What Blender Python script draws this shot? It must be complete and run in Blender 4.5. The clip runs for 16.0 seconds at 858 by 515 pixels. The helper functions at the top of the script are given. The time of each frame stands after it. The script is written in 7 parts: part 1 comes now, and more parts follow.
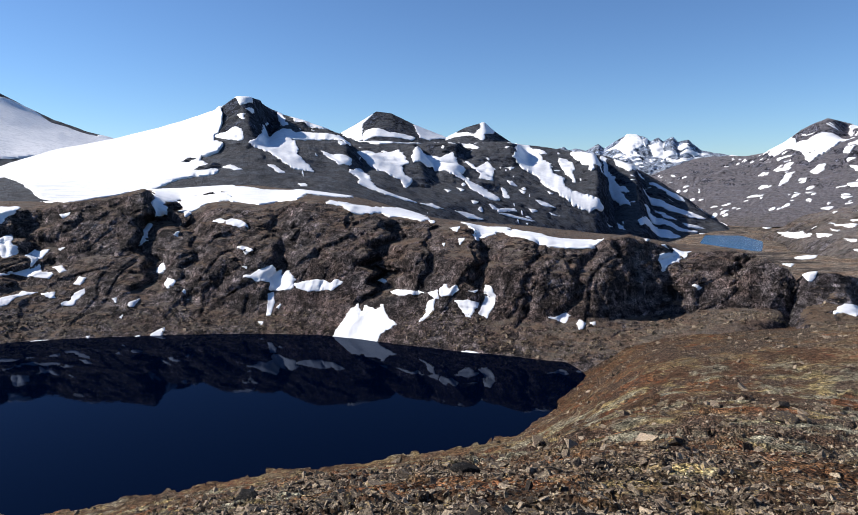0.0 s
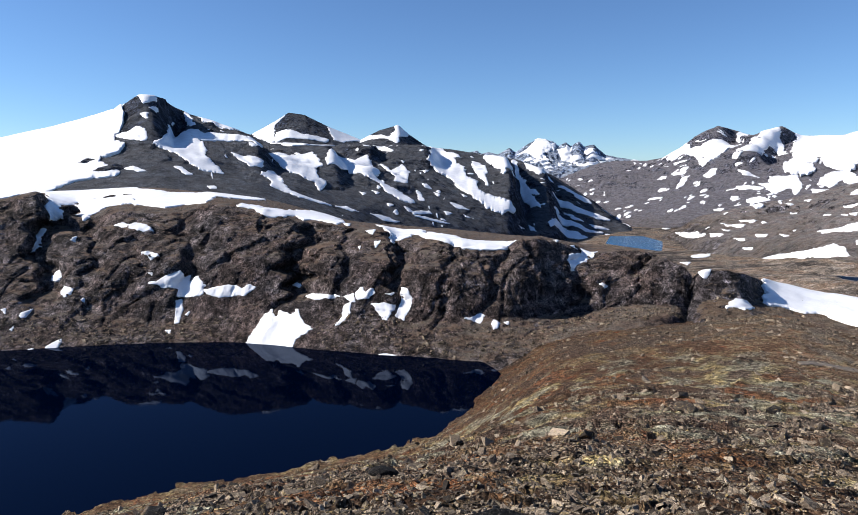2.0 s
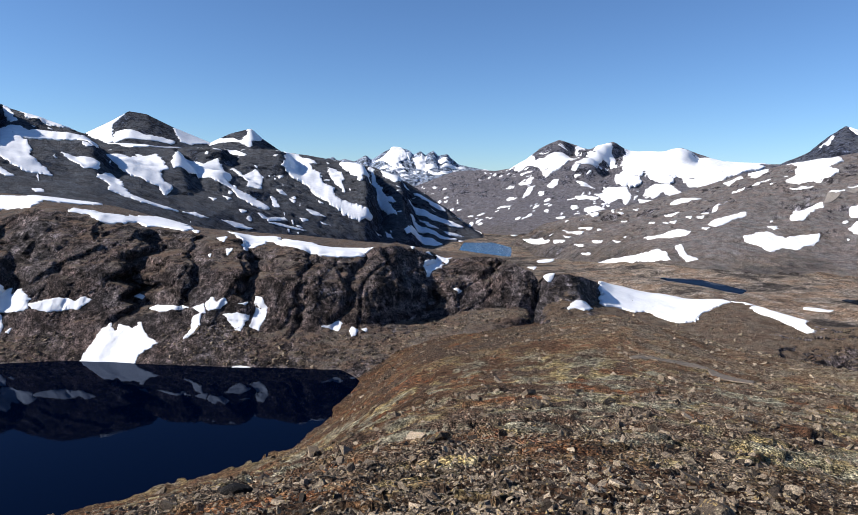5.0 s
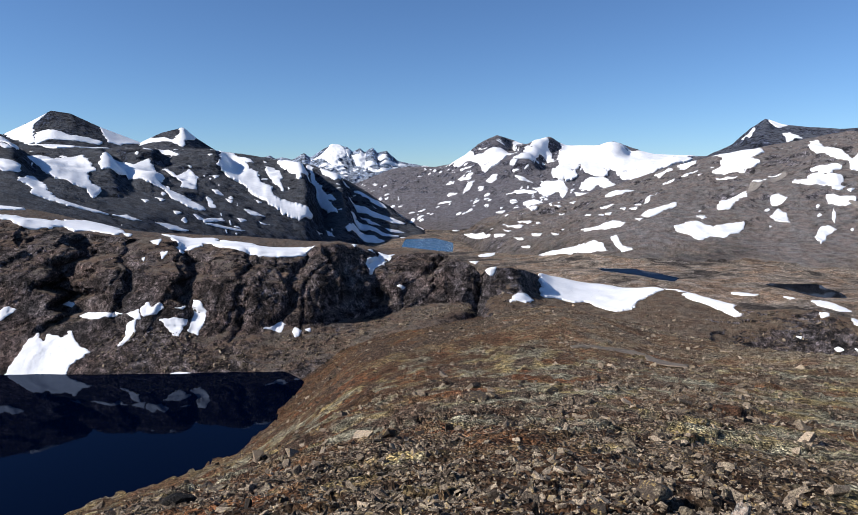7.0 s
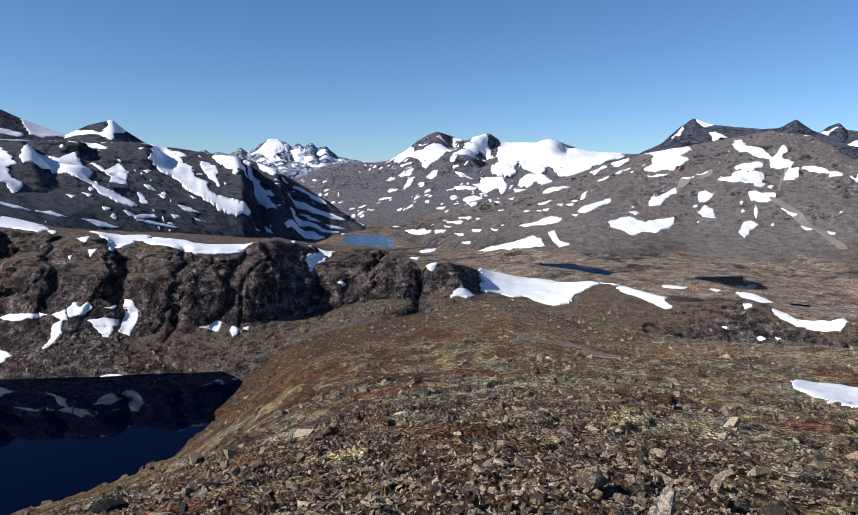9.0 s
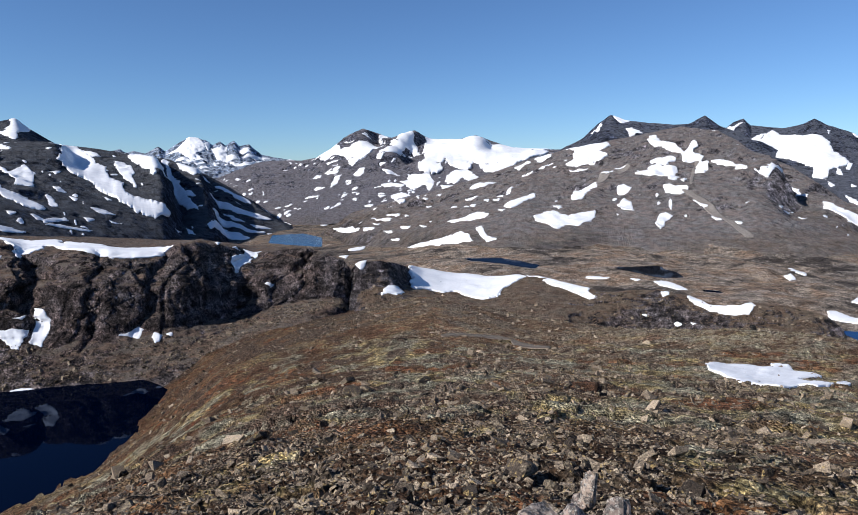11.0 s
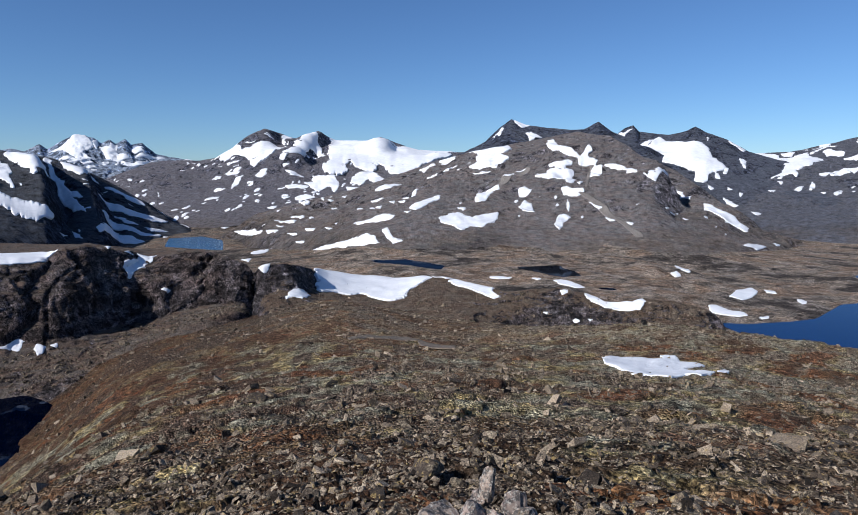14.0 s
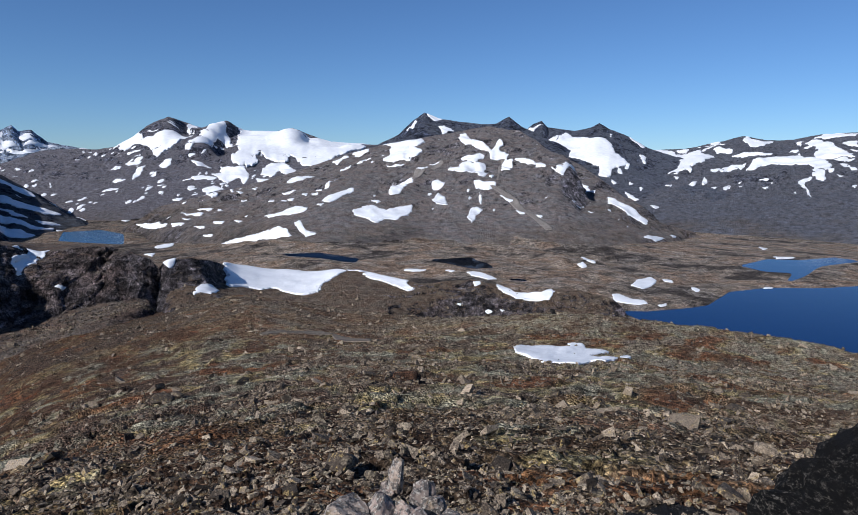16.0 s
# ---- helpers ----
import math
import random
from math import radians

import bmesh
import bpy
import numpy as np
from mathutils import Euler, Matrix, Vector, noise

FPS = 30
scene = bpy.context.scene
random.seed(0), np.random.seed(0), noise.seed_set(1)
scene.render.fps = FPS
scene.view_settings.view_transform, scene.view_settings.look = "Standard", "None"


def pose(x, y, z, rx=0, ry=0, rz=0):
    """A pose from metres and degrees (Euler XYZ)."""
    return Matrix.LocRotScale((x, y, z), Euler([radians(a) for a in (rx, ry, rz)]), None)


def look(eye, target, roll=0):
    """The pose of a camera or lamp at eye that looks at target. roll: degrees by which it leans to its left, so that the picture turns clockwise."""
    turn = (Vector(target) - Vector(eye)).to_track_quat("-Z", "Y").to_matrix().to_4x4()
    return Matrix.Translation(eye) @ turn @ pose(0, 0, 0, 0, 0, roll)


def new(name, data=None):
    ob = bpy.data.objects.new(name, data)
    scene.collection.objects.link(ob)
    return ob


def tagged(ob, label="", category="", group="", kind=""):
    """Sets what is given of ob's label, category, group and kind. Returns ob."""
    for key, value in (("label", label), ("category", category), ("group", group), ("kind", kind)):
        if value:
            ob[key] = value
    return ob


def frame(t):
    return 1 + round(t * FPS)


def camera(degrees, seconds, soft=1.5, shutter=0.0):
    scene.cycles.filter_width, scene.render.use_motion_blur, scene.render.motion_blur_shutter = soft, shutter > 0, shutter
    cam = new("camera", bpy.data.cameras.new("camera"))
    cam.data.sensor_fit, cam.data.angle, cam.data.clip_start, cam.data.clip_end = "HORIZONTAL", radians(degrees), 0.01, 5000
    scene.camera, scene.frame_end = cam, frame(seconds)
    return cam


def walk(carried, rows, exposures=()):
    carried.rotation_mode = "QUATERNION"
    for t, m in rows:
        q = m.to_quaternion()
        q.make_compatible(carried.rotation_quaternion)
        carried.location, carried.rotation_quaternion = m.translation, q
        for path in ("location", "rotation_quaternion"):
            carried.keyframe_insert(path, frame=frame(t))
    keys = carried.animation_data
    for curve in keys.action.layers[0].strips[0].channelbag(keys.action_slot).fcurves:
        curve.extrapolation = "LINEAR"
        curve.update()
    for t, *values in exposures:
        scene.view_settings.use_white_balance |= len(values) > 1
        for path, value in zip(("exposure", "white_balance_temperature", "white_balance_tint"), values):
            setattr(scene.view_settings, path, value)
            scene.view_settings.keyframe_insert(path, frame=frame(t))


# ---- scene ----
# ---- camera: a slow pan, held at arm's length from the turning body ----
cam = camera(67.16, 16.0, soft=0.45)
EYE, ARM = 1.6, 0.22
ROWS = [  # seconds, yaw, pitch, roll
    (0.0, -0.03, -7.47, 0.23),
    (0.5, -2.75, -7.26, -0.03),
    (1.0, -4.24, -7.26, -0.08),
    (1.5, -5.70, -7.24, 0.29),
    (2.0, -7.50, -7.25, 0.01),
    (2.5, -8.95, -7.22, 0.09),
    (3.0, -11.35, -7.28, -0.03),
    (3.5, -13.40, -6.81, 0.07),
    (4.0, -15.61, -6.70, -0.41),
    (6.5, -24.58, -6.62, -0.20),
    (7.0, -25.32, -6.79, 0.09),
    (7.5, -26.83, -6.64, -0.29),
    (8.0, -28.03, -6.89, -0.10),
    (8.5, -29.43, -6.86, -0.32),
    (9.0, -30.55, -7.14, -0.17),
    (11.5, -38.14, -7.17, 0.38),
    (12.0, -39.19, -7.00, 0.10),
    (12.5, -41.14, -7.34, 0.18),
    (13.0, -42.34, -7.23, 0.28),
    (13.5, -43.76, -7.12, 0.11),
    (14.0, -45.25, -7.31, 0.16),
    (14.5, -48.12, -7.48, 0.07),
    (15.0, -49.91, -7.44, 0.14),
    (15.5, -51.81, -7.53, -0.13),
    (16.0, -52.82, -7.93, -0.42),
]
walk(cam, [(t, pose(-ARM * math.sin(radians(yaw)), ARM * math.cos(radians(yaw)), EYE, 90 + pitch, roll, yaw)) for t, yaw, pitch, roll in ROWS],
     exposures=[(0.0, 0.66, 6500, 11), (2.0, 0.72, 6480, 11), (4.0, 0.72, 6450, 11), (6.5, 0.53, 6380, 11), (8.0, 0.48, 6350, 11), (12.5, 0.35, 6150, 11), (16.0, 0.11, 5950, 11)])

# ---- world, sun ----
SUN_AZ, SUN_EL = -81.0, 34.0   # bearing (clockwise from ahead) and height of the sun, degrees
world = bpy.data.worlds.new("sky")
scene.world = world
world.use_nodes = True
wn = world.node_tree.nodes
wn.clear()
sky = wn.new("ShaderNodeTexSky")
sky.sky_type = "NISHITA"
sky.sun_disc = False
sky.sun_elevation = radians(SUN_EL)
sky.sun_rotation = radians(SUN_AZ)
sky.altitude = 1800
sky.air_density, sky.dust_density, sky.ozone_density = 1.0, 0.3, 2.5
bg = wn.new("ShaderNodeBackground")
bg.inputs[1].default_value = 0.068
wo = wn.new("ShaderNodeOutputWorld")
clear = wn.new("ShaderNodeMix")   # the deep blue of clear mountain air
clear.data_type, clear.blend_type = "RGBA", "MULTIPLY"
clear.inputs[0].default_value, clear.inputs[7].default_value = 1.0, (0.765, 0.985, 1.22, 1)
world.node_tree.links.new(sky.outputs[0], clear.inputs[6])
world.node_tree.links.new(clear.outputs[2], bg.inputs[0])
world.node_tree.links.new(bg.outputs[0], wo.inputs[0])
sun = new("sun", bpy.data.lights.new("sun", "SUN"))
sun.data.energy, sun.data.angle, sun.data.color = 5.0, radians(0.53), (1.0, 0.95, 0.88)
sd = Vector((math.sin(radians(SUN_AZ)) * math.cos(radians(SUN_EL)), math.cos(radians(SUN_AZ)) * math.cos(radians(SUN_EL)), math.sin(radians(SUN_EL))))
sun.matrix_world = look((0, 0, 300), Vector((0, 0, 300)) - sd)

# ---- noise and mesh tools ----
def lattice(ix, iy, iz, seed):
    h = (ix.astype(np.uint32) * np.uint32(374761393)) ^ (iy.astype(np.uint32) * np.uint32(668265263)) ^ (iz.astype(np.uint32) * np.uint32(2147483647 - 5)) ^ np.uint32(seed * 7919 + 13)
    h = (h ^ (h >> np.uint32(13))) * np.uint32(1274126177)
    h = (h ^ (h >> np.uint32(16))) * np.uint32(2246822519)
    return ((h ^ (h >> np.uint32(15))) & np.uint32(0xFFFFFF)).astype(np.float32) / 8388608.0 - 1.0


def vnoise(p, seed=0):
    """Smooth value noise in -1..1 at points p (n, 3)."""
    i = np.floor(p)
    f = (p - i).astype(np.float32)
    f = f * f * (3 - 2 * f)
    i = i.astype(np.int64)
    out = 0
    for dx in (0, 1):
        for dy in (0, 1):
            for dz in (0, 1):
                w = (f[:, 0] if dx else 1 - f[:, 0]) * (f[:, 1] if dy else 1 - f[:, 1]) * (f[:, 2] if dz else 1 - f[:, 2])
                out = out + w * lattice(i[:, 0] + dx, i[:, 1] + dy, i[:, 2] + dz, seed)
    return out


def fbm(p, size, octaves=4, seed=0, gain=0.5, ridged=False):
    """Layers of noise: size is the largest wave in metres."""
    out, amp, total = 0, 1.0, 0.0
    q = np.asarray(p, dtype=np.float64) / size
    for k in range(octaves):
        n = vnoise(q, seed + 17 * k)
        if ridged:
            n = 1 - 2 * np.abs(n)
        out, total = out + amp * n, total + amp
        amp *= gain
        q = q * 2.03 + 11.3
    return out / total


def grid_mesh(name, P, closed=False):
    """A mesh from an (n, m, 3) grid of places."""
    n, m = P.shape[:2]
    idx = np.arange(n * m).reshape(n, m)
    if closed:
        idx = np.vstack([idx, idx[:1]])
    quads = np.stack([idx[:-1, :-1], idx[1:, :-1], idx[1:, 1:], idx[:-1, 1:]], -1).reshape(-1, 4)
    return raw_mesh(name, P.reshape(-1, 3), quads)


def raw_mesh(name, verts, faces):
    """A smooth mesh from arrays of places and of quads or triangles."""
    me = bpy.data.meshes.new(name)
    k = faces.shape[1]
    me.vertices.add(len(verts))
    me.vertices.foreach_set("co", np.ascontiguousarray(verts, dtype=np.float32).ravel())
    me.loops.add(faces.size)
    me.loops.foreach_set("vertex_index", np.ascontiguousarray(faces, dtype=np.int32).ravel())
    me.polygons.add(len(faces))
    me.polygons.foreach_set("loop_start", np.arange(0, faces.size, k, dtype=np.int32))
    me.polygons.foreach_set("use_smooth", np.ones(len(faces), dtype=bool))
    me.update(calc_edges=True)
    return me


def normals_of(P):
    a, b = np.gradient(P, axis=0), np.gradient(P, axis=1)
    n = np.cross(a, b)
    n /= np.linalg.norm(n, axis=-1, keepdims=True) + 1e-9
    return n


def smooth_rows(a, k):
    """Rounds the corners of profiles along axis 1 with a window of k rows."""
    if k < 2:
        return a
    pad = np.pad(a, ((0, 0), (k, k)), mode="edge")
    c = np.cumsum(np.pad(pad, ((0, 0), (1, 0))), axis=1)
    w = 2 * (k // 2) + 1
    box = (c[:, w:] - c[:, :-w]) / w
    off = k - w // 2
    return box[:, off:off + a.shape[1]]


SHEETS = {}


def along(az, line, k, blur):
    """One guide line at every bearing, rounded over blur degrees."""
    y = np.interp(az, [p[0] for p in line], [p[k] for p in line])
    step = np.median(np.diff(az))
    n = int(blur / step / 2)
    for _ in range(3 if n else 0):
        q = np.pad(y, n, mode="edge")
        c = np.cumsum(np.concatenate([[0.0], q]))
        y = (c[2 * n + 1:] - c[:-2 * n - 1]) / (2 * n + 1)
    return y


def loft(az, lines, rows, soft=0, blur=2.0):
    """A slope through guide lines of (bearing, distance, height), from the near foot to the far side: (columns, rows, 3)."""
    blurs = blur if isinstance(blur, (list, tuple)) else [blur] * len(lines)
    R = np.stack([along(az, ln, 1, b) for ln, b in zip(lines, blurs)], 1)
    Z = np.stack([along(az, ln, 2, b) for ln, b in zip(lines, blurs)], 1)
    r, z = [], []
    for k, n in enumerate(rows):
        f = np.linspace(0, 1, n, endpoint=k == len(rows) - 1)[None]
        a, b = R[:, k:k + 1], R[:, k + 1:k + 2]
        if k and b.min() / a.max() > 2.5:
            r.append(a * (b / a) ** f)
            z.append(Z[:, k:k + 1] + (Z[:, k + 1:k + 2] - Z[:, k:k + 1]) * (r[-1] - a) / (b - a))
        else:
            r.append(a + (b - a) * f)
            z.append(Z[:, k:k + 1] + (Z[:, k + 1:k + 2] - Z[:, k:k + 1]) * f)
    r, z = np.concatenate(r, 1), np.concatenate(z, 1)
    r, z = smooth_rows(r, soft), smooth_rows(z, soft)
    a = np.radians(az)[:, None]
    return np.stack([r * np.sin(a), r * np.cos(a), z], -1)


def lift(line, dr, dz):
    return [(a, r + dr, z + dz) for a, r, z in line]


def slope_noise(P, size, amp, seed, octaves=5, mask=None, ridged=True, squash=(1, 1, 1), gain=0.5):
    q = P.reshape(-1, 3) @ np.asarray(squash) if np.ndim(squash) == 2 else P.reshape(-1, 3) * np.array(squash)
    n = fbm(q, size, octaves, seed, gain, ridged).reshape(P.shape[:2])
    if mask is not None:
        n = n * mask
    return P + normals_of(P) * (amp * n)[..., None]


def shatter(P, size, amp, seed, mask=None, squash=(1, 1, 1), tilt=0.9):
    """Breaks a slope into blocks: each cell of rock stands in or out and leans its own way."""
    q = P.reshape(-1, 3) @ np.asarray(squash) if np.ndim(squash) == 2 else P.reshape(-1, 3) * np.array(squash)
    q = q / size
    q = q + 0.18 * np.stack([vnoise(q * 1.7 + k, seed + k) for k in (1, 2, 3)], 1)
    i = np.floor(q).astype(np.int64)
    best = np.full(len(q), 9.0)
    off = np.zeros((len(q), 3))
    cell = np.zeros((len(q), 3), np.int64)
    for dx in (-1, 0, 1):
        for dy in (-1, 0, 1):
            for dz in (-1, 0, 1):
                c = i + np.array([dx, dy, dz])
                jit = np.stack([lattice(c[:, 0], c[:, 1], c[:, 2], seed + 31 * k) for k in (1, 2, 3)], 1) * 0.45 + 0.5
                d = q - c - jit
                e = (d * d).sum(1)
                m = e < best
                best = np.where(m, e, best)
                off[m], cell[m] = d[m], c[m]
    lean = np.stack([lattice(cell[:, 0], cell[:, 1], cell[:, 2], seed + 57 * k) for k in (1, 2, 3)], 1)
    n = (lattice(cell[:, 0], cell[:, 1], cell[:, 2], seed + 5) * 0.7 + tilt * (lean * off).sum(1)).reshape(P.shape[:2])
    if mask is not None:
        n = n * mask
    return P + normals_of(P) * (amp * n)[..., None]


def grain(axis, stretch):
    """A squeeze of space along an axis, for cracks and ribs that run that way."""
    d = np.array(axis, float)
    d /= np.linalg.norm(d)
    return np.eye(3) - (1 - 1 / stretch) * np.outer(d, d)


def put_sheet(name, P, mat, label, category="", kind="", closed=False, az=None, front=None, parts=()):
    """Links a sheet as one mesh, or as an Empty over bands of it; parts: (name, last row)."""
    if parts:
        ob = new(name)
        first = 0
        for part_name, last in parts:
            band = new(part_name, grid_mesh(part_name, P[:, first:last + 1]))
            band.data.materials.append(mat)
            band.parent = ob
            first = last
    else:
        ob = new(name, grid_mesh(name, P, closed))
        ob.data.materials.append(mat)
    tagged(ob, label, category, "", kind)
    SHEETS[name] = (az, P, front)
    return ob


def ring_distance(x, y, poly):
    """Signed distance to a polygon, positive inside."""
    best = np.full(x.shape, 1e18)
    inside = np.zeros(x.shape, bool)
    n = len(poly)
    for k in range(n):
        (x0, y0), (x1, y1) = poly[k], poly[(k + 1) % n]
        dx, dy = x1 - x0, y1 - y0
        t = np.clip(((x - x0) * dx + (y - y0) * dy) / (dx * dx + dy * dy + 1e-12), 0, 1)
        best = np.minimum(best, (x - x0 - t * dx) ** 2 + (y - y0 - t * dy) ** 2)
        if dy:
            inside ^= ((y0 > y) != (y1 > y)) & (x < dx * (y - y0) / dy + x0)
    return np.sqrt(best) * np.where(inside, 1, -1)

# ---- materials ----
def material(name):
    m = bpy.data.materials.new(name)
    m.use_nodes = True
    nt = m.node_tree
    return m, nt, nt.nodes["Principled BSDF"]


def nd(nt, kind, links=(), **props):
    """A node with settings and inputs by name or number."""
    n = nt.nodes.new(kind)
    for k, v in props.items():
        if k == "op":
            n.operation = v
        elif k == "blend":
            n.blend_type = v
        elif k == "data":
            n.data_type = v
        elif k == "feature":
            n.feature = v
    for key, v in dict(links).items():
        if isinstance(v, bpy.types.NodeSocket):
            nt.links.new(v, n.inputs[key])
        else:
            n.inputs[key].default_value = v
    return n


def ramp(nt, fac, stops):
    n = nt.nodes.new("ShaderNodeValToRGB")
    nt.links.new(fac, n.inputs[0])
    el = n.color_ramp.elements
    while len(el) < len(stops):
        el.new(0.5)
    for e, (p, c) in zip(el, stops):
        e.position = p
        e.color = (*c, 1) if len(c) == 3 else c
    return n.outputs[0]


def grey(v):
    return (v, v, v)


def mix(nt, fac, a, b, blend="MIX"):
    n = nt.nodes.new("ShaderNodeMix")
    n.data_type, n.blend_type = "RGBA", blend
    for key, v in ((0, fac), (6, a), (7, b)):
        if isinstance(v, bpy.types.NodeSocket):
            nt.links.new(v, n.inputs[key])
        else:
            n.inputs[key].default_value = v if key == 0 else (*v, 1)
    return n.outputs[2]


def noise_at(nt, co, scale, detail=6, rough=0.6, squash=None, distort=0.0):
    """Fractal noise; scale in waves per metre."""
    if squash:
        co = nd(nt, "ShaderNodeMapping", {0: co, 3: squash}).outputs[0]
    return nd(nt, "ShaderNodeTexNoise", {"Vector": co, "Scale": scale, "Detail": detail, "Roughness": rough, "Distortion": distort}).outputs[0]


def bog_colour(nt, pos, dark, light):
    """Mountain bog and heath seen from far: dark hollows, rust and straw-coloured grass, grey stones."""
    wide = noise_at(nt, pos, 1 / 95, 9, 0.66)
    mid = noise_at(nt, pos, 1 / 14, 8, 0.72, squash=(1.0, 1.0, 2.0))
    fine = noise_at(nt, pos, 1 / 2.5, 6, 0.7)
    col = ramp(nt, wide, [(0.42, dark), (0.49, light), (0.56, [0.75 * light[0] + 0.25 * dark[0], 0.6 * light[1] + 0.3 * dark[1], 0.5 * light[2] + 0.3 * dark[2]]), (0.64, [1.2 * c for c in light])])
    col = mix(nt, ramp(nt, noise_at(nt, pos, 1 / 30, 8, 0.7), [(0.52, grey(0)), (0.6, grey(0.8))]), col, [1.25 * c * 0.6 + 0.055 for c in light])
    col = mix(nt, 0.9, col, ramp(nt, mid, [(0.36, grey(0.3)), (0.5, grey(1)), (0.62, grey(1.6))]), "MULTIPLY")
    return mix(nt, 0.9, col, ramp(nt, fine, [(0.36, grey(0.35)), (0.5, grey(1)), (0.62, grey(1.7))]), "MULTIPLY")


def rock_material(name, scale, dark, light, tint, veg, veg_amount=0.5, bump=0.6, low=None):
    """Rock with bands and blotches; flatter ground carries moss, heath and gravel. scale: size in metres of the larger blotches."""
    m, nt, bs = material(name)
    co = nd(nt, "ShaderNodeNewGeometry").outputs
    pos, nor = co[0], co[1]
    big = noise_at(nt, pos, 1.0 / scale, 8, 0.65)
    mid = noise_at(nt, pos, 6.0 / scale, 8, 0.7)
    fine = noise_at(nt, pos, 40.0 / scale, 6, 0.7)
    strat = noise_at(nt, pos, 5.0 / scale, 6, 0.6, squash=(0.5, 0.5, 2.4), distort=0.6)
    base = ramp(nt, strat, [(0.38, dark), (0.5, [(a + b) / 2 for a, b in zip(dark, light)]), (0.64, light)])
    base = mix(nt, ramp(nt, big, [(0.42, grey(0)), (0.62, grey(0.8))]), base, tint)
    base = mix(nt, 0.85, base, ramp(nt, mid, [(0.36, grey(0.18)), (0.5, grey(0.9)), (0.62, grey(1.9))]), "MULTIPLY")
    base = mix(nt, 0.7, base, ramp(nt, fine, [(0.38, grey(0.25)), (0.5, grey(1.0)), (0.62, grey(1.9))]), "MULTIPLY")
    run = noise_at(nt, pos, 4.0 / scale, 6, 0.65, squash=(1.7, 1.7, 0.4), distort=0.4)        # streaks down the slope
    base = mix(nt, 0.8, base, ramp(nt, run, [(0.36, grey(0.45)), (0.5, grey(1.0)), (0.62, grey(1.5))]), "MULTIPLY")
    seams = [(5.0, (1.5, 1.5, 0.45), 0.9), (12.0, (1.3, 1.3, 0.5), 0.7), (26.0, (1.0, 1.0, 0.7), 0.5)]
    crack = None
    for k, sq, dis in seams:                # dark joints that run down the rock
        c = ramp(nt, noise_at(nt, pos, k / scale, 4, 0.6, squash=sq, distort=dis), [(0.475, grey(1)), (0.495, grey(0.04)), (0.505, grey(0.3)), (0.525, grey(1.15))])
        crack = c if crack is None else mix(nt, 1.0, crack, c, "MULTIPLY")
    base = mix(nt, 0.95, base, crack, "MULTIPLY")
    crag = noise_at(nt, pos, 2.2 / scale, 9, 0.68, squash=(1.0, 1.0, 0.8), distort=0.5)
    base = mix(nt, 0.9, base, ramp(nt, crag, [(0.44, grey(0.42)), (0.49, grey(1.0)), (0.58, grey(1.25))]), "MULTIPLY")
    nz = nd(nt, "ShaderNodeSeparateXYZ", {0: nor}).outputs[2]
    wob = nd(nt, "ShaderNodeMath", {0: nd(nt, "ShaderNodeMath", {0: big, 1: mid}, op="ADD").outputs[0], 1: 0.55}, op="MULTIPLY").outputs[0]
    flat = nd(nt, "ShaderNodeMath", {0: nz, 1: wob}, op="ADD").outputs[0]
    edge = 1.50 - 0.25 * veg_amount
    flat = nd(nt, "ShaderNodeMapRange", {0: flat, 1: edge - 0.05, 2: edge + 0.05}).outputs[0]
    vegc = mix(nt, ramp(nt, strat, [(0.42, grey(0)), (0.58, grey(1))]), veg[0], veg[1])
    vegc = mix(nt, 0.8, vegc, ramp(nt, mid, [(0.38, grey(0.5)), (0.5, grey(1)), (0.62, grey(1.4))]), "MULTIPLY")
    vegc = mix(nt, 0.7, vegc, ramp(nt, fine, [(0.38, grey(0.45)), (0.62, grey(1.5))]), "MULTIPLY")
    col = mix(nt, flat, base, vegc)
    if low:                                 # heath and bog climb the lower slopes
        z = nd(nt, "ShaderNodeSeparateXYZ", {0: pos}).outputs[2]
        wide = noise_at(nt, pos, 1 / 170, 7, 0.62)
        z = nd(nt, "ShaderNodeMath", {0: nd(nt, "ShaderNodeMath", {0: wide, 1: -260.0}, op="MULTIPLY").outputs[0], 1: z}, op="ADD").outputs[0]
        k = nd(nt, "ShaderNodeMapRange", {0: z, 1: low[0] - 130, 2: low[1] - 130, 3: low[4], 4: 0.0}).outputs[0]
        heath = bog_colour(nt, pos, low[2], low[3])
        col = mix(nt, k, col, heath)
    nt.links.new(col, bs.inputs["Base Color"])
    bs.inputs["Roughness"].default_value = 0.92
    bs.inputs["Specular IOR Level"].default_value = 0.15
    h = nd(nt, "ShaderNodeMath", {0: mid, 1: nd(nt, "ShaderNodeMath", {0: fine, 1: 0.35}, op="MULTIPLY").outputs[0]}, op="ADD").outputs[0]
    h = nd(nt, "ShaderNodeMath", {0: h, 1: strat}, op="ADD").outputs[0]
    h = nd(nt, "ShaderNodeMath", {0: h, 1: nd(nt, "ShaderNodeMath", {0: crack, 1: 0.35}, op="MULTIPLY").outputs[0]}, op="ADD").outputs[0]
    b = nd(nt, "ShaderNodeBump", {"Height": h, "Strength": bump, "Distance": scale * 0.12})
    nt.links.new(b.outputs[0], bs.inputs["Normal"])
    return m


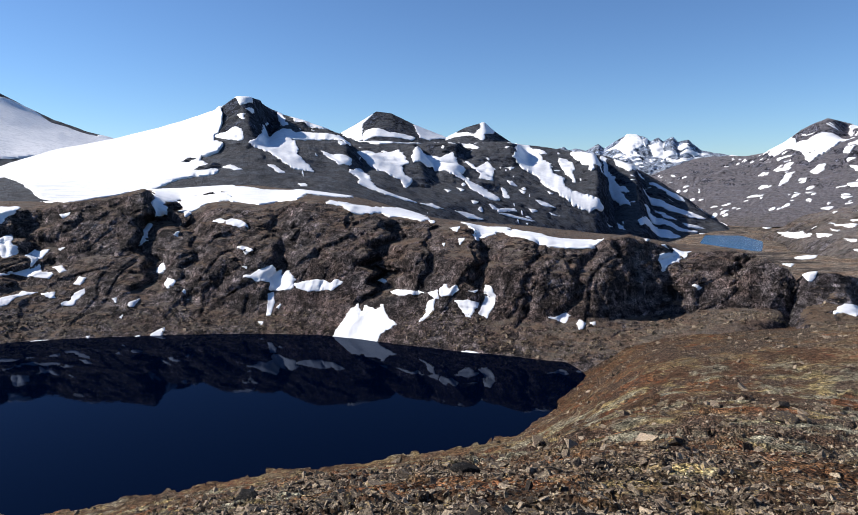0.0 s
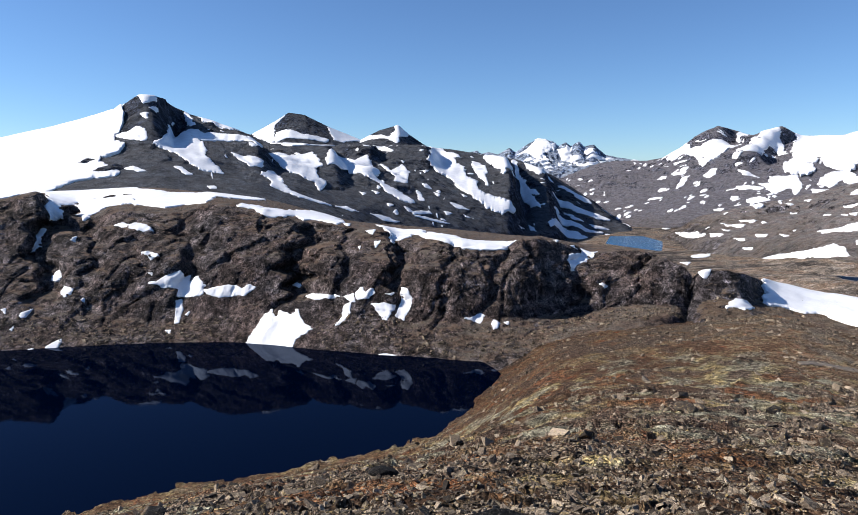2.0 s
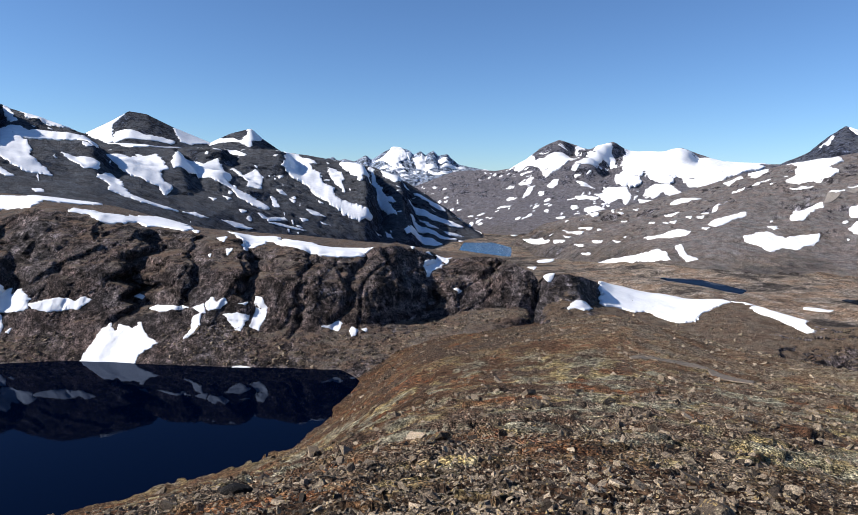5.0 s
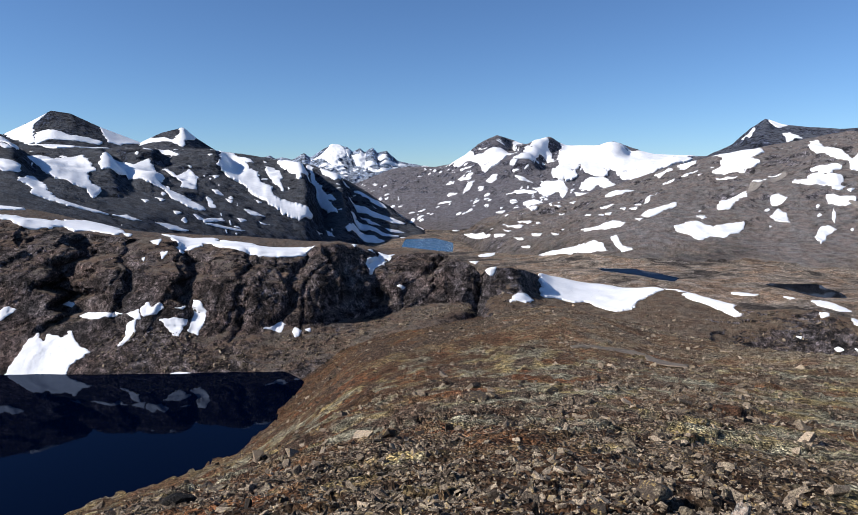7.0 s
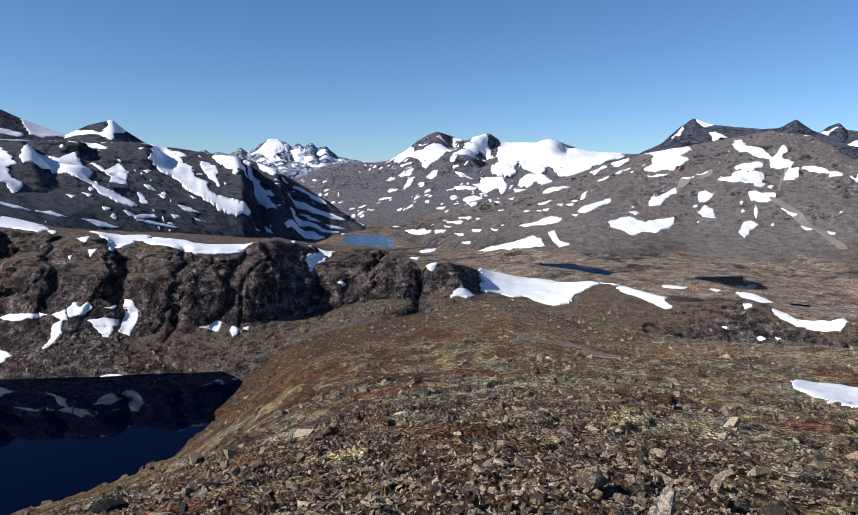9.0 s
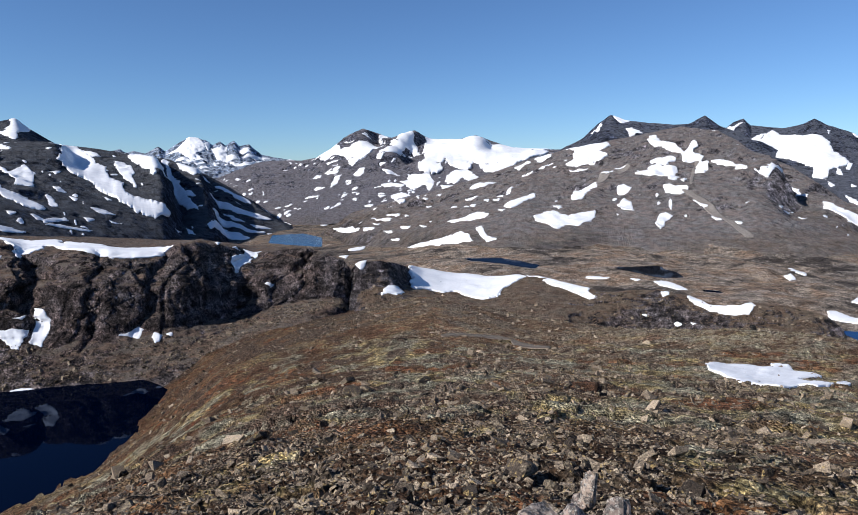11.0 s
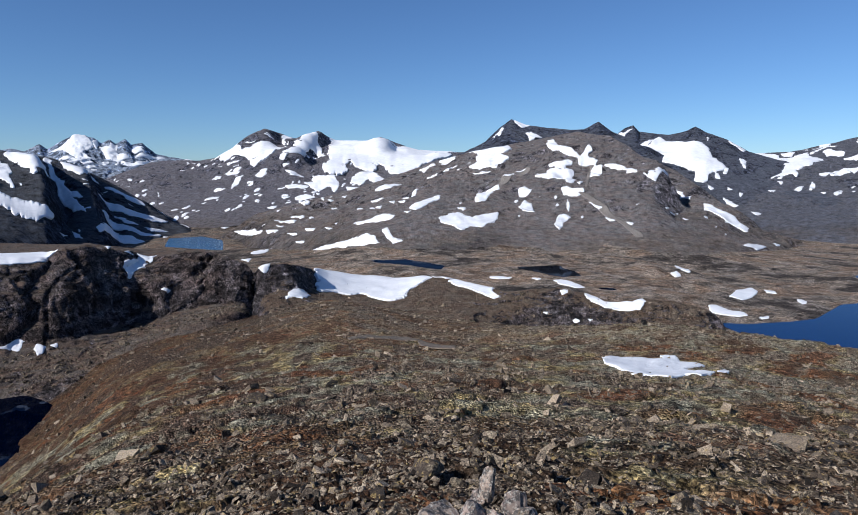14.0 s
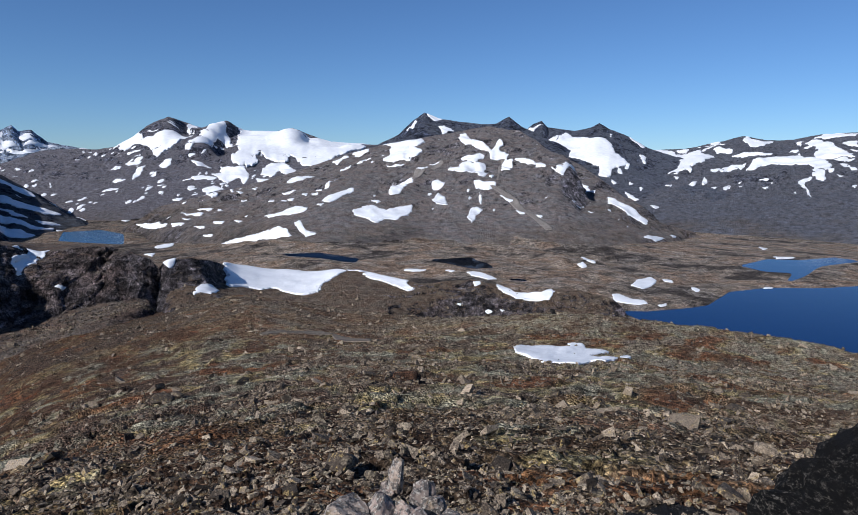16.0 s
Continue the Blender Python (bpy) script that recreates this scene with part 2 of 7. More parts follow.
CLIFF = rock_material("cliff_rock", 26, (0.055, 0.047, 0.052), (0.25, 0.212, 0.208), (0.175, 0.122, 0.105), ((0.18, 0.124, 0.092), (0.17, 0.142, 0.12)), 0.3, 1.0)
# blue of haze and navy shade is mixed into this base colour
HAZY_MOUNT = rock_material("hazy_mountain_rock", 80, (0.019, 0.026, 0.048), (0.098, 0.116, 0.165), (0.056, 0.063, 0.09), ((0.084, 0.086, 0.096), (0.096, 0.105, 0.125)), 0.5, 0.9)
# peaks and long fell: a bluer base colour stands in for haze
HAZY_PEAK = rock_material("hazy_peak_rock", 70, (0.045, 0.056, 0.092), (0.185, 0.208, 0.29), (0.108, 0.118, 0.16), ((0.13, 0.138, 0.17), (0.15, 0.164, 0.205)), 0.3, 1.0)
HAZY_LONG_FELL = rock_material("hazy_long_fell", 70, (0.065, 0.074, 0.108), (0.245, 0.262, 0.335), (0.152, 0.158, 0.20), ((0.17, 0.168, 0.188), (0.18, 0.188, 0.224)), 0.6, 1.0, (-175, -125, (0.07, 0.06, 0.058), (0.17, 0.145, 0.125), 0.8))
# air haze painted into the far range as a paler, bluer rock colour
HAZY_FAR_ROCK = rock_material("hazy_far_rock", 160, (0.19, 0.245, 0.35), (0.36, 0.425, 0.54), (0.27, 0.325, 0.42), ((0.27, 0.31, 0.38), (0.32, 0.36, 0.43)), 0.4, 0.6)
BOG = ((0.05, 0.041, 0.035), (0.205, 0.166, 0.13))
FELL = rock_material("fell_rock", 60, (0.095, 0.088, 0.104), (0.41, 0.38, 0.405), (0.27, 0.234, 0.24), ((0.29, 0.238, 0.218), (0.27, 0.252, 0.246)), 0.6, 1.0, (-118, -70, *BOG, 0.6))
# distant fell, its rock tinted blue in place of air haze
HAZY_FELL = rock_material("hazy_fell_rock", 60, (0.07, 0.075, 0.106), (0.30, 0.30, 0.365), (0.18, 0.174, 0.21), ((0.205, 0.188, 0.20), (0.22, 0.212, 0.24)), 0.5, 1.0, (-190, -95, (0.072, 0.063, 0.062), (0.165, 0.142, 0.128), 0.7))
SHOULDER = rock_material("shoulder_rock", 20, (0.035, 0.031, 0.037), (0.29, 0.258, 0.268), (0.165, 0.13, 0.125), ((0.17, 0.116, 0.08), (0.20, 0.155, 0.115)), 0.5, 1.0)


def stone_colour(nt, pos, rnd):
    """Grey gneiss with pale lichen, dark lichen and a little yellow-green, differing from stone to stone."""
    a = noise_at(nt, pos, 3.0, 6, 0.7)
    b = noise_at(nt, pos, 14.0, 5, 0.7)
    base = ramp(nt, rnd, [(0.0, (0.012, 0.009, 0.007)), (0.4, (0.09, 0.068, 0.05)), (0.75, (0.20, 0.155, 0.112)), (1.0, (0.33, 0.262, 0.19))])
    base = mix(nt, ramp(nt, a, [(0.52, grey(0)), (0.62, grey(0.7))]), base, (0.27, 0.222, 0.155))
    base = mix(nt, ramp(nt, b, [(0.55, grey(0)), (0.62, grey(0.8))]), base, (0.025, 0.024, 0.024))
    return mix(nt, ramp(nt, noise_at(nt, pos, 5.5, 4, 0.6), [(0.59, grey(0)), (0.65, grey(0.7))]), base, (0.26, 0.185, 0.075))


def ground_material():
    """Stony heath: brown and rust grass, yellow-green moss and grey lichened stone, in patches."""
    m, nt, bs = material("stony_heath")
    co = nd(nt, "ShaderNodeNewGeometry").outputs
    pos = co[0]
    huge = noise_at(nt, pos, 1 / 90, 5, 0.6)
    big = noise_at(nt, pos, 1 / 6, 8, 0.7)
    mid = noise_at(nt, pos, 1 / 1.1, 8, 0.75)
    fine = noise_at(nt, pos, 6.0, 6, 0.72)
    cells = nd(nt, "ShaderNodeTexVoronoi", {"Vector": pos, "Scale": 6.0, "Randomness": 1.0})
    cell_v = nd(nt, "ShaderNodeSeparateColor", {0: cells.outputs["Color"]}).outputs[0]
    stone = ramp(nt, cell_v, [(0.0, (0.06, 0.048, 0.04)), (0.5, (0.19, 0.156, 0.128)), (1.0, (0.42, 0.36, 0.295))])
    stone = mix(nt, ramp(nt, cells.outputs["Distance"], [(0.35, grey(0)), (0.6, grey(0.85))]), stone, (0.02, 0.017, 0.014))
    heath = ramp(nt, big, [(0.36, (0.045, 0.032, 0.023)), (0.46, (0.125, 0.085, 0.054)), (0.54, (0.15, 0.10, 0.064)), (0.61, (0.21, 0.085, 0.036))])
    grass = ramp(nt, noise_at(nt, pos, 1 / 2.4, 7, 0.7), [(0.5, grey(0)), (0.58, grey(1))])
    veg = mix(nt, grass, heath, mix(nt, ramp(nt, mid, [(0.42, grey(0)), (0.58, grey(1))]), (0.15, 0.125, 0.08), (0.27, 0.235, 0.145)))
    st = nd(nt, "ShaderNodeAttribute")
    st.attribute_name = "stony"
    st = nd(nt, "ShaderNodeMath", {0: st.outputs["Fac"], 1: nd(nt, "ShaderNodeMath", {0: mid, 1: 1.2}, op="MULTIPLY").outputs[0]}, op="ADD").outputs[0]
    k = nd(nt, "ShaderNodeMapRange", {0: st, 1: 0.48, 2: 0.72, 3: 1.0, 4: 0.0}).outputs[0]
    col = mix(nt, k, stone, veg)
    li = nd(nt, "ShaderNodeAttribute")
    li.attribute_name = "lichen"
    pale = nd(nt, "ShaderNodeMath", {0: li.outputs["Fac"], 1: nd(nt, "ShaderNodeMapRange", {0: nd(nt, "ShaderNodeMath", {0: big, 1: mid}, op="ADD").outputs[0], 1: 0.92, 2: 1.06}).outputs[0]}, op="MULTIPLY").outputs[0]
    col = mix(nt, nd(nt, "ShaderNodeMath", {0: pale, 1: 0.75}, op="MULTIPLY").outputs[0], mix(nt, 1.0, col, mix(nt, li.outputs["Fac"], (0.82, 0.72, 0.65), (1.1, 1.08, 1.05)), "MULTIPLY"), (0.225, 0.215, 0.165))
    col = mix(nt, 0.8, col, ramp(nt, huge, [(0.38, (0.82, 0.65, 0.55)), (0.5, (1.2, 1.05, 0.95)), (0.62, (1.32, 1.28, 1.18))]), "MULTIPLY")
    far = nd(nt, "ShaderNodeAttribute")
    far.attribute_name = "bog"
    col = mix(nt, far.outputs["Fac"], col, bog_colour(nt, pos, *BOG))
    # near-black soil tone that also paints in the shade of gaps between stones
    soil_shade = nd(nt, "ShaderNodeAttribute")
    soil_shade.attribute_name = "soil_shade"
    col = mix(nt, soil_shade.outputs["Fac"], col, (0.016, 0.011, 0.008))
    cover, kind = nd(nt, "ShaderNodeAttribute"), nd(nt, "ShaderNodeAttribute")
    cover.attribute_name, kind.attribute_name = "mat", "mat_kind"
    tuft = noise_at(nt, pos, 9.0, 8, 0.78)
    plant = ramp(nt, nd(nt, "ShaderNodeMath", {0: kind.outputs["Fac"], 1: nd(nt, "ShaderNodeMath", {0: tuft, 1: 0.25}, op="MULTIPLY").outputs[0]}, op="ADD").outputs[0],
                 [(0.42, (0.145, 0.062, 0.028)), (0.52, (0.17, 0.085, 0.038)), (0.60, (0.145, 0.10, 0.058)), (0.70, (0.27, 0.205, 0.09)), (0.80, (0.24, 0.208, 0.125)), (0.92, (0.215, 0.198, 0.14))])
    plant = mix(nt, 0.9, plant, ramp(nt, tuft, [(0.36, grey(0.2)), (0.5, grey(1.0)), (0.64, grey(1.9))]), "MULTIPLY")
    plant = mix(nt, 0.9, plant, ramp(nt, mid, [(0.38, grey(0.3)), (0.5, grey(1.0)), (0.62, grey(1.6))]), "MULTIPLY")
    col = mix(nt, nd(nt, "ShaderNodeMath", {0: cover.outputs["Fac"], 1: 0.92}, op="MULTIPLY").outputs[0], col, plant)
    rust = ramp(nt, noise_at(nt, pos, 1 / 16, 7, 0.62, squash=(1.0, 1.0, 3.0)), [(0.55, grey(0)), (0.6, grey(0.75))])
    col = mix(nt, nd(nt, "ShaderNodeMath", {0: rust, 1: nd(nt, "ShaderNodeMath", {0: 1.0, 1: far.outputs["Fac"]}, op="SUBTRACT").outputs[0]}, op="MULTIPLY").outputs[0], col, (0.082, 0.045, 0.026))
    col = mix(nt, 0.9, col, ramp(nt, mid, [(0.36, grey(0.33)), (0.5, grey(1.1)), (0.62, grey(1.9))]), "MULTIPLY")
    col = mix(nt, 0.9, col, ramp(nt, fine, [(0.38, grey(0.1)), (0.5, grey(1.0)), (0.62, grey(2.0))]), "MULTIPLY")
    nt.links.new(col, bs.inputs["Base Color"])
    bs.inputs["Roughness"].default_value = 0.95
    bs.inputs["Specular IOR Level"].default_value = 0.1
    h = nd(nt, "ShaderNodeMath", {0: mid, 1: nd(nt, "ShaderNodeMath", {0: fine, 1: 0.5}, op="MULTIPLY").outputs[0]}, op="ADD").outputs[0]
    h = nd(nt, "ShaderNodeMath", {0: h, 1: cells.outputs["Distance"]}, op="SUBTRACT").outputs[0]
    b = nd(nt, "ShaderNodeBump", {"Height": h, "Strength": 1.0, "Distance": 0.4})
    nt.links.new(b.outputs[0], bs.inputs["Normal"])
    return m


def stone_material(name, single):
    m, nt, bs = material(name)
    g = nd(nt, "ShaderNodeNewGeometry").outputs
    rnd = nd(nt, "ShaderNodeObjectInfo").outputs["Random"] if single else g["Random Per Island"]
    col = stone_colour(nt, g[0], rnd)
    for scale, low in ((22.0, 0.3), (75.0, 0.25)):
        col = mix(nt, 0.85, col, ramp(nt, noise_at(nt, g[0], scale, 6, 0.75), [(0.38, grey(low)), (0.5, grey(1.0)), (0.62, grey(1.7))]), "MULTIPLY")
    nt.links.new(col, bs.inputs["Base Color"])
    bs.inputs["Roughness"].default_value = 0.9
    bs.inputs["Specular IOR Level"].default_value = 0.2
    h = mix(nt, 0.5, noise_at(nt, g[0], 9.0, 6, 0.7), noise_at(nt, g[0], 30.0, 4, 0.7))
    bp = nd(nt, "ShaderNodeBump", {"Height": h, "Strength": 0.7, "Distance": 0.05})
    nt.links.new(bp.outputs[0], bs.inputs["Normal"])
    return m


def shadow_rock():
    """Rock with shadow painted in as near-black, and small pale flakes."""
    m, nt, bs = material("shadow_black_rock")
    pos = nd(nt, "ShaderNodeNewGeometry").outputs[0]
    streak_ = noise_at(nt, pos, 26.0, 8, 0.8, squash=(1.0, 1.0, 2.0))
    col = ramp(nt, streak_, [(0.45, (0.004, 0.004, 0.004)), (0.53, (0.018, 0.016, 0.014)), (0.57, (0.12, 0.105, 0.086)), (0.63, (0.30, 0.265, 0.22))])
    col = mix(nt, ramp(nt, noise_at(nt, pos, 3.0, 5, 0.7), [(0.4, grey(0)), (0.6, grey(1))]), (0.010, 0.009, 0.009), col)
    nt.links.new(col, bs.inputs["Base Color"])
    bs.inputs["Roughness"].default_value = 0.9
    bs.inputs["Specular IOR Level"].default_value = 0.15
    bp = nd(nt, "ShaderNodeBump", {"Height": streak_, "Strength": 1.0, "Distance": 0.06})
    nt.links.new(bp.outputs[0], bs.inputs["Normal"])
    return m


def cairn_material():
    """Pale pinkish-grey gneiss, speckled with dark lichen."""
    m, nt, bs = material("pale_cairn_stone")
    pos = nd(nt, "ShaderNodeNewGeometry").outputs[0]
    rnd = nd(nt, "ShaderNodeObjectInfo").outputs["Random"]
    col = ramp(nt, rnd, [(0.0, (0.19, 0.148, 0.122)), (0.5, (0.27, 0.20, 0.165)), (1.0, (0.36, 0.28, 0.21))])
    col = mix(nt, ramp(nt, noise_at(nt, pos, 28.0, 7, 0.75), [(0.46, grey(0)), (0.53, grey(0.95))]), col, (0.05, 0.045, 0.043))
    col = mix(nt, ramp(nt, noise_at(nt, pos, 80.0, 6, 0.75), [(0.53, grey(0)), (0.6, grey(0.8))]), col, (0.42, 0.39, 0.34))
    col = mix(nt, ramp(nt, noise_at(nt, pos, 12.0, 4, 0.6), [(0.6, grey(0)), (0.68, grey(0.6))]), col, (0.20, 0.13, 0.05))
    nt.links.new(col, bs.inputs["Base Color"])
    bs.inputs["Roughness"].default_value = 0.9
    bp = nd(nt, "ShaderNodeBump", {"Height": noise_at(nt, pos, 35.0, 7, 0.75), "Strength": 0.8, "Distance": 0.006})
    nt.links.new(bp.outputs[0], bs.inputs["Normal"])
    return m


DARK_STONE, CAIRN_STONE = shadow_rock(), cairn_material()
RUBBLE, STONE = stone_material("lichened_rubble", False), stone_material("lichened_stone", True)


HEATHER = ground_material()


def snow_material(name="old_snow", lines=False):
    m, nt, bs = material(name)
    pos = nd(nt, "ShaderNodeNewGeometry").outputs[0]
    a = noise_at(nt, pos, 1 / 14, 7, 0.65)
    b = noise_at(nt, pos, 1 / 2.0, 5, 0.6)
    col = ramp(nt, a, [(0.3, (0.66, 0.67, 0.69)), (0.6, (0.78, 0.785, 0.80))])
    if lines:
        c = noise_at(nt, pos, 1 / 60, 8, 0.7, squash=(0.35, 1.6, 3.0), distort=1.2)
        col = mix(nt, ramp(nt, c, [(0.47, grey(0)), (0.5, grey(0.5)), (0.53, grey(0))]), col, (0.36, 0.39, 0.43))
    nt.links.new(col, bs.inputs["Base Color"])
    bs.inputs["Roughness"].default_value = 0.7
    bs.inputs["Specular IOR Level"].default_value = 0.2
    bp = nd(nt, "ShaderNodeBump", {"Height": mix(nt, 0.4, a, b), "Strength": 0.35, "Distance": 1.5})
    nt.links.new(bp.outputs[0], bs.inputs["Normal"])
    return m


SNOW = snow_material()
GLACIER = snow_material("glacier_snow", True)


def water_material(name, deep, rough=0.02, ior=1.17):
    m, nt, bs = material(name)
    bs.inputs["Base Color"].default_value = (*deep, 1)
    bs.inputs["Roughness"].default_value = rough
    bs.inputs["IOR"].default_value = ior
    bs.inputs["Specular Tint"].default_value = (0.22, 0.45, 0.85, 1) if ior < 1.3 else (0.6, 0.8, 1.0, 1)
    pos = nd(nt, "ShaderNodeNewGeometry").outputs[0]
    n = noise_at(nt, pos, 1 / 3.0, 3, 0.5)
    bp = nd(nt, "ShaderNodeBump", {"Height": n, "Strength": 0.02, "Distance": 0.3})
    nt.links.new(bp.outputs[0], bs.inputs["Normal"])
    return m


def mirror_lake(name, deep, tint, ior):
    """Still water: its own dark blue, and a mirror that grows towards grazing sight."""
    m, nt, bs = material(name)
    bs.inputs["Base Color"].default_value = (*deep, 1)
    bs.inputs["Roughness"].default_value = 0.9
    bs.inputs["Specular IOR Level"].default_value = 0.0
    pos = nd(nt, "ShaderNodeNewGeometry").outputs[0]
    bp = nd(nt, "ShaderNodeBump", {"Height": noise_at(nt, pos, 1 / 3.0, 3, 0.5), "Strength": 0.02, "Distance": 0.3})
    gloss = nd(nt, "ShaderNodeBsdfGlossy", {"Color": (*tint, 1), "Roughness": 0.03, "Normal": bp.outputs[0]})
    both = nd(nt, "ShaderNodeMixShader", {0: nd(nt, "ShaderNodeFresnel", {"IOR": ior}).outputs[0], 1: bs.outputs[0], 2: gloss.outputs[0]})
    nt.links.new(both.outputs[0], nt.nodes["Material Output"].inputs[0])
    return m


DEEP = mirror_lake("deep_lake_water", (0.0, 0.001, 0.006), (0.24, 0.30, 0.42), 1.33)
BLUE = water_material("blue_lake_water", (0.0, 0.018, 0.085), 0.08, 1.11)
PALE_WATER = water_material("pale_lake_water", (0.01, 0.06, 0.13), 0.2, 1.33)
TARN = mirror_lake("dark_tarn_water", (0.004, 0.005, 0.007), (0.16, 0.2, 0.28), 1.12)


# ---- guide lines of the land: (bearing from ahead, distance, height) ----
CLIFF_FOOT = [(-34.3, 368, -82), (-24.9, 350, -82), (-16.2, 334, -82), (-9.1, 322, -82), (-3.2, 301, -82), (2.3, 288, -82), (7.2, 281, -82), (10.6, 275, -82),
    (15.4, 280, -77.9), (19.9, 290, -71.5), (24.1, 300, -65.8), (28.0, 315, -62.0), (29.5, 322, -66), (30.5, 330, -78), (32, 335, -95), (35, 335, -120)]
CLIFF_CREST = [(-33.5, 430, -18.3), (-31.5, 430, -17.3), (-28.9, 430, -13.1), (-26.2, 430, -11.9), (-23.6, 430, -7.4), (-22.6, 430, -15.1), (-21.0, 428, -23.4),
    (-18.0, 426, -18.0), (-13.5, 424, -19.5), (-10.7, 422, -14.2), (-7.9, 420, -18.9), (-4.1, 418, -26.1), (-0.2, 416, -29.7), (3.2, 414, -33.1), (4.7,
    412, -38.1), (8.5, 410, -39.5), (14.6, 404, -43.9), (15.5, 398, -37.5), (17.3, 392, -35.0), (20.4, 386, -40.0), (21.7, 380, -43.9), (23.3, 374,
    -41.0), (25.4, 368, -39.0), (27.7, 362, -42.6), (29.3, 356, -45.1), (30.1, 350, -51.8), (31.3, 348, -64), (32.5, 352, -88), (35, 352, -118)]
PLATEAU = [(-33.5, 760, -22.9), (-28.2, 778, -29.3), (-23.0, 796, -15.1), (-15.7, 800, -10.0), (-6.4, 800, -26.2), (0.8, 773, -53.2), (10.4, 727, -58.8), (17.3,
    667, -61.7), (21.2, 585, -58.9), (23.7, 516, -52.9), (27.8, 498, -57.0), (30.2, 480, -85), (31.5, 480, -105), (35, 480, -130)]
D_CREST = [(-38.4, 1700, -10.0), (-33.3, 1648, 23.2), (-29.7, 1615, 57.9), (-25.7, 1581, 80.5), (-23.9, 1566, 93.6), (-21.9, 1550, 107.9), (-19.3, 1520, 128.3),
    (-18.0, 1505, 139.5), (-16.9, 1492, 156.5), (-15.8, 1480, 169.7), (-14.5, 1508, 165.5), (-12.3, 1554, 141.1), (-9.6, 1609, 121.2), (-7.7, 1646,
    104.4), (-6.8, 1665, 88.0), (-2.1, 1764, 87.4), (2.2, 1863, 93.1), (7.0, 1973, 95.6), (9.8, 2039, 84.4), (12.6, 2088, 68.4), (14.8, 2125, 60.1),
    (17.1, 2162, 29.3), (19.3, 2200, -17.6), (21.5, 2182, -73.6), (23.6, 2164, -139.2), (25.3, 2150, -159.8), (26.5, 2150, -170), (28, 2150, -230)]
D_FOOT = [(-38.6, 820, -41.7), (-33.5, 835, -29.4), (-28.2, 848, -34.6), (-23.0, 860, -21.1), (-20.9, 857, -13.4), (-15.7, 851, -15.5), (-6.4, 840, -32.5),
    (0.8, 900, -66.1), (10.4, 1150, -98.7), (17.3, 1400, -137.0), (21.2, 1550, -162.3), (23.7, 1700, -162.0), (25.3, 1800, -155.7), (26.5, 1850, -175),
    (28, 1850, -230)]
W_CREST = [(-38.8, 2400, 350.4), (-36.0, 2400, 301.4), (-32.9, 2400, 250.6), (-31.6, 2400, 217.6), (-29.6, 2400, 174.3), (-27.4, 2400, 139.1), (-25.7, 2400,
    121.4), (-22.0, 2400, 34.2)]
P1_CREST = [(-10.6, 2700, 93.0), (-7.6, 2700, 165.8), (-5.8, 2700, 214.4), (-4.5, 2700, 254.0), (-3.2, 2700, 245.4), (-1.1, 2700, 196.9), (1.5, 2700, 147.7),
    (3.7, 2700, 91.6)]
P2_CREST = [(0.3, 2700, 103.6), (1.7, 2700, 149.9), (3.2, 2700, 187.0), (4.8, 2700, 208.3), (5.8, 2700, 168.2), (7.0, 2700, 130.2), (8.4, 2700, 89.9)]
F_CREST = [(7.8, 4750, 84.6), (9.7, 4750, 143.4), (10.7, 4750, 166.8), (11.7, 4750, 182.2), (12.1, 4750, 158.6), (12.6, 4750, 174.2), (13.5, 4750, 150.4),
    (14.5, 4750, 200.8), (15.0, 4750, 169.4), (16.1, 4750, 231.0), (16.9, 4750, 265.3), (17.6, 4750, 260.9), (18.2, 4750, 241.1), (18.7, 4750, 213.7),
    (19.3, 4750, 240.2), (19.7, 4750, 212.9), (20.4, 4750, 243.0), (20.8, 4750, 204.3), (21.6, 4750, 218.9), (22.6, 4750, 145.5), (23.8, 4750, 125.6),
    (26.0, 4750, 93.9), (28.2, 4750, 77.6), (32.4, 4750, 2.4)]
G_CREST = [(17.3, 3900, -55.0), (19.7, 3880, 9.4), (22.1, 3860, 73.6), (23.5, 3840, 86.3), (25.9, 3820, 86.3), (27.4, 3800, 101.8), (28.8, 3740, 150.0), (29.7,
    3680, 202.3), (31.2, 3620, 249.5), (32.6, 3560, 221.8), (33.8, 3500, 192.0), (34.7, 3480, 213.4), (35.7, 3460, 228.8), (36.9, 3440, 187.8), (39.6,
    3420, 177.1), (41.0, 3400, 197.2), (42.4, 3380, 168.0), (44.2, 3360, 131.2), (47.2, 3340, 120.8), (48.9, 3320, 116.4), (51.4, 3300, 73.8)]
G_FOOT = [(17.3, 2200, -130.4), (22.0, 2162, -133.1), (24.9, 2125, -120.3), (28.8, 2088, -107.5), (33.6, 2050, -101.3), (38.4, 2012, -84.6), (43.0, 1975,
    -65.1), (47.3, 1938, -31.3), (51.5, 1900, -15.0)]
MB_CREST = [(45.9, 2450, 31.5), (47.8, 2450, 72.6), (48.8, 2450, 93.1), (50.2, 2450, 123.8), (51.4, 2450, 174.2), (52.4, 2450, 204.5), (53.5, 2450, 184.9),
    (55.5, 2450, 171.4), (57.4, 2450, 163.7), (58.5, 2450, 165.8), (59.7, 2450, 191.5), (60.9, 2450, 151.8), (62.3, 2450, 126.0), (64.9, 2450, 56.8)]
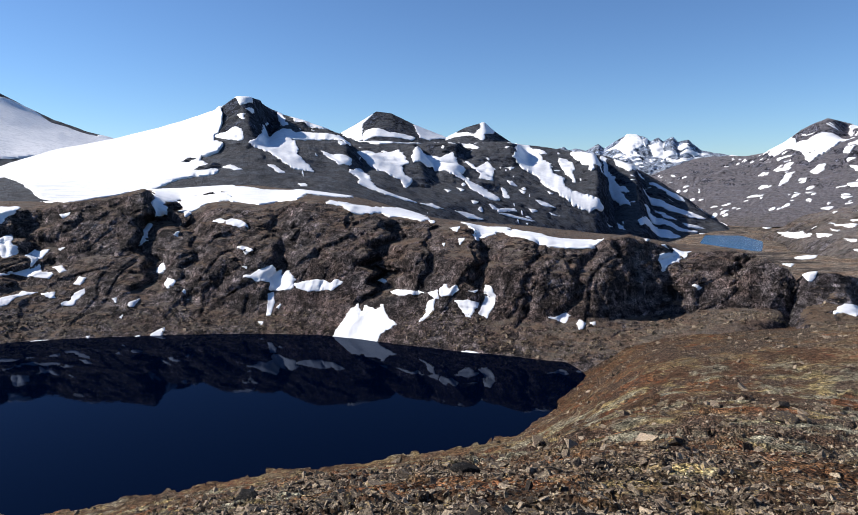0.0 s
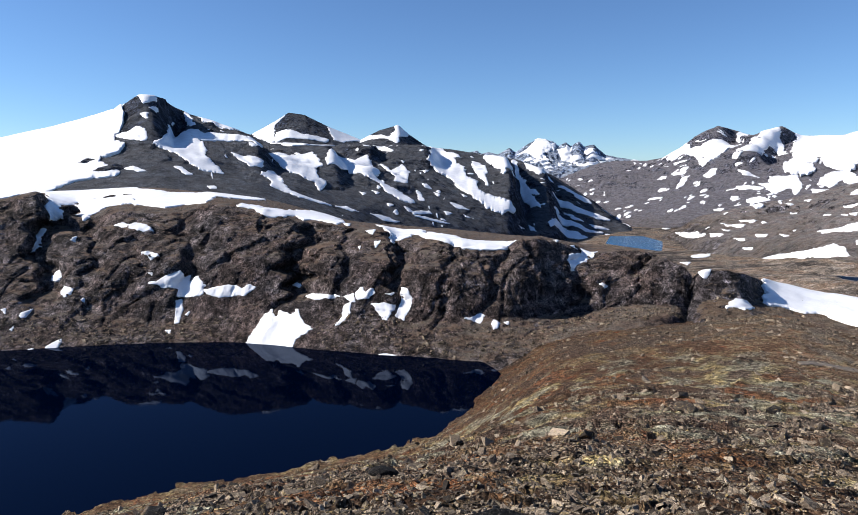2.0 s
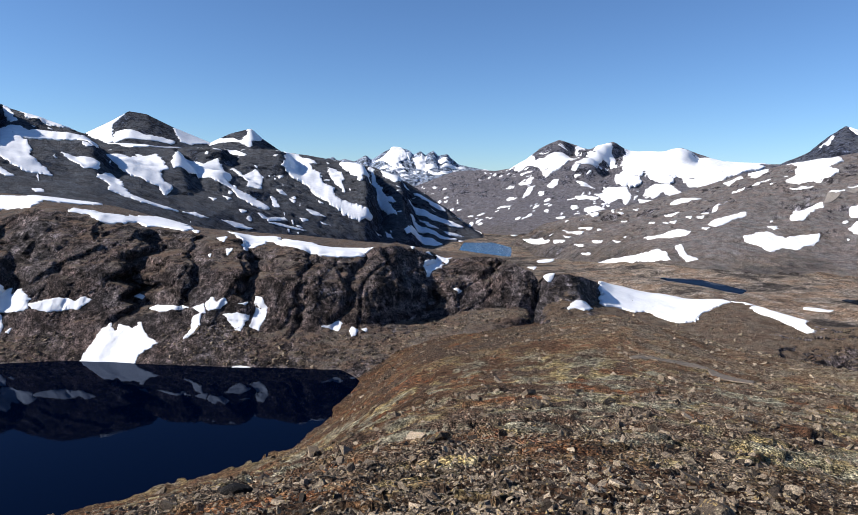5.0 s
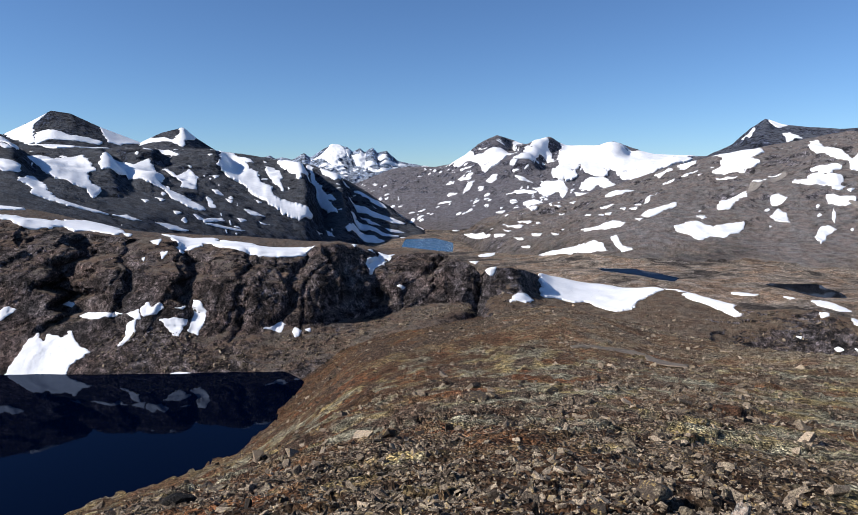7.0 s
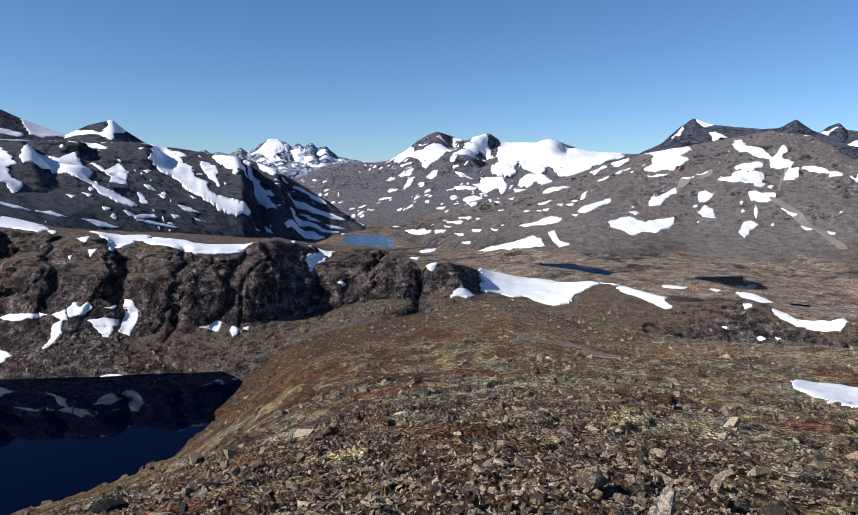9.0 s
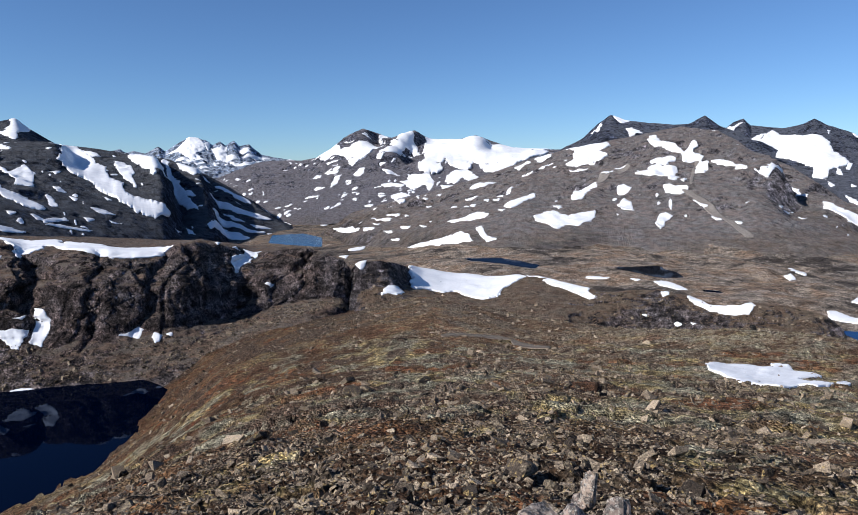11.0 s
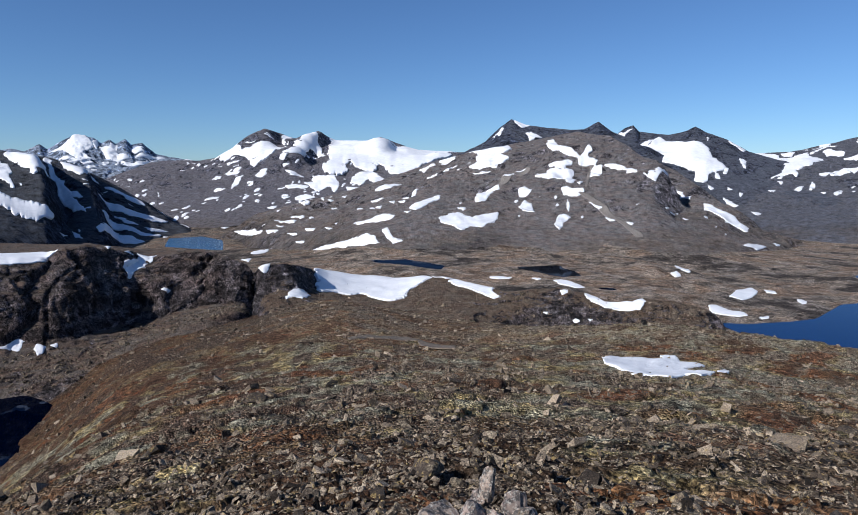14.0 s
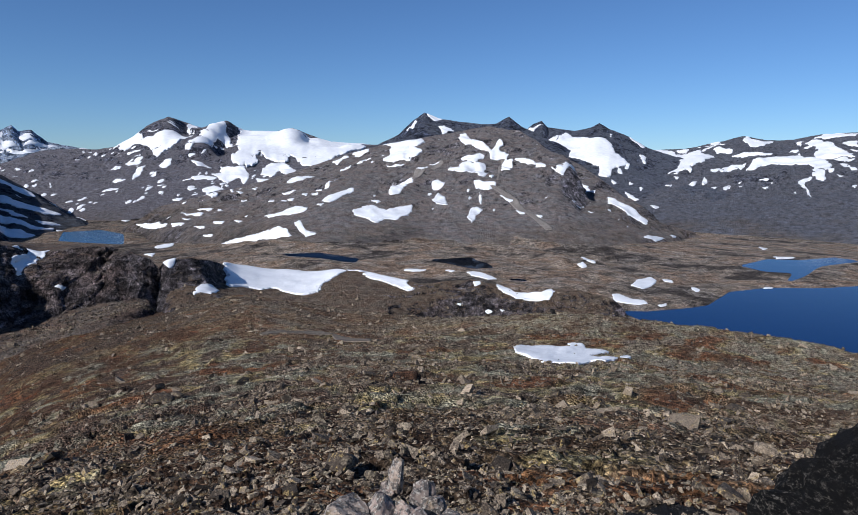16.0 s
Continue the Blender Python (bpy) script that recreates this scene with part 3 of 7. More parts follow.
MC_CREST = [(58.3, 3000, 117.0), (61.1, 3000, 171.0), (61.8, 3000, 202.4), (62.5, 3000, 214.3), (63.0, 3000, 185.3), (65.3, 3000, 170.4), (66.6, 3000, 184.3),
    (67.3, 3000, 203.0), (68.2, 3000, 176.5), (69.8, 3000, 140.5), (71.3, 3000, 93.2), (74.1, 3000, 46.5), (78, 3000, -160)]
M_CREST = [(25, 1900, -260), (28, 1900, -175), (30.6, 1900, -105.5), (34.9, 1900, -69.3), (38.5, 1900, -38.8), (42.2, 1900, 0.4), (45.9, 1900, 40.4), (48.8, 1900, 66.3), (52.6, 1900, 89.2), (55.5,
    1900, 108.5), (57.8, 1900, 121.2), (60.7, 1900, 105.8), (63.0, 1900, 56.6), (65.8, 1900, 13.9), (68.2, 1860, -38.3), (70.5, 1807, -94.0), (72.3, 1753,
    -131.7), (75.3, 1700, -151.2), (79, 1650, -260)]
M_FOOT = [(25, 1420, -260), (28, 1400, -185), (30.5, 1300, -112.4), (34.8, 1150, -110.7), (39.3, 1000, -93.5), (44.0, 975, -87.9), (51.2, 950, -97.9), (58.5, 975, -99.2), (67.9, 1000, -101.6),
    (72.3, 1150, -108.9), (75.3, 1300, -130), (79, 1350, -260)]
I_CREST = [(67.6, 3600, 25.5), (71.3, 3580, 99.7), (74.1, 3560, 104.2), (76.1, 3540, 130.0), (78.4, 3520, 164.5), (80.0, 3500, 141.8), (81.8, 3460, 141.2),
    (83.6, 3420, 162.2), (85.9, 3380, 164.4), (88.6, 3340, 174.4), (91.6, 3300, 135.5)]
I_FOOT = [(67.9, 1700, -152.8), (71.7, 1660, -145.3), (74.5, 1620, -145.0), (80.5, 1580, -141.7), (86.6, 1540, -136.9), (92.3, 1500, -132.2)]
SHOULDER_FOOT = [(26.5, 300, -120.0), (29, 300, -82.0), (30.2, 300, -59.5), (35.4, 300, -66.4), (39.1, 290, -70.2), (43.8, 280, -69.9), (48.8, 280, -69.2), (52.7, 323, -77.3), (58.7, 326, -73.8), (68.2, 326, -67.8), (70.0, 326, -75), (71.2, 325, -95), (72.3, 320, -110)]
SHOULDER_MID = [(26.5, 340, -120.0), (28.6, 338, -84.0), (29.6, 338, -64), (30.8, 340, -59.5), (33.0, 342, -60.0), (34.2, 345, -62), (35.5, 350, -64.5), (39.1, 350, -68.5), (42.9, 350, -68.4), (45.8, 345, -64.2), (48.8, 335, -65.4), (51.7, 329, -67.2), (56.2, 334, -66.3), (58.6, 334, -66.9), (63.5, 334, -67.0), (68.2, 334, -66.6), (70.1, 335, -73), (71.2, 335, -90), (72.3, 340, -106)]
SHOULDER_CREST = [(26.5, 352, -120), (28.6, 352, -80), (29.4, 352, -60), (30.0, 352, -48.5), (30.8, 352, -45.6), (32.2, 355, -45.3), (33.6, 362, -47.2), (34.4, 376, -51), (35.1, 420, -59), (39.2, 430, -65.2), (42.0, 430, -67.6), (44.9, 420, -64.2), (47.8, 400,
    -64.0), (50.7, 370, -63.7), (52.2, 350, -62.3), (56.6, 345, -58.9), (58.6, 345, -60.7), (61.5, 345, -64.7), (63.9, 345, -62.6), (66.3, 345, -62.5),
    (69.1, 345, -66.2), (70.2, 345, -72), (71.2, 345, -88), (72.2, 350, -105)]

def heath_mat(p):
    """How far low plants cover the stones, 0 to 1."""
    return np.clip((fbm(p * [1, 1, 0], 5.0, 5, 44, 0.6) + 0.35 * fbm(p * [1, 1, 0], 22.0, 3, 45) + 0.03) / 0.12, 0, 1)


# ---- the ground: one sheet from the stand point to the horizon ----
G_AZ = [-180, -120, -60, -34, -20, -10, 0, 8, 12.6, 20, 28, 36, 45, 55, 65, 75, 88, 110, 180]
G_DIP = [   # slope of sight (fall per metre) to the ground at 3, 8, 14, 45, 130 m
    (3.0, [0.60] * 19),
    (8, [.30, .30, .52, .60, .60, .60, .60, .59, .59, .59, .58, .58, .58, .58, .58, .56, .53, .40, .30]),
    (14, [.22, .22, .50, .56, .54, .53, .52, .51, .50, .50, .49, .47, .455, .455, .455, .45, .44, .30, .22]),
    (45, [.18, .18, .48, .53, .51, .50, .48, .46, .44, .40, .385, .375, .37, .37, .365, .36, .36, .25, .18]),
    (130, [.15, .15, .46, .51, .49, .485, .475, .46, .40, .325, .305, .295, .29, .287, .285, .285, .285, .20, .15]),
]
END_R = [260, 260, 190, 168, 168, 169, 175, 190, 228, 276, 288, 300, 212, 200, 193, 180, 170, 200, 260]
END_Z = [-42, -42, -70, -80, -80, -80, -80, -80, -80, -66, -63, -55, -51, -46, -41, -38.5, -40, -42, -42]
FLOOR = [   # distance and heights further out: lake beds, hollow, moor, valley
    (300, [-80, -80, -95, -100, -100, -100, -100, -100, -88, -70, -66, -60, -66, -72, -80, -96, -100, -90, -80]),
    (420, [-100, -100, -100, -100, -100, -100, -100, -98, -92, -85, -80, -74, -82, -88, -96, -112, -114, -110, -100]),
    (640, [-110, -110, -110, -100, -100, -100, -100, -105, -110, -110, -110, -102, -101, -101, -104, -112, -114, -112, -110]),
    ]
FLOOR += [
    (1000, [-125, -125, -120, -110, -110, -110, -110, -115, -120, -125, -125, -115, -104, -104, -108, -115, -118, -125, -125]),
    (1450, [-140, -140, -140, -140, -140, -140, -140, -140, -145, -150, -150, -140, -120, -120, -125, -140, -142, -140, -140]),
    (1750, [-145, -145, -145, -145, -145, -145, -145, -145, -150, -150, -150, -135, -120, -125, -130, -145, -145, -145, -145]),
    (2400, [-150] * 19),
    (4900, [-150] * 19),
]
az = np.concatenate([np.arange(-180, -36, 1.5), np.arange(-36, 90, 0.24), np.arange(90, 180, 1.5)])
g_lines = [[(a, 0.0, 0.0) for a in G_AZ]]
for r, dips in G_DIP:
    g_lines.append([(a, r, EYE - d * r) for a, d in zip(G_AZ, dips)])
g_lines[1] = [(a, 3.0, -0.12) for a in G_AZ]
g_lines.append(list(zip(G_AZ, END_R, END_Z)))
for r, zs in FLOOR:
    g_lines.append([(a, r, z) for a, z in zip(G_AZ, zs)])
P = loft(az, g_lines, [14, 34, 40, 60, 50, 40, 26, 26, 40, 30, 22, 16, 12, 6], soft=10, blur=[5] * 6 + [2.5] + [6] * 8)
P[:, 0] = 0.0
r = np.hypot(P[..., 0], P[..., 1])
flatq = P.reshape(-1, 3)
near = np.clip(r / 14, 0, 1)
bumps = fbm(flatq, 60, 4, 3).reshape(r.shape) * np.clip((r - 60) / 150, 0, 1) * 3.0
bumps += fbm(flatq, 9, 4, 5).reshape(r.shape) * np.clip(r / 40, 0, 1) * 0.9
bumps += fbm(flatq, 1.1, 4, 7, ridged=True).reshape(r.shape) * 0.10 * np.clip(r / 4, 0.15, 1)
bumps *= np.where(r > 400, 0.5, 1.0)
moor = np.interp(az, [-40, 33, 37, 68, 72], [0, 0, 1, 1, 0])[:, None] * np.clip((r - 380) / 150, 0, 1)
bumps += moor * (fbm(flatq, 130, 4, 12, ridged=True).reshape(r.shape) * 10.0 - 2.5 + fbm(flatq, 35, 4, 13, 0.6).reshape(r.shape) * 4.0)
P[..., 2] += bumps
P = shatter(P, 0.9, 0.16, 14, np.clip((r - 2.0) / 6, 0, 1) * np.clip((70 - r) / 30, 0, 1))
P = shatter(P, 4.0, 0.45, 15, np.clip((r - 12) / 30, 0, 1) * np.clip((420 - r) / 150, 0, 1))
LAKES = [   # name, level, water, label, outline of (bearing, distance)
    ("water_east", -110.0, BLUE, "large bright blue lake below the fell",
     [(69, 525), (72, 532), (76.5, 575), (78.1, 650), (80.8, 690), (83.8, 725), (87, 755), (95, 790), (105, 700), (105, 330), (95, 330), (88, 360), (77, 440)]),
    ("water_inlet", -110.0, BLUE, "narrow blue inlet behind a grassy spit",
     [(78.7, 836), (80.6, 915), (83, 930), (85.2, 985), (87, 960), (84.5, 880), (83.5, 790), (82.6, 745), (82.2, 745), (82.4, 800), (80.5, 800)]),
    ("water_valley", -146.0, PALE_WATER, "small blue lake on the valley floor", [(22.8, 1450), (23.2, 1640), (25.9, 1660), (27.5, 1540), (27.5, 1330), (24.4, 1400)]),
    ("pond", -99.5, TARN, "dark narrow tarn on the moor", [(39.4, 755), (43.2, 777), (46.8, 715), (46.3, 685), (43.2, 722)]),
    ("pond", -99.5, TARN, "dark narrow tarn on the moor", [(53.1, 708), (56.6, 731), (58.7, 656), (57.1, 645), (55.1, 672)]),
    ("pond", -99.5, TARN, "dark narrow tarn on the moor", [(59.0, 613), (62.1, 595), (62.6, 576), (59.7, 579)]),
]
for name, z, mat, label, ring in LAKES:      # the land dips under each lake and rises from its shore
    poly = [(q * math.sin(radians(a)), q * math.cos(radians(a))) for a, q in ring]
    d = ring_distance(P[..., 0], P[..., 1], poly)
    w = np.clip(1 + d / 70, 0, 1)
    w = w * w * (3 - 2 * w)
    aim = z + np.clip(-(d - 1.0) * 0.09, -1.5, 1.2) + bumps * 0.1
    P[..., 2] = P[..., 2] * (1 - w) + aim * w
stony = fbm(P.reshape(-1, 3) * [1, 1, 0], 7.0, 4, 8).reshape(r.shape) + 0.5 * fbm(P.reshape(-1, 3) * [1, 1, 0], 40.0, 3, 18).reshape(r.shape)
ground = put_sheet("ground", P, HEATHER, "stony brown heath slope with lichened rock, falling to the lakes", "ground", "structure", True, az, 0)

layer = ground.data.attributes.new("stony", "FLOAT", "POINT")
layer.data.foreach_set("value", np.ascontiguousarray(stony, dtype=np.float32).ravel())
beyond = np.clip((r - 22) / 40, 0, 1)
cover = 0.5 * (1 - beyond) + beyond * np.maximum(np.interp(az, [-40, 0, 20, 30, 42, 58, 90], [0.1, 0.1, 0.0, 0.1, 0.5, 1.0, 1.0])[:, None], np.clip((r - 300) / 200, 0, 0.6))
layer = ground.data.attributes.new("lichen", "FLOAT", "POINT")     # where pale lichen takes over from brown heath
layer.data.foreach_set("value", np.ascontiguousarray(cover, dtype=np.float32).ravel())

flat_p = P.reshape(-1, 3) * [1, 1, 0]
layer = ground.data.attributes.new("mat", "FLOAT", "POINT")        # mats of heath, moss and grass
layer.data.foreach_set("value", np.ascontiguousarray(heath_mat(flat_p) * np.clip((210 - r.ravel()) / 60, 0, 1), dtype=np.float32))
layer = ground.data.attributes.new("mat_kind", "FLOAT", "POINT")
layer.data.foreach_set("value", np.ascontiguousarray(0.60 + 0.85 * fbm(flat_p, 7.0, 5, 46), dtype=np.float32))
layer = ground.data.attributes.new("bog", "FLOAT", "POINT")        # wet moor beyond the shoulder
layer.data.foreach_set("value", np.ascontiguousarray(np.clip((r - 330) / 120, 0, 1), dtype=np.float32).ravel())
layer = ground.data.attributes.new("soil_shade", "FLOAT", "POINT")       # shade painted between the stones close by, and a darker slope at bearings 8 to 38
layer.data.foreach_set("value", np.ascontiguousarray(np.maximum(np.clip((30 - r) / 20, 0, 0.6), np.interp(az, [8, 14, 30, 38], [0.2, 0.35, 0.3, 0.0])[:, None] * np.clip((r - 30) / 70, 0, 1)), dtype=np.float32).ravel())

# ---- water ----
def lake(name, outline, z, mat, label, step=6):
    """A level sheet of water: outline of (bearing, distance), smoothed."""
    pts = [Vector((rr * math.sin(radians(a)), rr * math.cos(radians(a)), z)) for a, rr in outline]
    ring = []
    n = len(pts)
    for k in range(n):
        for s in range(step):
            t = s / step
            a, b, c, d = pts[k - 1], pts[k], pts[(k + 1) % n], pts[(k + 2) % n]
            ring.append(0.5 * (2 * b + (c - a) * t + (2 * a - 5 * b + 4 * c - d) * t * t + (3 * b - a - 3 * c + d) * t ** 3))
    bm = bmesh.new()
    f = bm.faces.new([bm.verts.new(p) for p in ring])
    bmesh.ops.triangulate(bm, faces=[f])
    bmesh.ops.recalc_face_normals(bm, faces=bm.faces)
    if bm.faces[:][0].normal.z < 0:
        bmesh.ops.reverse_faces(bm, faces=bm.faces)
    me = bpy.data.meshes.new(name)
    bm.to_mesh(me)
    bm.free()
    ob = new(name, me)
    me.materials.append(mat)
    return tagged(ob, label, "lake", "", "structure")


lake("water_tarn", [(-75, 150), (-50, 150), (-20, 150), (0, 150), (10, 175), (14, 235), (14, 262), (10, 290), (0, 330), (-12, 350), (-30, 400), (-50, 430), (-75, 420)], -80.0, DEEP,
     "deep dark blue mountain lake mirroring the cliffs")
for name, z, mat, label, ring in LAKES:
    lake(name, ring, z, mat, label)

# ---- the cliff across the lake ----
az = np.arange(-40, 34.5, 0.1)
CLIFF_BASE = [(-40, 395, -62), (-34.1, 390, -60), (-29.9, 380, -67), (-24.7, 372, -62), (-16.1, 352, -72), (-9.0, 346, -66), (-1.7, 338, -63),
    (3.2, 333, -65), (8.6, 330, -74), (15.3, 335, -72.8), (19.8, 342, -71.9), (24.0, 344, -67.5), (28.0, 342, -63.5), (29.5, 345, -64), (30.6, 345, -76), (32, 345, -94), (35, 345, -119)]
CLIFF_MID = [(-40, 425, -40), (-33.8, 415, -42), (-29.6, 405, -43), (-24.5, 398, -42), (-21.2, 386, -44), (-15.9, 374, -47), (-8.9, 366, -46), (-1.7, 360, -45),
    (3.2, 358, -48), (8.6, 354, -53.7), (15.2, 354, -56.2), (19.6, 356, -55.5), (23.9, 355, -53.5), (27.9, 351, -50.6), (29.6, 348, -57), (30.6, 348, -68), (32, 350, -92), (35, 350, -118)]
CREST_R = ([-40, -34, -22, -7, 10.4, 16, 20, 25, 29, 31, 35], [480, 470, 446, 392, 338, 345, 364, 364, 350, 348, 352])


def draw_in(line):
    """Moves a line of the cliff along the line of sight, between its foot and the new distance of the crest."""
    out = []
    for a, r, z in line:
        foot = np.interp(a, [p[0] for p in CLIFF_FOOT], [p[1] for p in CLIFF_FOOT])
        old = np.interp(a, [p[0] for p in CLIFF_CREST], [p[1] for p in CLIFF_CREST])
        q = foot + (r - foot) * (np.interp(a, *CREST_R) - foot) / (old - foot)
        out.append((a, q, EYE + (z - EYE) * q / r))
    return out


CLIFF_BASE, CLIFF_MID, CLIFF_EDGE = draw_in(CLIFF_BASE), draw_in(CLIFF_MID), draw_in(CLIFF_CREST)
P = loft(az, [lift(CLIFF_FOOT, -14, -8), CLIFF_FOOT, CLIFF_BASE, CLIFF_MID, CLIFF_EDGE, PLATEAU, lift(PLATEAU, 130, -30)], [12, 60, 110, 110, 60, 20], soft=12, blur=[1.5, 1.5, 1.5, 1.0, 0.25, 2, 2])
v = np.arange(P.shape[1])
steep = np.interp(v, [0, 40, 90, 240, 285, 310, 372], [0.05, 0.15, 0.8, 1.0, 0.6, 0.3, 0.1])[None]
GULLIES = [  # bearing at the top and at the foot, half width in degrees, depth in metres
    (-31.5, -33.0, 1.2, 14), (-23.2, -24.4, 0.9, 26), (-19.8, -21.5, 0.6, 10), (-13.0, -13.8, 0.8, 12), (-3.3, -5.8, 1.2, 32), (0.5, -1.0, 0.5, 8),
    (4.6, 4.4, 0.8, 16), (9.5, 8.0, 0.4, 6), (14.3, 11.2, 0.6, 10), (17.8, 17.0, 0.3, 5), (20.3, 20.6, 0.7, 9), (26.0, 25.0, 0.4, 5)]
up = np.interp(v, [12, 285], [0, 1])[None]
cut = np.zeros(P.shape[:2])
for top, low, half, deep in GULLIES:
    wig = half * (0.6 * np.sin(v[None] * 0.045 + top) + 0.4 * np.sin(v[None] * 0.13 + 3 * top))
    x = (az[:, None] - (low + (top - low) * up) - wig) / half
    cut += deep * np.where(x > 0, np.exp(-(x * 0.7) ** 2), np.exp(-(x * 1.8) ** 2))
cut *= np.interp(v, [0, 50, 120, 270, 300, 340], [0, 0.05, 0.45, 0.6, 0.3, 0])[None] * (1 + 0.5 * fbm(P.reshape(-1, 3), 25, 3, 29).reshape(cut.shape))
out = np.stack([np.sin(np.radians(az)), np.cos(np.radians(az))], 1)
P[..., :2] += cut[..., None] * out[:, None, :]
P[..., 2] -= 0.12 * cut
P = slope_noise(P, 46, 2.0, 21, 2, steep, squash=grain((0.35, 0, 1), 1.8))
P = shatter(P, 30, 1.2, 22, steep, grain((0.45, 0, 1), 2.6), 1.2)
P = shatter(P, 9, 0.45, 24, np.maximum(steep, 0.15), grain((0.35, 0, 1), 3.2), 1.2)
P = shatter(P, 3.4, 0.26, 27, np.maximum(steep, 0.35), grain((0.3, 0, 1), 2.4), 1.2)


def clefts(P, size, deep, seed, mask, squash, width=0.07):
    """Narrow open joints that run down the rock."""
    q = P.reshape(-1, 3) @ np.asarray(squash)
    q = q + 0.25 * size * np.stack([vnoise(q / size * 1.9 + k, seed + k) for k in (1, 2, 3)], 1)
    n = np.abs(fbm(q, size, 2, seed, 0.4)).reshape(P.shape[:2])
    gate = np.clip(0.6 + 1.2 * fbm(q, size * 2.5, 2, seed + 9).reshape(P.shape[:2]), 0, 1)
    return P - normals_of(P) * (deep * gate * mask * np.exp(-(n / width) ** 2))[..., None] * TURNED


TURNED = 1.0 if normals_of(P)[P.shape[0] // 2, 200, 1] < 0 else -1.0     # the side of the sheet that looks out
P = clefts(P, 24, 1.5, 121, steep, grain((0.5, 0, 1), 3.5), 0.05)
P = clefts(P, 10, 0.7, 122, steep, grain((0.4, 0, 1), 3.0), 0.07)
P = clefts(P, 7, 0.5, 123, steep, grain((-0.5, 0, 1), 2.5), 0.09)
P[..., 2] += fbm(P.reshape(-1, 3), 5, 3, 23).reshape(P.shape[:2]) * 0.3
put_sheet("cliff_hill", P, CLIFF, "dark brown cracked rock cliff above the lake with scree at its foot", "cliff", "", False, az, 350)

# ---- the rocky shoulder beyond the heath ----
az = np.arange(27, 72.2, 0.1)
P = loft(az, [lift(SHOULDER_FOOT, -25, -12), SHOULDER_FOOT, SHOULDER_MID, SHOULDER_CREST, [(a, r + 60, z - 14 - (12 if 29 < a < 34.8 else 0)) for a, r, z in SHOULDER_CREST], lift(SHOULDER_CREST, 150, -60)], [10, 60, 60, 30, 20], soft=8, blur=[2, 2, 1.5, 0.5, 1, 1])
crag = np.interp(az, [30, 36, 38, 48, 52, 68, 72], [0.8, 0.7, 0.2, 0.3, 1.0, 1.0, 0.2])[:, None] * np.interp(np.arange(P.shape[1]), [0, 10, 30, 110, 140, 180], [0, 0.4, 1, 0.9, 0.5, 0.2])[None]
P = slope_noise(P, 34, 1.8, 25, 3, crag, squash=(1, 1, 0.5))
P = shatter(P, 12, 1.0, 27, crag, grain((0.3, 0, 1), 2.4))
P = shatter(P, 4, 0.45, 28, np.maximum(crag, 0.3), grain((0.3, 0, 1), 2.4))
P[..., 2] += fbm(P.reshape(-1, 3), 14, 5, 26).reshape(P.shape[:2]) * 1.2
put_sheet("rock_shoulder", P, SHOULDER, "brown heath shoulder ending in a dark rock step", "rock outcrop", "", False, az, 130, [("rock_step", 70), ("heath_top", P.shape[1] - 1)])

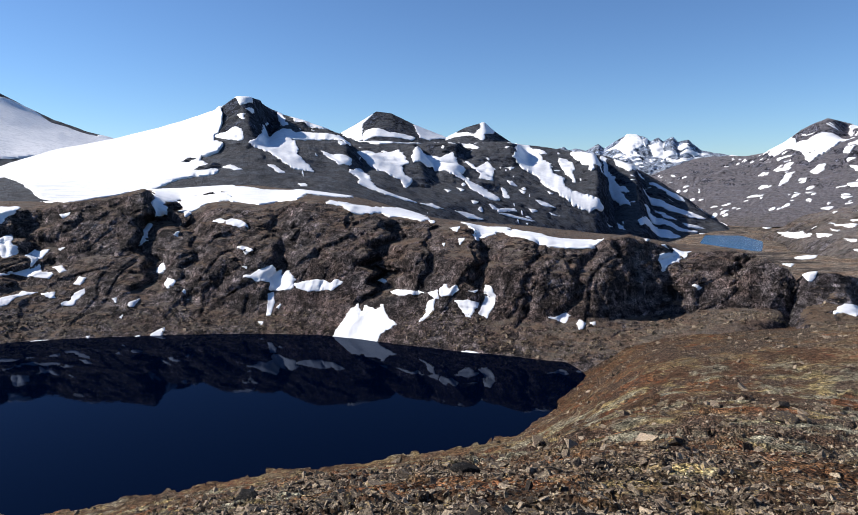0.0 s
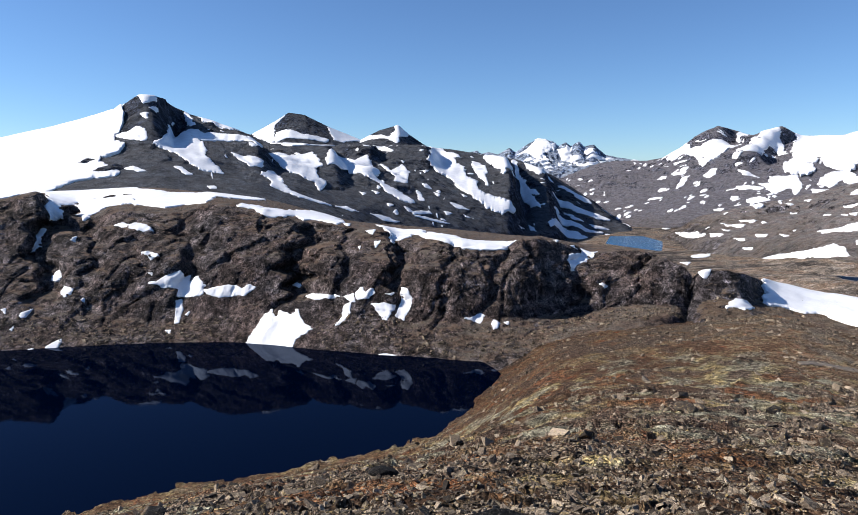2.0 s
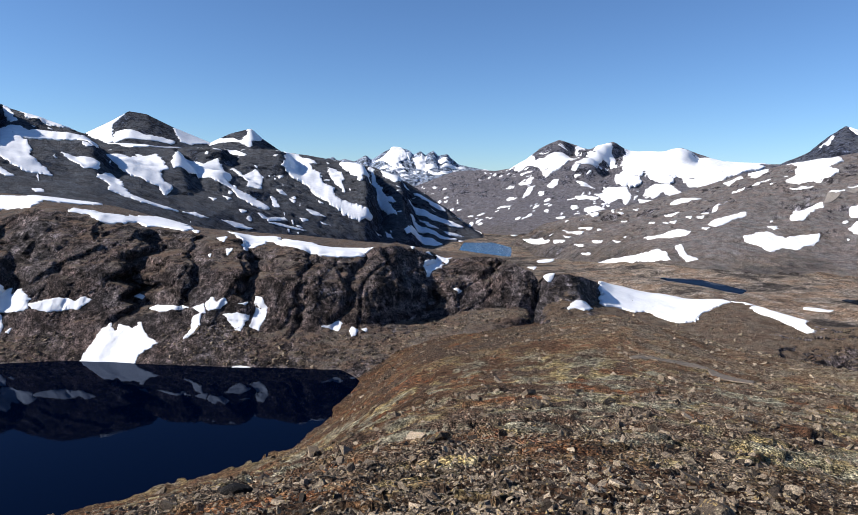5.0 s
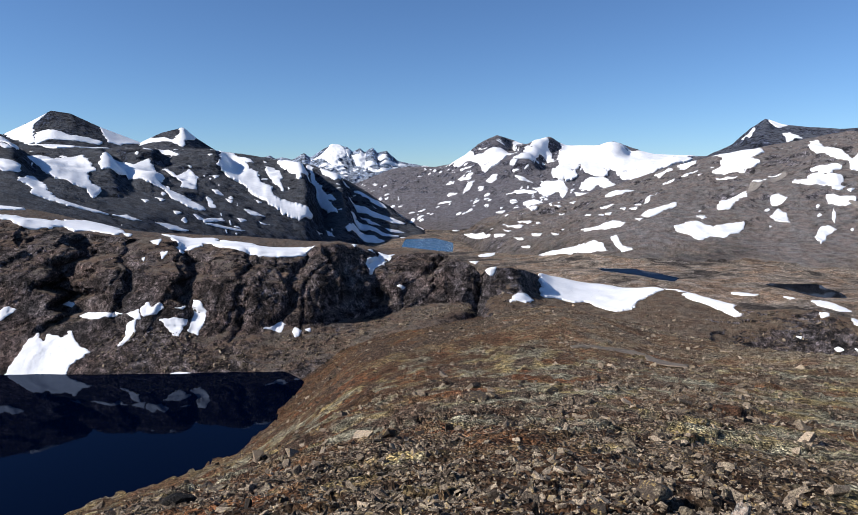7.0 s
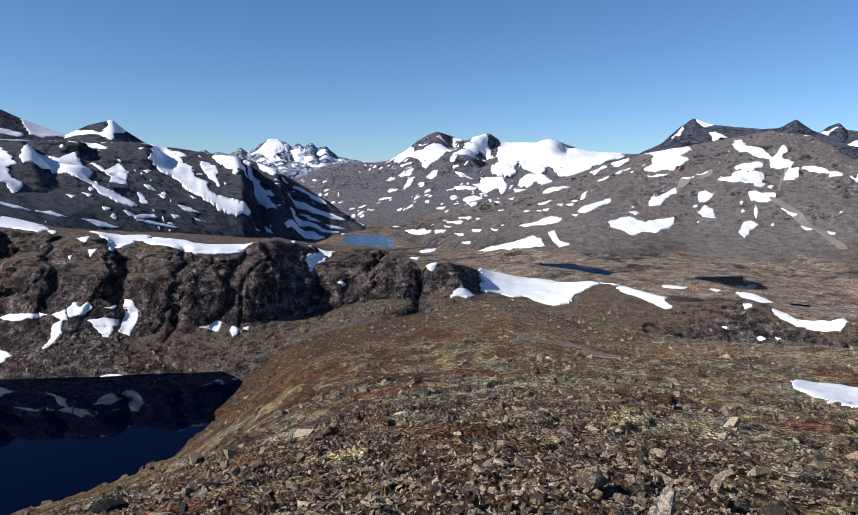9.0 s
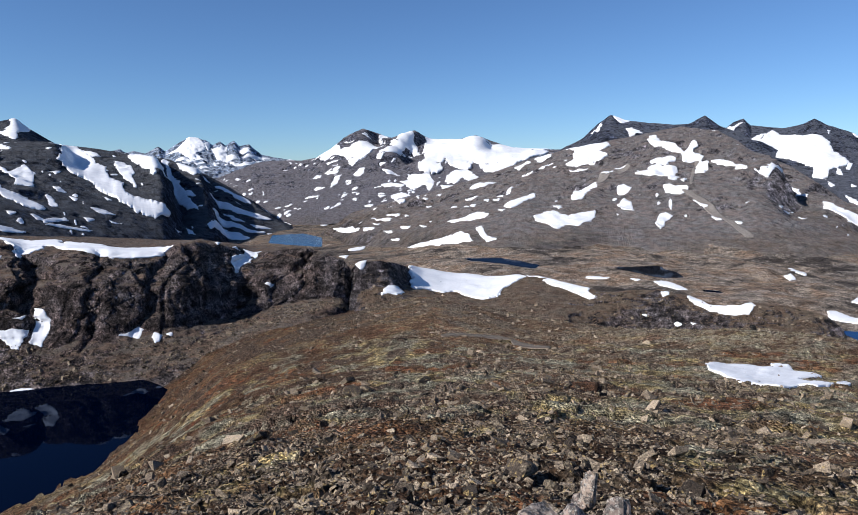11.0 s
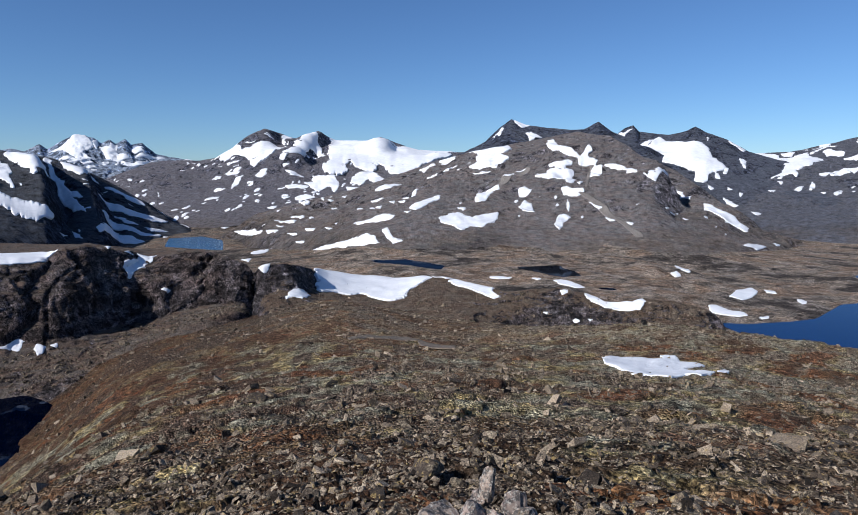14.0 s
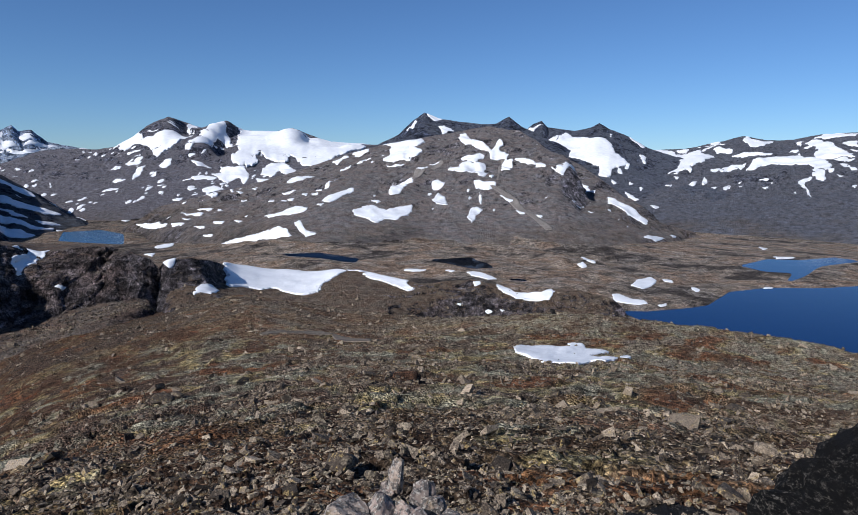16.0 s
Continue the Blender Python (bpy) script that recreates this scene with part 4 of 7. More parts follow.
# ---- the mountains ----
def mountain(name, crest, foot, back, mat, label, step=0.12, rows=(120, 14), rough=(0.12, 0.05), size=(300, 80), belly=(0.0, 0.0), seed=1, crest_noise=0.004, tip=0.2, calm=None, lobes=0.0, keen=False, spurs=(), lean=0.0):
    """A mountain face: a foot line, a rounded flank and a sharp crest, broken by ridges and gullies. rough: relief as a share of its size."""
    lo, hi = max(crest[0][0], foot[0][0]), min(crest[-1][0], foot[-1][0])
    az = np.arange(lo, hi, step)
    cz, cr = along(az, crest, 2, 0.8 if keen else 4.0), along(az, crest, 1, 4.0)
    fz, fr = along(az, foot, 2, 4.0), along(az, foot, 1, 4.0)
    flank = [(a, p + (q - p) * 0.55, s + (t - s) * (0.5 + belly[0])) for a, p, q, s, t in zip(az, fr, cr, fz, cz)]
    cz2, cr2 = along(az, crest, 2, 0.2 if keen else 1.2), along(az, crest, 1, 1.2)
    brow = [(a, p + (q - p) * 0.86, s + (t - s) * (0.80 + belly[1])) for a, p, q, s, t in zip(az, fr, cr2, fz, cz2)]
    P = loft(az, [lift(foot, -160, -40), foot, flank, brow, crest, lift(crest, *back)], [8, rows[0] // 3, rows[0] // 3, rows[0] // 3, rows[1]], soft=7, blur=[3, 3, 0, 0, tip, tip])
    m = P.shape[1]
    c = m - rows[1] - 1
    v = np.arange(m)
    mask = np.interp(v, [0, 8, c * 0.3, c * 0.6, c * 0.84, c * 0.96, m], [0, 0.15, 1, 0.85, 0.35, 0.04, 0.1])[None]
    if calm:        # smooth ground under the ice
        mask = mask * np.interp(az, calm, [0.06, 1.0])[:, None]
    d = float(np.mean([p[1] for p in crest]))
    for top, low, v_low, high, wide in spurs:        # rock spurs: gentle towards the sun, steep on the far side
        f = np.clip((1 - v / c) / (1 - v_low), 0, 1)[None]
        x = az[:, None] - (top + (low - top) * f) - 0.35 * fbm(P.reshape(-1, 3), 180, 3, seed + 21).reshape(P.shape[:2])
        P[..., 2] += high * (np.where(x < 0, np.exp(x / (2.2 * wide)), np.exp(-(x / (0.75 * wide)) ** 2)) - 0.55 * np.exp(-((x - 1.7 * wide) / (0.8 * wide)) ** 2)) * np.interp(v / c, [v_low - 0.12, v_low + 0.1, 0.84, 0.98], [0, 1, 0.8, 0.06])[None]
    if lean:        # long ribs that slant down the face
        P = slope_noise(P, 170, lean, seed + 23, 3, mask, squash=grain((1, -0.7, -0.5), 3.5))
    P = slope_noise(P, size[0], rough[0] * size[0], seed, 3, mask, squash=(1, 1, 0.6))
    P = slope_noise(P, size[1], rough[1] * size[0], seed + 3, 5, np.maximum(mask, 0.05), squash=(1, 1, 0.6), gain=0.62)
    P = shatter(P, size[1] * 0.8, rough[1] * size[0] * 0.30, seed + 5, np.maximum(mask, 0.04))
    P = shatter(P, size[1] * 0.28, rough[1] * size[0] * 0.14, seed + 6, np.maximum(mask, 0.05))
    P[..., 2] += fbm(P.reshape(-1, 3), d * 0.012, 4, seed + 9).reshape(P.shape[:2]) * crest_noise * d * np.interp(v, [0, c * 0.8, c, m], [0.5, 0.8, 1, 1])[None]
    P[..., 2] += lobes * fbm(P.reshape(-1, 3), 210, 5, seed + 11).reshape(P.shape[:2]) * np.interp(v, [0, 8, c * 0.25, c * 0.45, m], [1, 1, 1, 0, 0])[None] * np.interp(az, [36, 46], [0.25, 1])[:, None]
    if spurs:       # no spur hides the crest behind it
        q = np.hypot(P[..., 0], P[..., 1])
        top = ((P[:, c, 2] - EYE) / q[:, c])[:, None] - 0.0012
        P[:, :c, 2] = np.minimum(P[:, :c, 2], EYE + q[:, :c] * top)
    return put_sheet(name, P, mat, label, "mountain", "", False, az, c, [("foot_slope", int(c * 0.34)), ("flank", int(c * 0.72)), ("summit", m - 1)])


def foot_of(crest, r, z):
    return [(a, r, z) for a, _, _ in crest]


mountain("mountain_ridge", D_CREST, D_FOOT, (300, -150), HAZY_MOUNT, "dark rocky mountain ridge striped with old snow", seed=31, step=0.14, rows=(210, 14), rough=(0.05, 0.026), crest_noise=0.0012, calm=(-20, -15), lean=9.0,
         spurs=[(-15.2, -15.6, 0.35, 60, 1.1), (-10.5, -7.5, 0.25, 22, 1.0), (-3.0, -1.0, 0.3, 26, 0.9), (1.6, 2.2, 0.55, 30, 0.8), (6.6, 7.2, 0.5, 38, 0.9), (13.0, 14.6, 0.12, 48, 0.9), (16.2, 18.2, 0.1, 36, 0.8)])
mountain("glacier_ridge", W_CREST, foot_of(W_CREST, 1500, 0), (300, -200), HAZY_MOUNT, "dark ridge above a wide white glacier", seed=41, crest_noise=0.001, rough=(0.02, 0.01))
mountain("pyramid_peak", P1_CREST, foot_of(P1_CREST, 2300, 20), (300, -200), HAZY_MOUNT, "dark pyramid peak with snow at its foot", seed=51, crest_noise=0.0004, tip=0.05, rough=(0.03, 0.012), step=0.06, keen=True)
mountain("small_peak", P2_CREST, foot_of(P2_CREST, 2300, 20), (300, -200), HAZY_MOUNT, "small dark peak with snowy flank", seed=52, crest_noise=0.0004, tip=0.05, rough=(0.03, 0.012), step=0.06, keen=True)
mountain("far_mountain", F_CREST, foot_of(F_CREST, 4000, -150), (120, -60), HAZY_FAR_ROCK, "far jagged mountain range covered in snow", seed=61, step=0.08, crest_noise=0.0016, rough=(0.14, 0.07), size=(170, 34), tip=0.0, keen=True)
mountain("snowy_fell", G_CREST, G_FOOT, (300, -120), HAZY_FELL, lobes=8.0, label="grey-brown fell with a white ice cap between two tops", seed=71, rows=(210, 14), crest_noise=0.0008, rough=(0.12, 0.035), size=(420, 100), spurs=[(31.4, 30.8, 0.45, 50, 1.0), (35.8, 33.2, 0.25, 45, 1.1), (41.2, 40.6, 0.5, 40, 0.9)])
mountain("sharp_peak", MB_CREST, foot_of(MB_CREST, 2000, 20), (250, -120), HAZY_PEAK, "sharp grey rock peak behind the fell", seed=81, crest_noise=0.001, rough=(0.08, 0.03), keen=True)
mountain("jagged_peak", MC_CREST, foot_of(MC_CREST, 2200, -60), (300, -120), HAZY_PEAK, "jagged grey peaks holding a snowfield", seed=82, crest_noise=0.001, rough=(0.08, 0.03), keen=True)
mountain("fell_mountain", M_CREST, M_FOOT, (300, -60), FELL, lobes=12.0, label="broad grey-brown fell with scattered snow patches", seed=91, step=0.14, rows=(240, 14), crest_noise=0.0012, rough=(0.13, 0.035), spurs=[(60.6, 64.2, 0.25, 50, 1.5)])
mountain("long_fell", I_CREST, I_FOOT, (300, -120), HAZY_LONG_FELL, lobes=14.0, label="long grey fell with snow along its upper slope", seed=95, rows=(180, 14), crest_noise=0.001, rough=(0.10, 0.035), size=(420, 90))

# ---- snow ----
SNOW_N = {"count": 0}
SNOW_SAY = {"cliff_hill": "white old snow lying on a ledge of the dark cliff", "ground": "white snow patch lying on brown stony heath",
            "rock_shoulder": "white snow patch lying on the brown rock shoulder", "mountain_ridge": "white snow streak lying on the dark mountain ridge",
            "pyramid_peak": "white snow apron lying below the dark pyramid peak", "small_peak": "white snow flank lying on the small dark peak",
            "far_mountain": "white snowfield lying on the far mountain range", "snowy_fell": "white snow lying on the grey-brown fell",
            "sharp_peak": "white snow lying under the sharp grey peak", "jagged_peak": "white snowfield held between jagged grey peaks",
            "fell_mountain": "white snow patch lying on the broad grey fell", "long_fell": "white snow band lying on the long grey fell"}


def drape(sheet, outline, wave=1.0, fat=1.0, cells=(120, 64)):
    """Verts and quads of a snow sheet draped over a slope, its rim dipping under the ground."""
    az, P, front = SHEETS[sheet]
    rows = front or P.shape[1] - 1
    a = np.array([p[0] for p in outline])
    v = np.array([p[1] for p in outline]) * rows
    ja, jv = np.searchsorted(az, a.mean()), int(np.clip(v.mean(), 1, P.shape[1] - 2))
    ja = int(np.clip(ja, 1, len(az) - 2))
    here = P[ja, jv]
    dist = math.hypot(here[0], here[1])
    px = dist * math.radians(1.0)                      # metres per degree
    lo_v, hi_v = int(np.clip(v.min(), 0, P.shape[1] - 2)), int(np.clip(v.max() + 1, 1, P.shape[1] - 1))
    rise = np.linalg.norm(np.diff(P[ja, lo_v:hi_v + 1], axis=0), axis=1).sum() / max(1, hi_v - lo_v)   # metres per row
    wide, tall = (a.max() - a.min()) * px, (v.max() - v.min()) * rise
    small = max(0.8, min(wide, tall))
    rim = 0.03 * small ** 0.5 + 0.0007 * dist
    da = max(0.055 if cells[0] > 20 else 0.03, (a.max() - a.min()) / cells[0])
    dv = max(0.5, 0.0013 * dist / rise, (v.max() - v.min()) / cells[1])
    edge = 0.12 * small + 0.0012 * dist
    pad_a, pad_v = (2 * rim + edge) / px + da, (2 * rim + edge) / rise + dv
    ga = np.arange(max(az[0], a.min() - pad_a), min(az[-1], a.max() + pad_a), da)
    gv = np.arange(max(0, v.min() - pad_v), min(P.shape[1] - 1.01, v.max() + pad_v), dv)
    if len(ga) < 3 or len(gv) < 3:
        return None
    fi = np.interp(ga, az, np.arange(len(az)))
    i0 = np.clip(fi.astype(int), 0, len(az) - 2)
    j0 = np.clip(gv.astype(int), 0, P.shape[1] - 2)
    wi, wj = (fi - i0)[:, None, None], (gv - j0)[None, :, None]
    Q = (P[i0][:, j0] * (1 - wi) * (1 - wj) + P[i0 + 1][:, j0] * wi * (1 - wj) + P[i0][:, j0 + 1] * (1 - wi) * wj + P[i0 + 1][:, j0 + 1] * wi * wj)
    T = Q.copy()
    fill = 0.97 if sheet == "ground" else 0.15 if sheet == "far_mountain" else 0.9 if fat > 1.3 else 0.6 if small > 45 else 0.3
    wide_n = 4 if sheet == "ground" else 7 if fat > 1.3 else 14
    for ax, n_ in ((0, len(ga) // wide_n), (1, len(gv) // min(wide_n, 10))):          # drifts fill the hollows
        if n_ > 0:
            k_ = np.ones(2 * n_ + 1) / (2 * n_ + 1)
            q_ = np.pad(Q, [(n_, n_) if e == ax else (0, 0) for e in range(3)], mode="edge")
            Q = (1 - fill) * Q + fill * np.apply_along_axis(lambda w: np.convolve(w, k_, "valid"), ax, q_)
    N = normals_of(Q)
    X, Y = np.meshgrid(ga * px, gv * rise, indexing="ij")
    d = ring_distance(X, Y, list(zip(a * px, v * rise)))
    flat = T.reshape(-1, 3)
    ragged = fbm(flat, small * 0.6 + 0.008 * dist, 4, 77, 0.6) * (0.10 * small + 0.0012 * dist) + fbm(flat * [1, 1, 2.0], 0.006 * dist, 3, 79, 0.7) * (0.0016 * dist + 0.03 * small)
    hollow = ((Q - T) * N).sum(-1)                     # snow keeps to the hollows, rock ribs stay bare
    d = d + 0.03 * small + wave * (ragged.reshape(d.shape) + np.clip(0.6 * hollow, -0.12 * small - 0.001 * dist, 0.12 * small + 0.001 * dist))
    thick = fat * (0.02 * small ** 0.5 + 0.0005 * dist)
    proud = np.maximum(0, -hollow)
    for step_ in range(2):                             # the sheet bridges what stands out of the ground
        p = np.pad(proud, 1, mode="edge")
        proud = np.maximum.reduce([p[x:x + d.shape[0], y:y + d.shape[1]] for x in range(3) for y in range(3)])
    for step_ in range(2):
        p = np.pad(proud, 2, mode="edge")
        proud = sum(p[x:x + d.shape[0], y:y + d.shape[1]] for x in range(5) for y in range(5)) / 25
    Q = Q + N * (proud + thick * np.clip(0.35 + d / (2 * rim), 0.15, 1.0))[..., None]
    inside = d > 0
    if inside.sum() < 2:
        return None
    n, m = d.shape
    idx = np.arange(n * m).reshape(n, m)
    quads = np.stack([idx[:-1, :-1], idx[1:, :-1], idx[1:, 1:], idx[:-1, 1:]], -1).reshape(-1, 4)
    ok = inside.ravel()[quads].any(1).reshape(n - 1, m - 1)
    best, pull = d.copy(), np.zeros((n, m, 3))         # the rim is drawn in to the true outline
    dp, Qp = np.pad(d, 1, constant_values=-9e9), np.pad(Q, ((1, 1), (1, 1), (0, 0)), mode="edge")
    for sx, sy in ((0, 1), (2, 1), (1, 0), (1, 2), (0, 0), (0, 2), (2, 0), (2, 2)):
        e = dp[sx:sx + n, sy:sy + m]
        take = ~inside & (e > 0) & (e > best)
        f = (-d / np.maximum(e - d, 1e-9))[..., None]
        pull = np.where(take[..., None], (Qp[sx:sx + n, sy:sy + m] - Q) * f, pull)
        best = np.where(take, e, best)
    Q = Q + pull
    mark = np.where(ok, np.arange(1, ok.size + 1).reshape(ok.shape), 0)
    for _ in range(400):                       # tell the separate pieces apart
        p = np.pad(mark, 1)
        new_mark = np.where(ok, np.maximum.reduce([p[1:-1, 1:-1], p[:-2, 1:-1], p[2:, 1:-1], p[1:-1, :-2], p[1:-1, 2:]]), 0)
        if (new_mark == mark).all():
            break
        mark = new_mark
    names, counts = np.unique(mark[mark > 0], return_counts=True)
    pieces = []
    for name, count in zip(names, counts):
        if count < max(3, 0.05 * counts.max()):
            continue
        face = quads[(mark == name).ravel()]
        used, inv = np.unique(face, return_inverse=True)
        inv = inv.reshape(-1, 4)
        places = Q.reshape(-1, 3)[used]
        edges = np.concatenate([inv[:, [k, (k + 1) % 4]] for k in range(4)])
        key = np.sort(edges, 1)
        _, first, times = np.unique(key[:, 0] * 1000003 + key[:, 1], return_index=True, return_counts=True)
        border = edges[first[times == 1]]
        low = places - N.reshape(-1, 3)[used] * (2.2 * thick + 0.0004 * dist)       # the thickness of the sheet at its rim
        skirt = np.stack([border[:, 1], border[:, 0], border[:, 0] + len(used), border[:, 1] + len(used)], 1)
        pieces.append((np.concatenate([places, low]), np.concatenate([inv, skirt])))
    return pieces


def snow_patch(sheet, outline, ice=False):
    for piece in drape(sheet, outline, 0.4 if ice else 1.0, 1.6 if ice or sheet == "rock_shoulder" else 1.25) or []:
        ob = new("glacier" if ice else "snow_patch", raw_mesh("snow", *piece))
        ob.data.materials.append(GLACIER if ice else SNOW)
        tagged(ob, "wide white glacier with faint grey crevasse lines" if ice else SNOW_SAY[sheet], "glacier" if ice else "snow patch", "" if ice else "snow patches on " + sheet.replace("_", " "))



# outlines: bearing, and share of the way up the slope
snow_patch("mountain_ridge", [(-33.92, 1.04), (-33.19, 1.04), (-31.36, 1.04), (-29.04, 1.04), (-25.92, 1.04), (-24.24, 0.9968), (-23.38, 0.8292), (-21.01, 1.04), (-18.72, 1.04), (-18.12, 0.5973), (-17.44, 0.4143), (-17.54, 0.3582), (-18.04, 0.3153), (-18.82, 0.3158), (-18.68, 0.2864), (-17.62, 0.2457), (-18.11, 0.2242), (-18.89, 0.217), (-19.49, 0.2342), (-20.26, 0.2178), (-20.72, 0.2002), (-20.52, 0.1655), (-19.67, 0.1797), (-19.07, 0.161), (-19.54, 0.1547), (-18.33, 0.1193), (-19.71, 0.118), (-21.22, 0.1112), (-21.83, 0.1001), (-22.88, 0.0781), (-23.33, 0.0709), (-25.63, 0.0654), (-28.4, 0.0486), (-30.71, 0.0909), (-31.52, 0.2235), (-33.31, 0.4286), (-34.01, 0.5809)], True)
snow_patch("glacier_ridge", [(-33.24, 0.8111), (-32.9, 0.8243), (-31.96, 0.9074), (-31.25, 0.9212), (-30.55, 0.8432), (-29.82, 0.7515), (-28.94, 0.8093), (-27.66, 0.7819), (-26.74, 0.7967), (-25.51, 1.04), (-24.84, 0.9786), (-28.16, 0.243), (-32.01, 0.1542), (-33.58, 0.1362)], True)
snow_patch("cliff_hill", [(-31.52, 1.04), (-30.71, 1.04), (-29.33, 0.8236), (-28.4, 0.8152), (-26.2, 0.8413), (-24.93, 0.8512), (-23.91, 1.04), (-23.32, 1.04), (-25.59, 1.04), (-28.31, 1.04)])
snow_patch("cliff_hill", [(-22.88, 1.04), (-22.14, 1.04), (-21.24, 1.04), (-18.82, 1.04), (-16.96, 1.04), (-17.04, 0.8502), (-18.92, 0.849), (-20.17, 0.8285), (-20.78, 0.8367), (-20.67, 0.8713), (-20.88, 0.8987), (-22.07, 0.8697), (-22.46, 0.8237), (-22.69, 0.7638), (-22.84, 0.7828), (-22.64, 0.8761)])
snow_patch("cliff_hill", [(-33.48, 0.8698), (-32.31, 0.8522), (-32.57, 0.8164), (-33.24, 0.7778), (-33.59, 0.719), (-34.05, 0.7251), (-33.95, 0.8452)])
snow_patch("cliff_hill", [(-33.66, 0.6304), (-33.02, 0.6503), (-32.83, 0.5888), (-32.45, 0.5688), (-32.72, 0.5259), (-33.54, 0.4868), (-33.74, 0.5243)])
snow_patch("cliff_hill", [(-32.21, 0.4989), (-31.5, 0.5518), (-30.51, 0.5451), (-31.05, 0.4866), (-31.47, 0.4716), (-31.91, 0.4473), (-31.9, 0.4776)])
snow_patch("cliff_hill", [(-32.99, 0.3744), (-32.25, 0.4062), (-32, 0.4412), (-31.69, 0.4086), (-31.34, 0.4423), (-31.29, 0.3978), (-30.67, 0.4048), (-30.83, 0.3752), (-32.29, 0.3689)])
snow_patch("cliff_hill", [(-34.16, 0.3858), (-33.86, 0.3701), (-33.14, 0.4103), (-33.39, 0.3665), (-33.87, 0.3546), (-34.18, 0.3596)])
snow_patch("cliff_hill", [(-34, 0.2045), (-33.19, 0.2348), (-32.61, 0.2683), (-31.56, 0.2772), (-31.98, 0.2614), (-33.05, 0.2177), (-33.72, 0.1825), (-34.04, 0.176), (-34.35, 0.1757), (-34.32, 0.1995)])
snow_patch("cliff_hill", [(-31.41, 0.2731), (-30.52, 0.29), (-30.51, 0.2571), (-30.85, 0.2512)])
snow_patch("cliff_hill", [(-29.99, 0.2142), (-29.33, 0.2374), (-29.04, 0.2723), (-28.41, 0.293), (-28.37, 0.2701), (-28.86, 0.2389), (-29.28, 0.2037)])
snow_patch("cliff_hill", [(-29.08, 0.3387), (-28.69, 0.3746), (-28.3, 0.3608), (-28.68, 0.3273)])
snow_patch("cliff_hill", [(-30.35, 0.4368), (-29.84, 0.4469), (-29.57, 0.4211), (-29.96, 0.4098)])
snow_patch("cliff_hill", [(-29.78, 0.7659), (-28.96, 0.7627), (-29.06, 0.7429), (-29.58, 0.745)])
snow_patch("cliff_hill", [(-30.08, 0.5608), (-29.45, 0.5624), (-29.84, 0.5479)])
snow_patch("cliff_hill", [(-24.32, 0.5817), (-24.06, 0.6138), (-23.27, 0.671), (-23.19, 0.6588), (-23.69, 0.6139), (-23.57, 0.5748), (-24.22, 0.5407)])
snow_patch("cliff_hill", [(-23.01, 0.7284), (-22.66, 0.8137), (-22.55, 0.7851), (-22.23, 0.7948), (-22.48, 0.7559)])
snow_patch("cliff_hill", [(-22.99, 0.4117), (-22.5, 0.4523), (-22.33, 0.4077), (-22.64, 0.3722), (-23.07, 0.3754)])
snow_patch("cliff_hill", [(-22.5, 0.2938), (-22.14, 0.3498), (-21.55, 0.3388), (-21.82, 0.2926), (-22.32, 0.281)])
snow_patch("cliff_hill", [(-21.3, 0.254), (-20.95, 0.2727), (-21.01, 0.2448)])
snow_patch("cliff_hill", [(-25.29, 0.1806), (-24.46, 0.1918), (-24.97, 0.1639), (-25.31, 0.1645)])
snow_patch("cliff_hill", [(-26.13, 0.1273), (-25.65, 0.1427), (-25.96, 0.1217)])
snow_patch("cliff_hill", [(-26.53, 0.2094), (-26.18, 0.2104), (-26.24, 0.1886)])
snow_patch("cliff_hill", [(-23.99, 0.0433), (-23.78, 0.0564), (-22.78, 0.0864), (-22.59, 0.0883), (-23.03, 0.0442)])
snow_patch("cliff_hill", [(-32.59, 0.0436), (-32.33, 0.051), (-30.99, 0.0567), (-31.18, 0.0459)])
snow_patch("cliff_hill", [(-28.57, 0.0617), (-28.3, 0.0624), (-28.37, 0.0501)])
snow_patch("cliff_hill", [(-25.12, 0.0486), (-24.7, 0.0513), (-24.79, 0.042)])
snow_patch("cliff_hill", [(-18.43, 0.7422), (-17.98, 0.7485), (-16.25, 0.7261), (-15.75, 0.6982), (-16.58, 0.688), (-17.29, 0.7059)])
snow_patch("cliff_hill", [(-16.55, 0.571), (-15.31, 0.5633), (-15.43, 0.5485), (-15.94, 0.5526)])
snow_patch("cliff_hill", [(-21.6, 0.6444), (-21.2, 0.6706), (-21.32, 0.6474)])
snow_patch("cliff_hill", [(-20.8, 0.8681), (-20.6, 0.8708), (-20.15, 0.8242), (-20.65, 0.8057)])
snow_patch("cliff_hill", [(-16.21, 0.4771), (-15.79, 0.4825), (-15.9, 0.4585)])
snow_patch("cliff_hill", [(-15.13, 0.1359), (-14.71, 0.1363), (-14.78, 0.1136)])
snow_patch("cliff_hill", [(-17.2, 0.9782), (-14.35, 0.943), (-10.95, 0.9615), (-9.79, 1.04), (-7.93, 1.04), (-6.65, 1.04), (-7.48, 0.934), (-9.58, 0.8968), (-10.73, 0.8932), (-11.31, 0.8367), (-13.26, 0.8568), (-14.62, 0.837), (-16.16, 0.8458), (-17.04, 0.8463), (-17.25, 0.8514)])
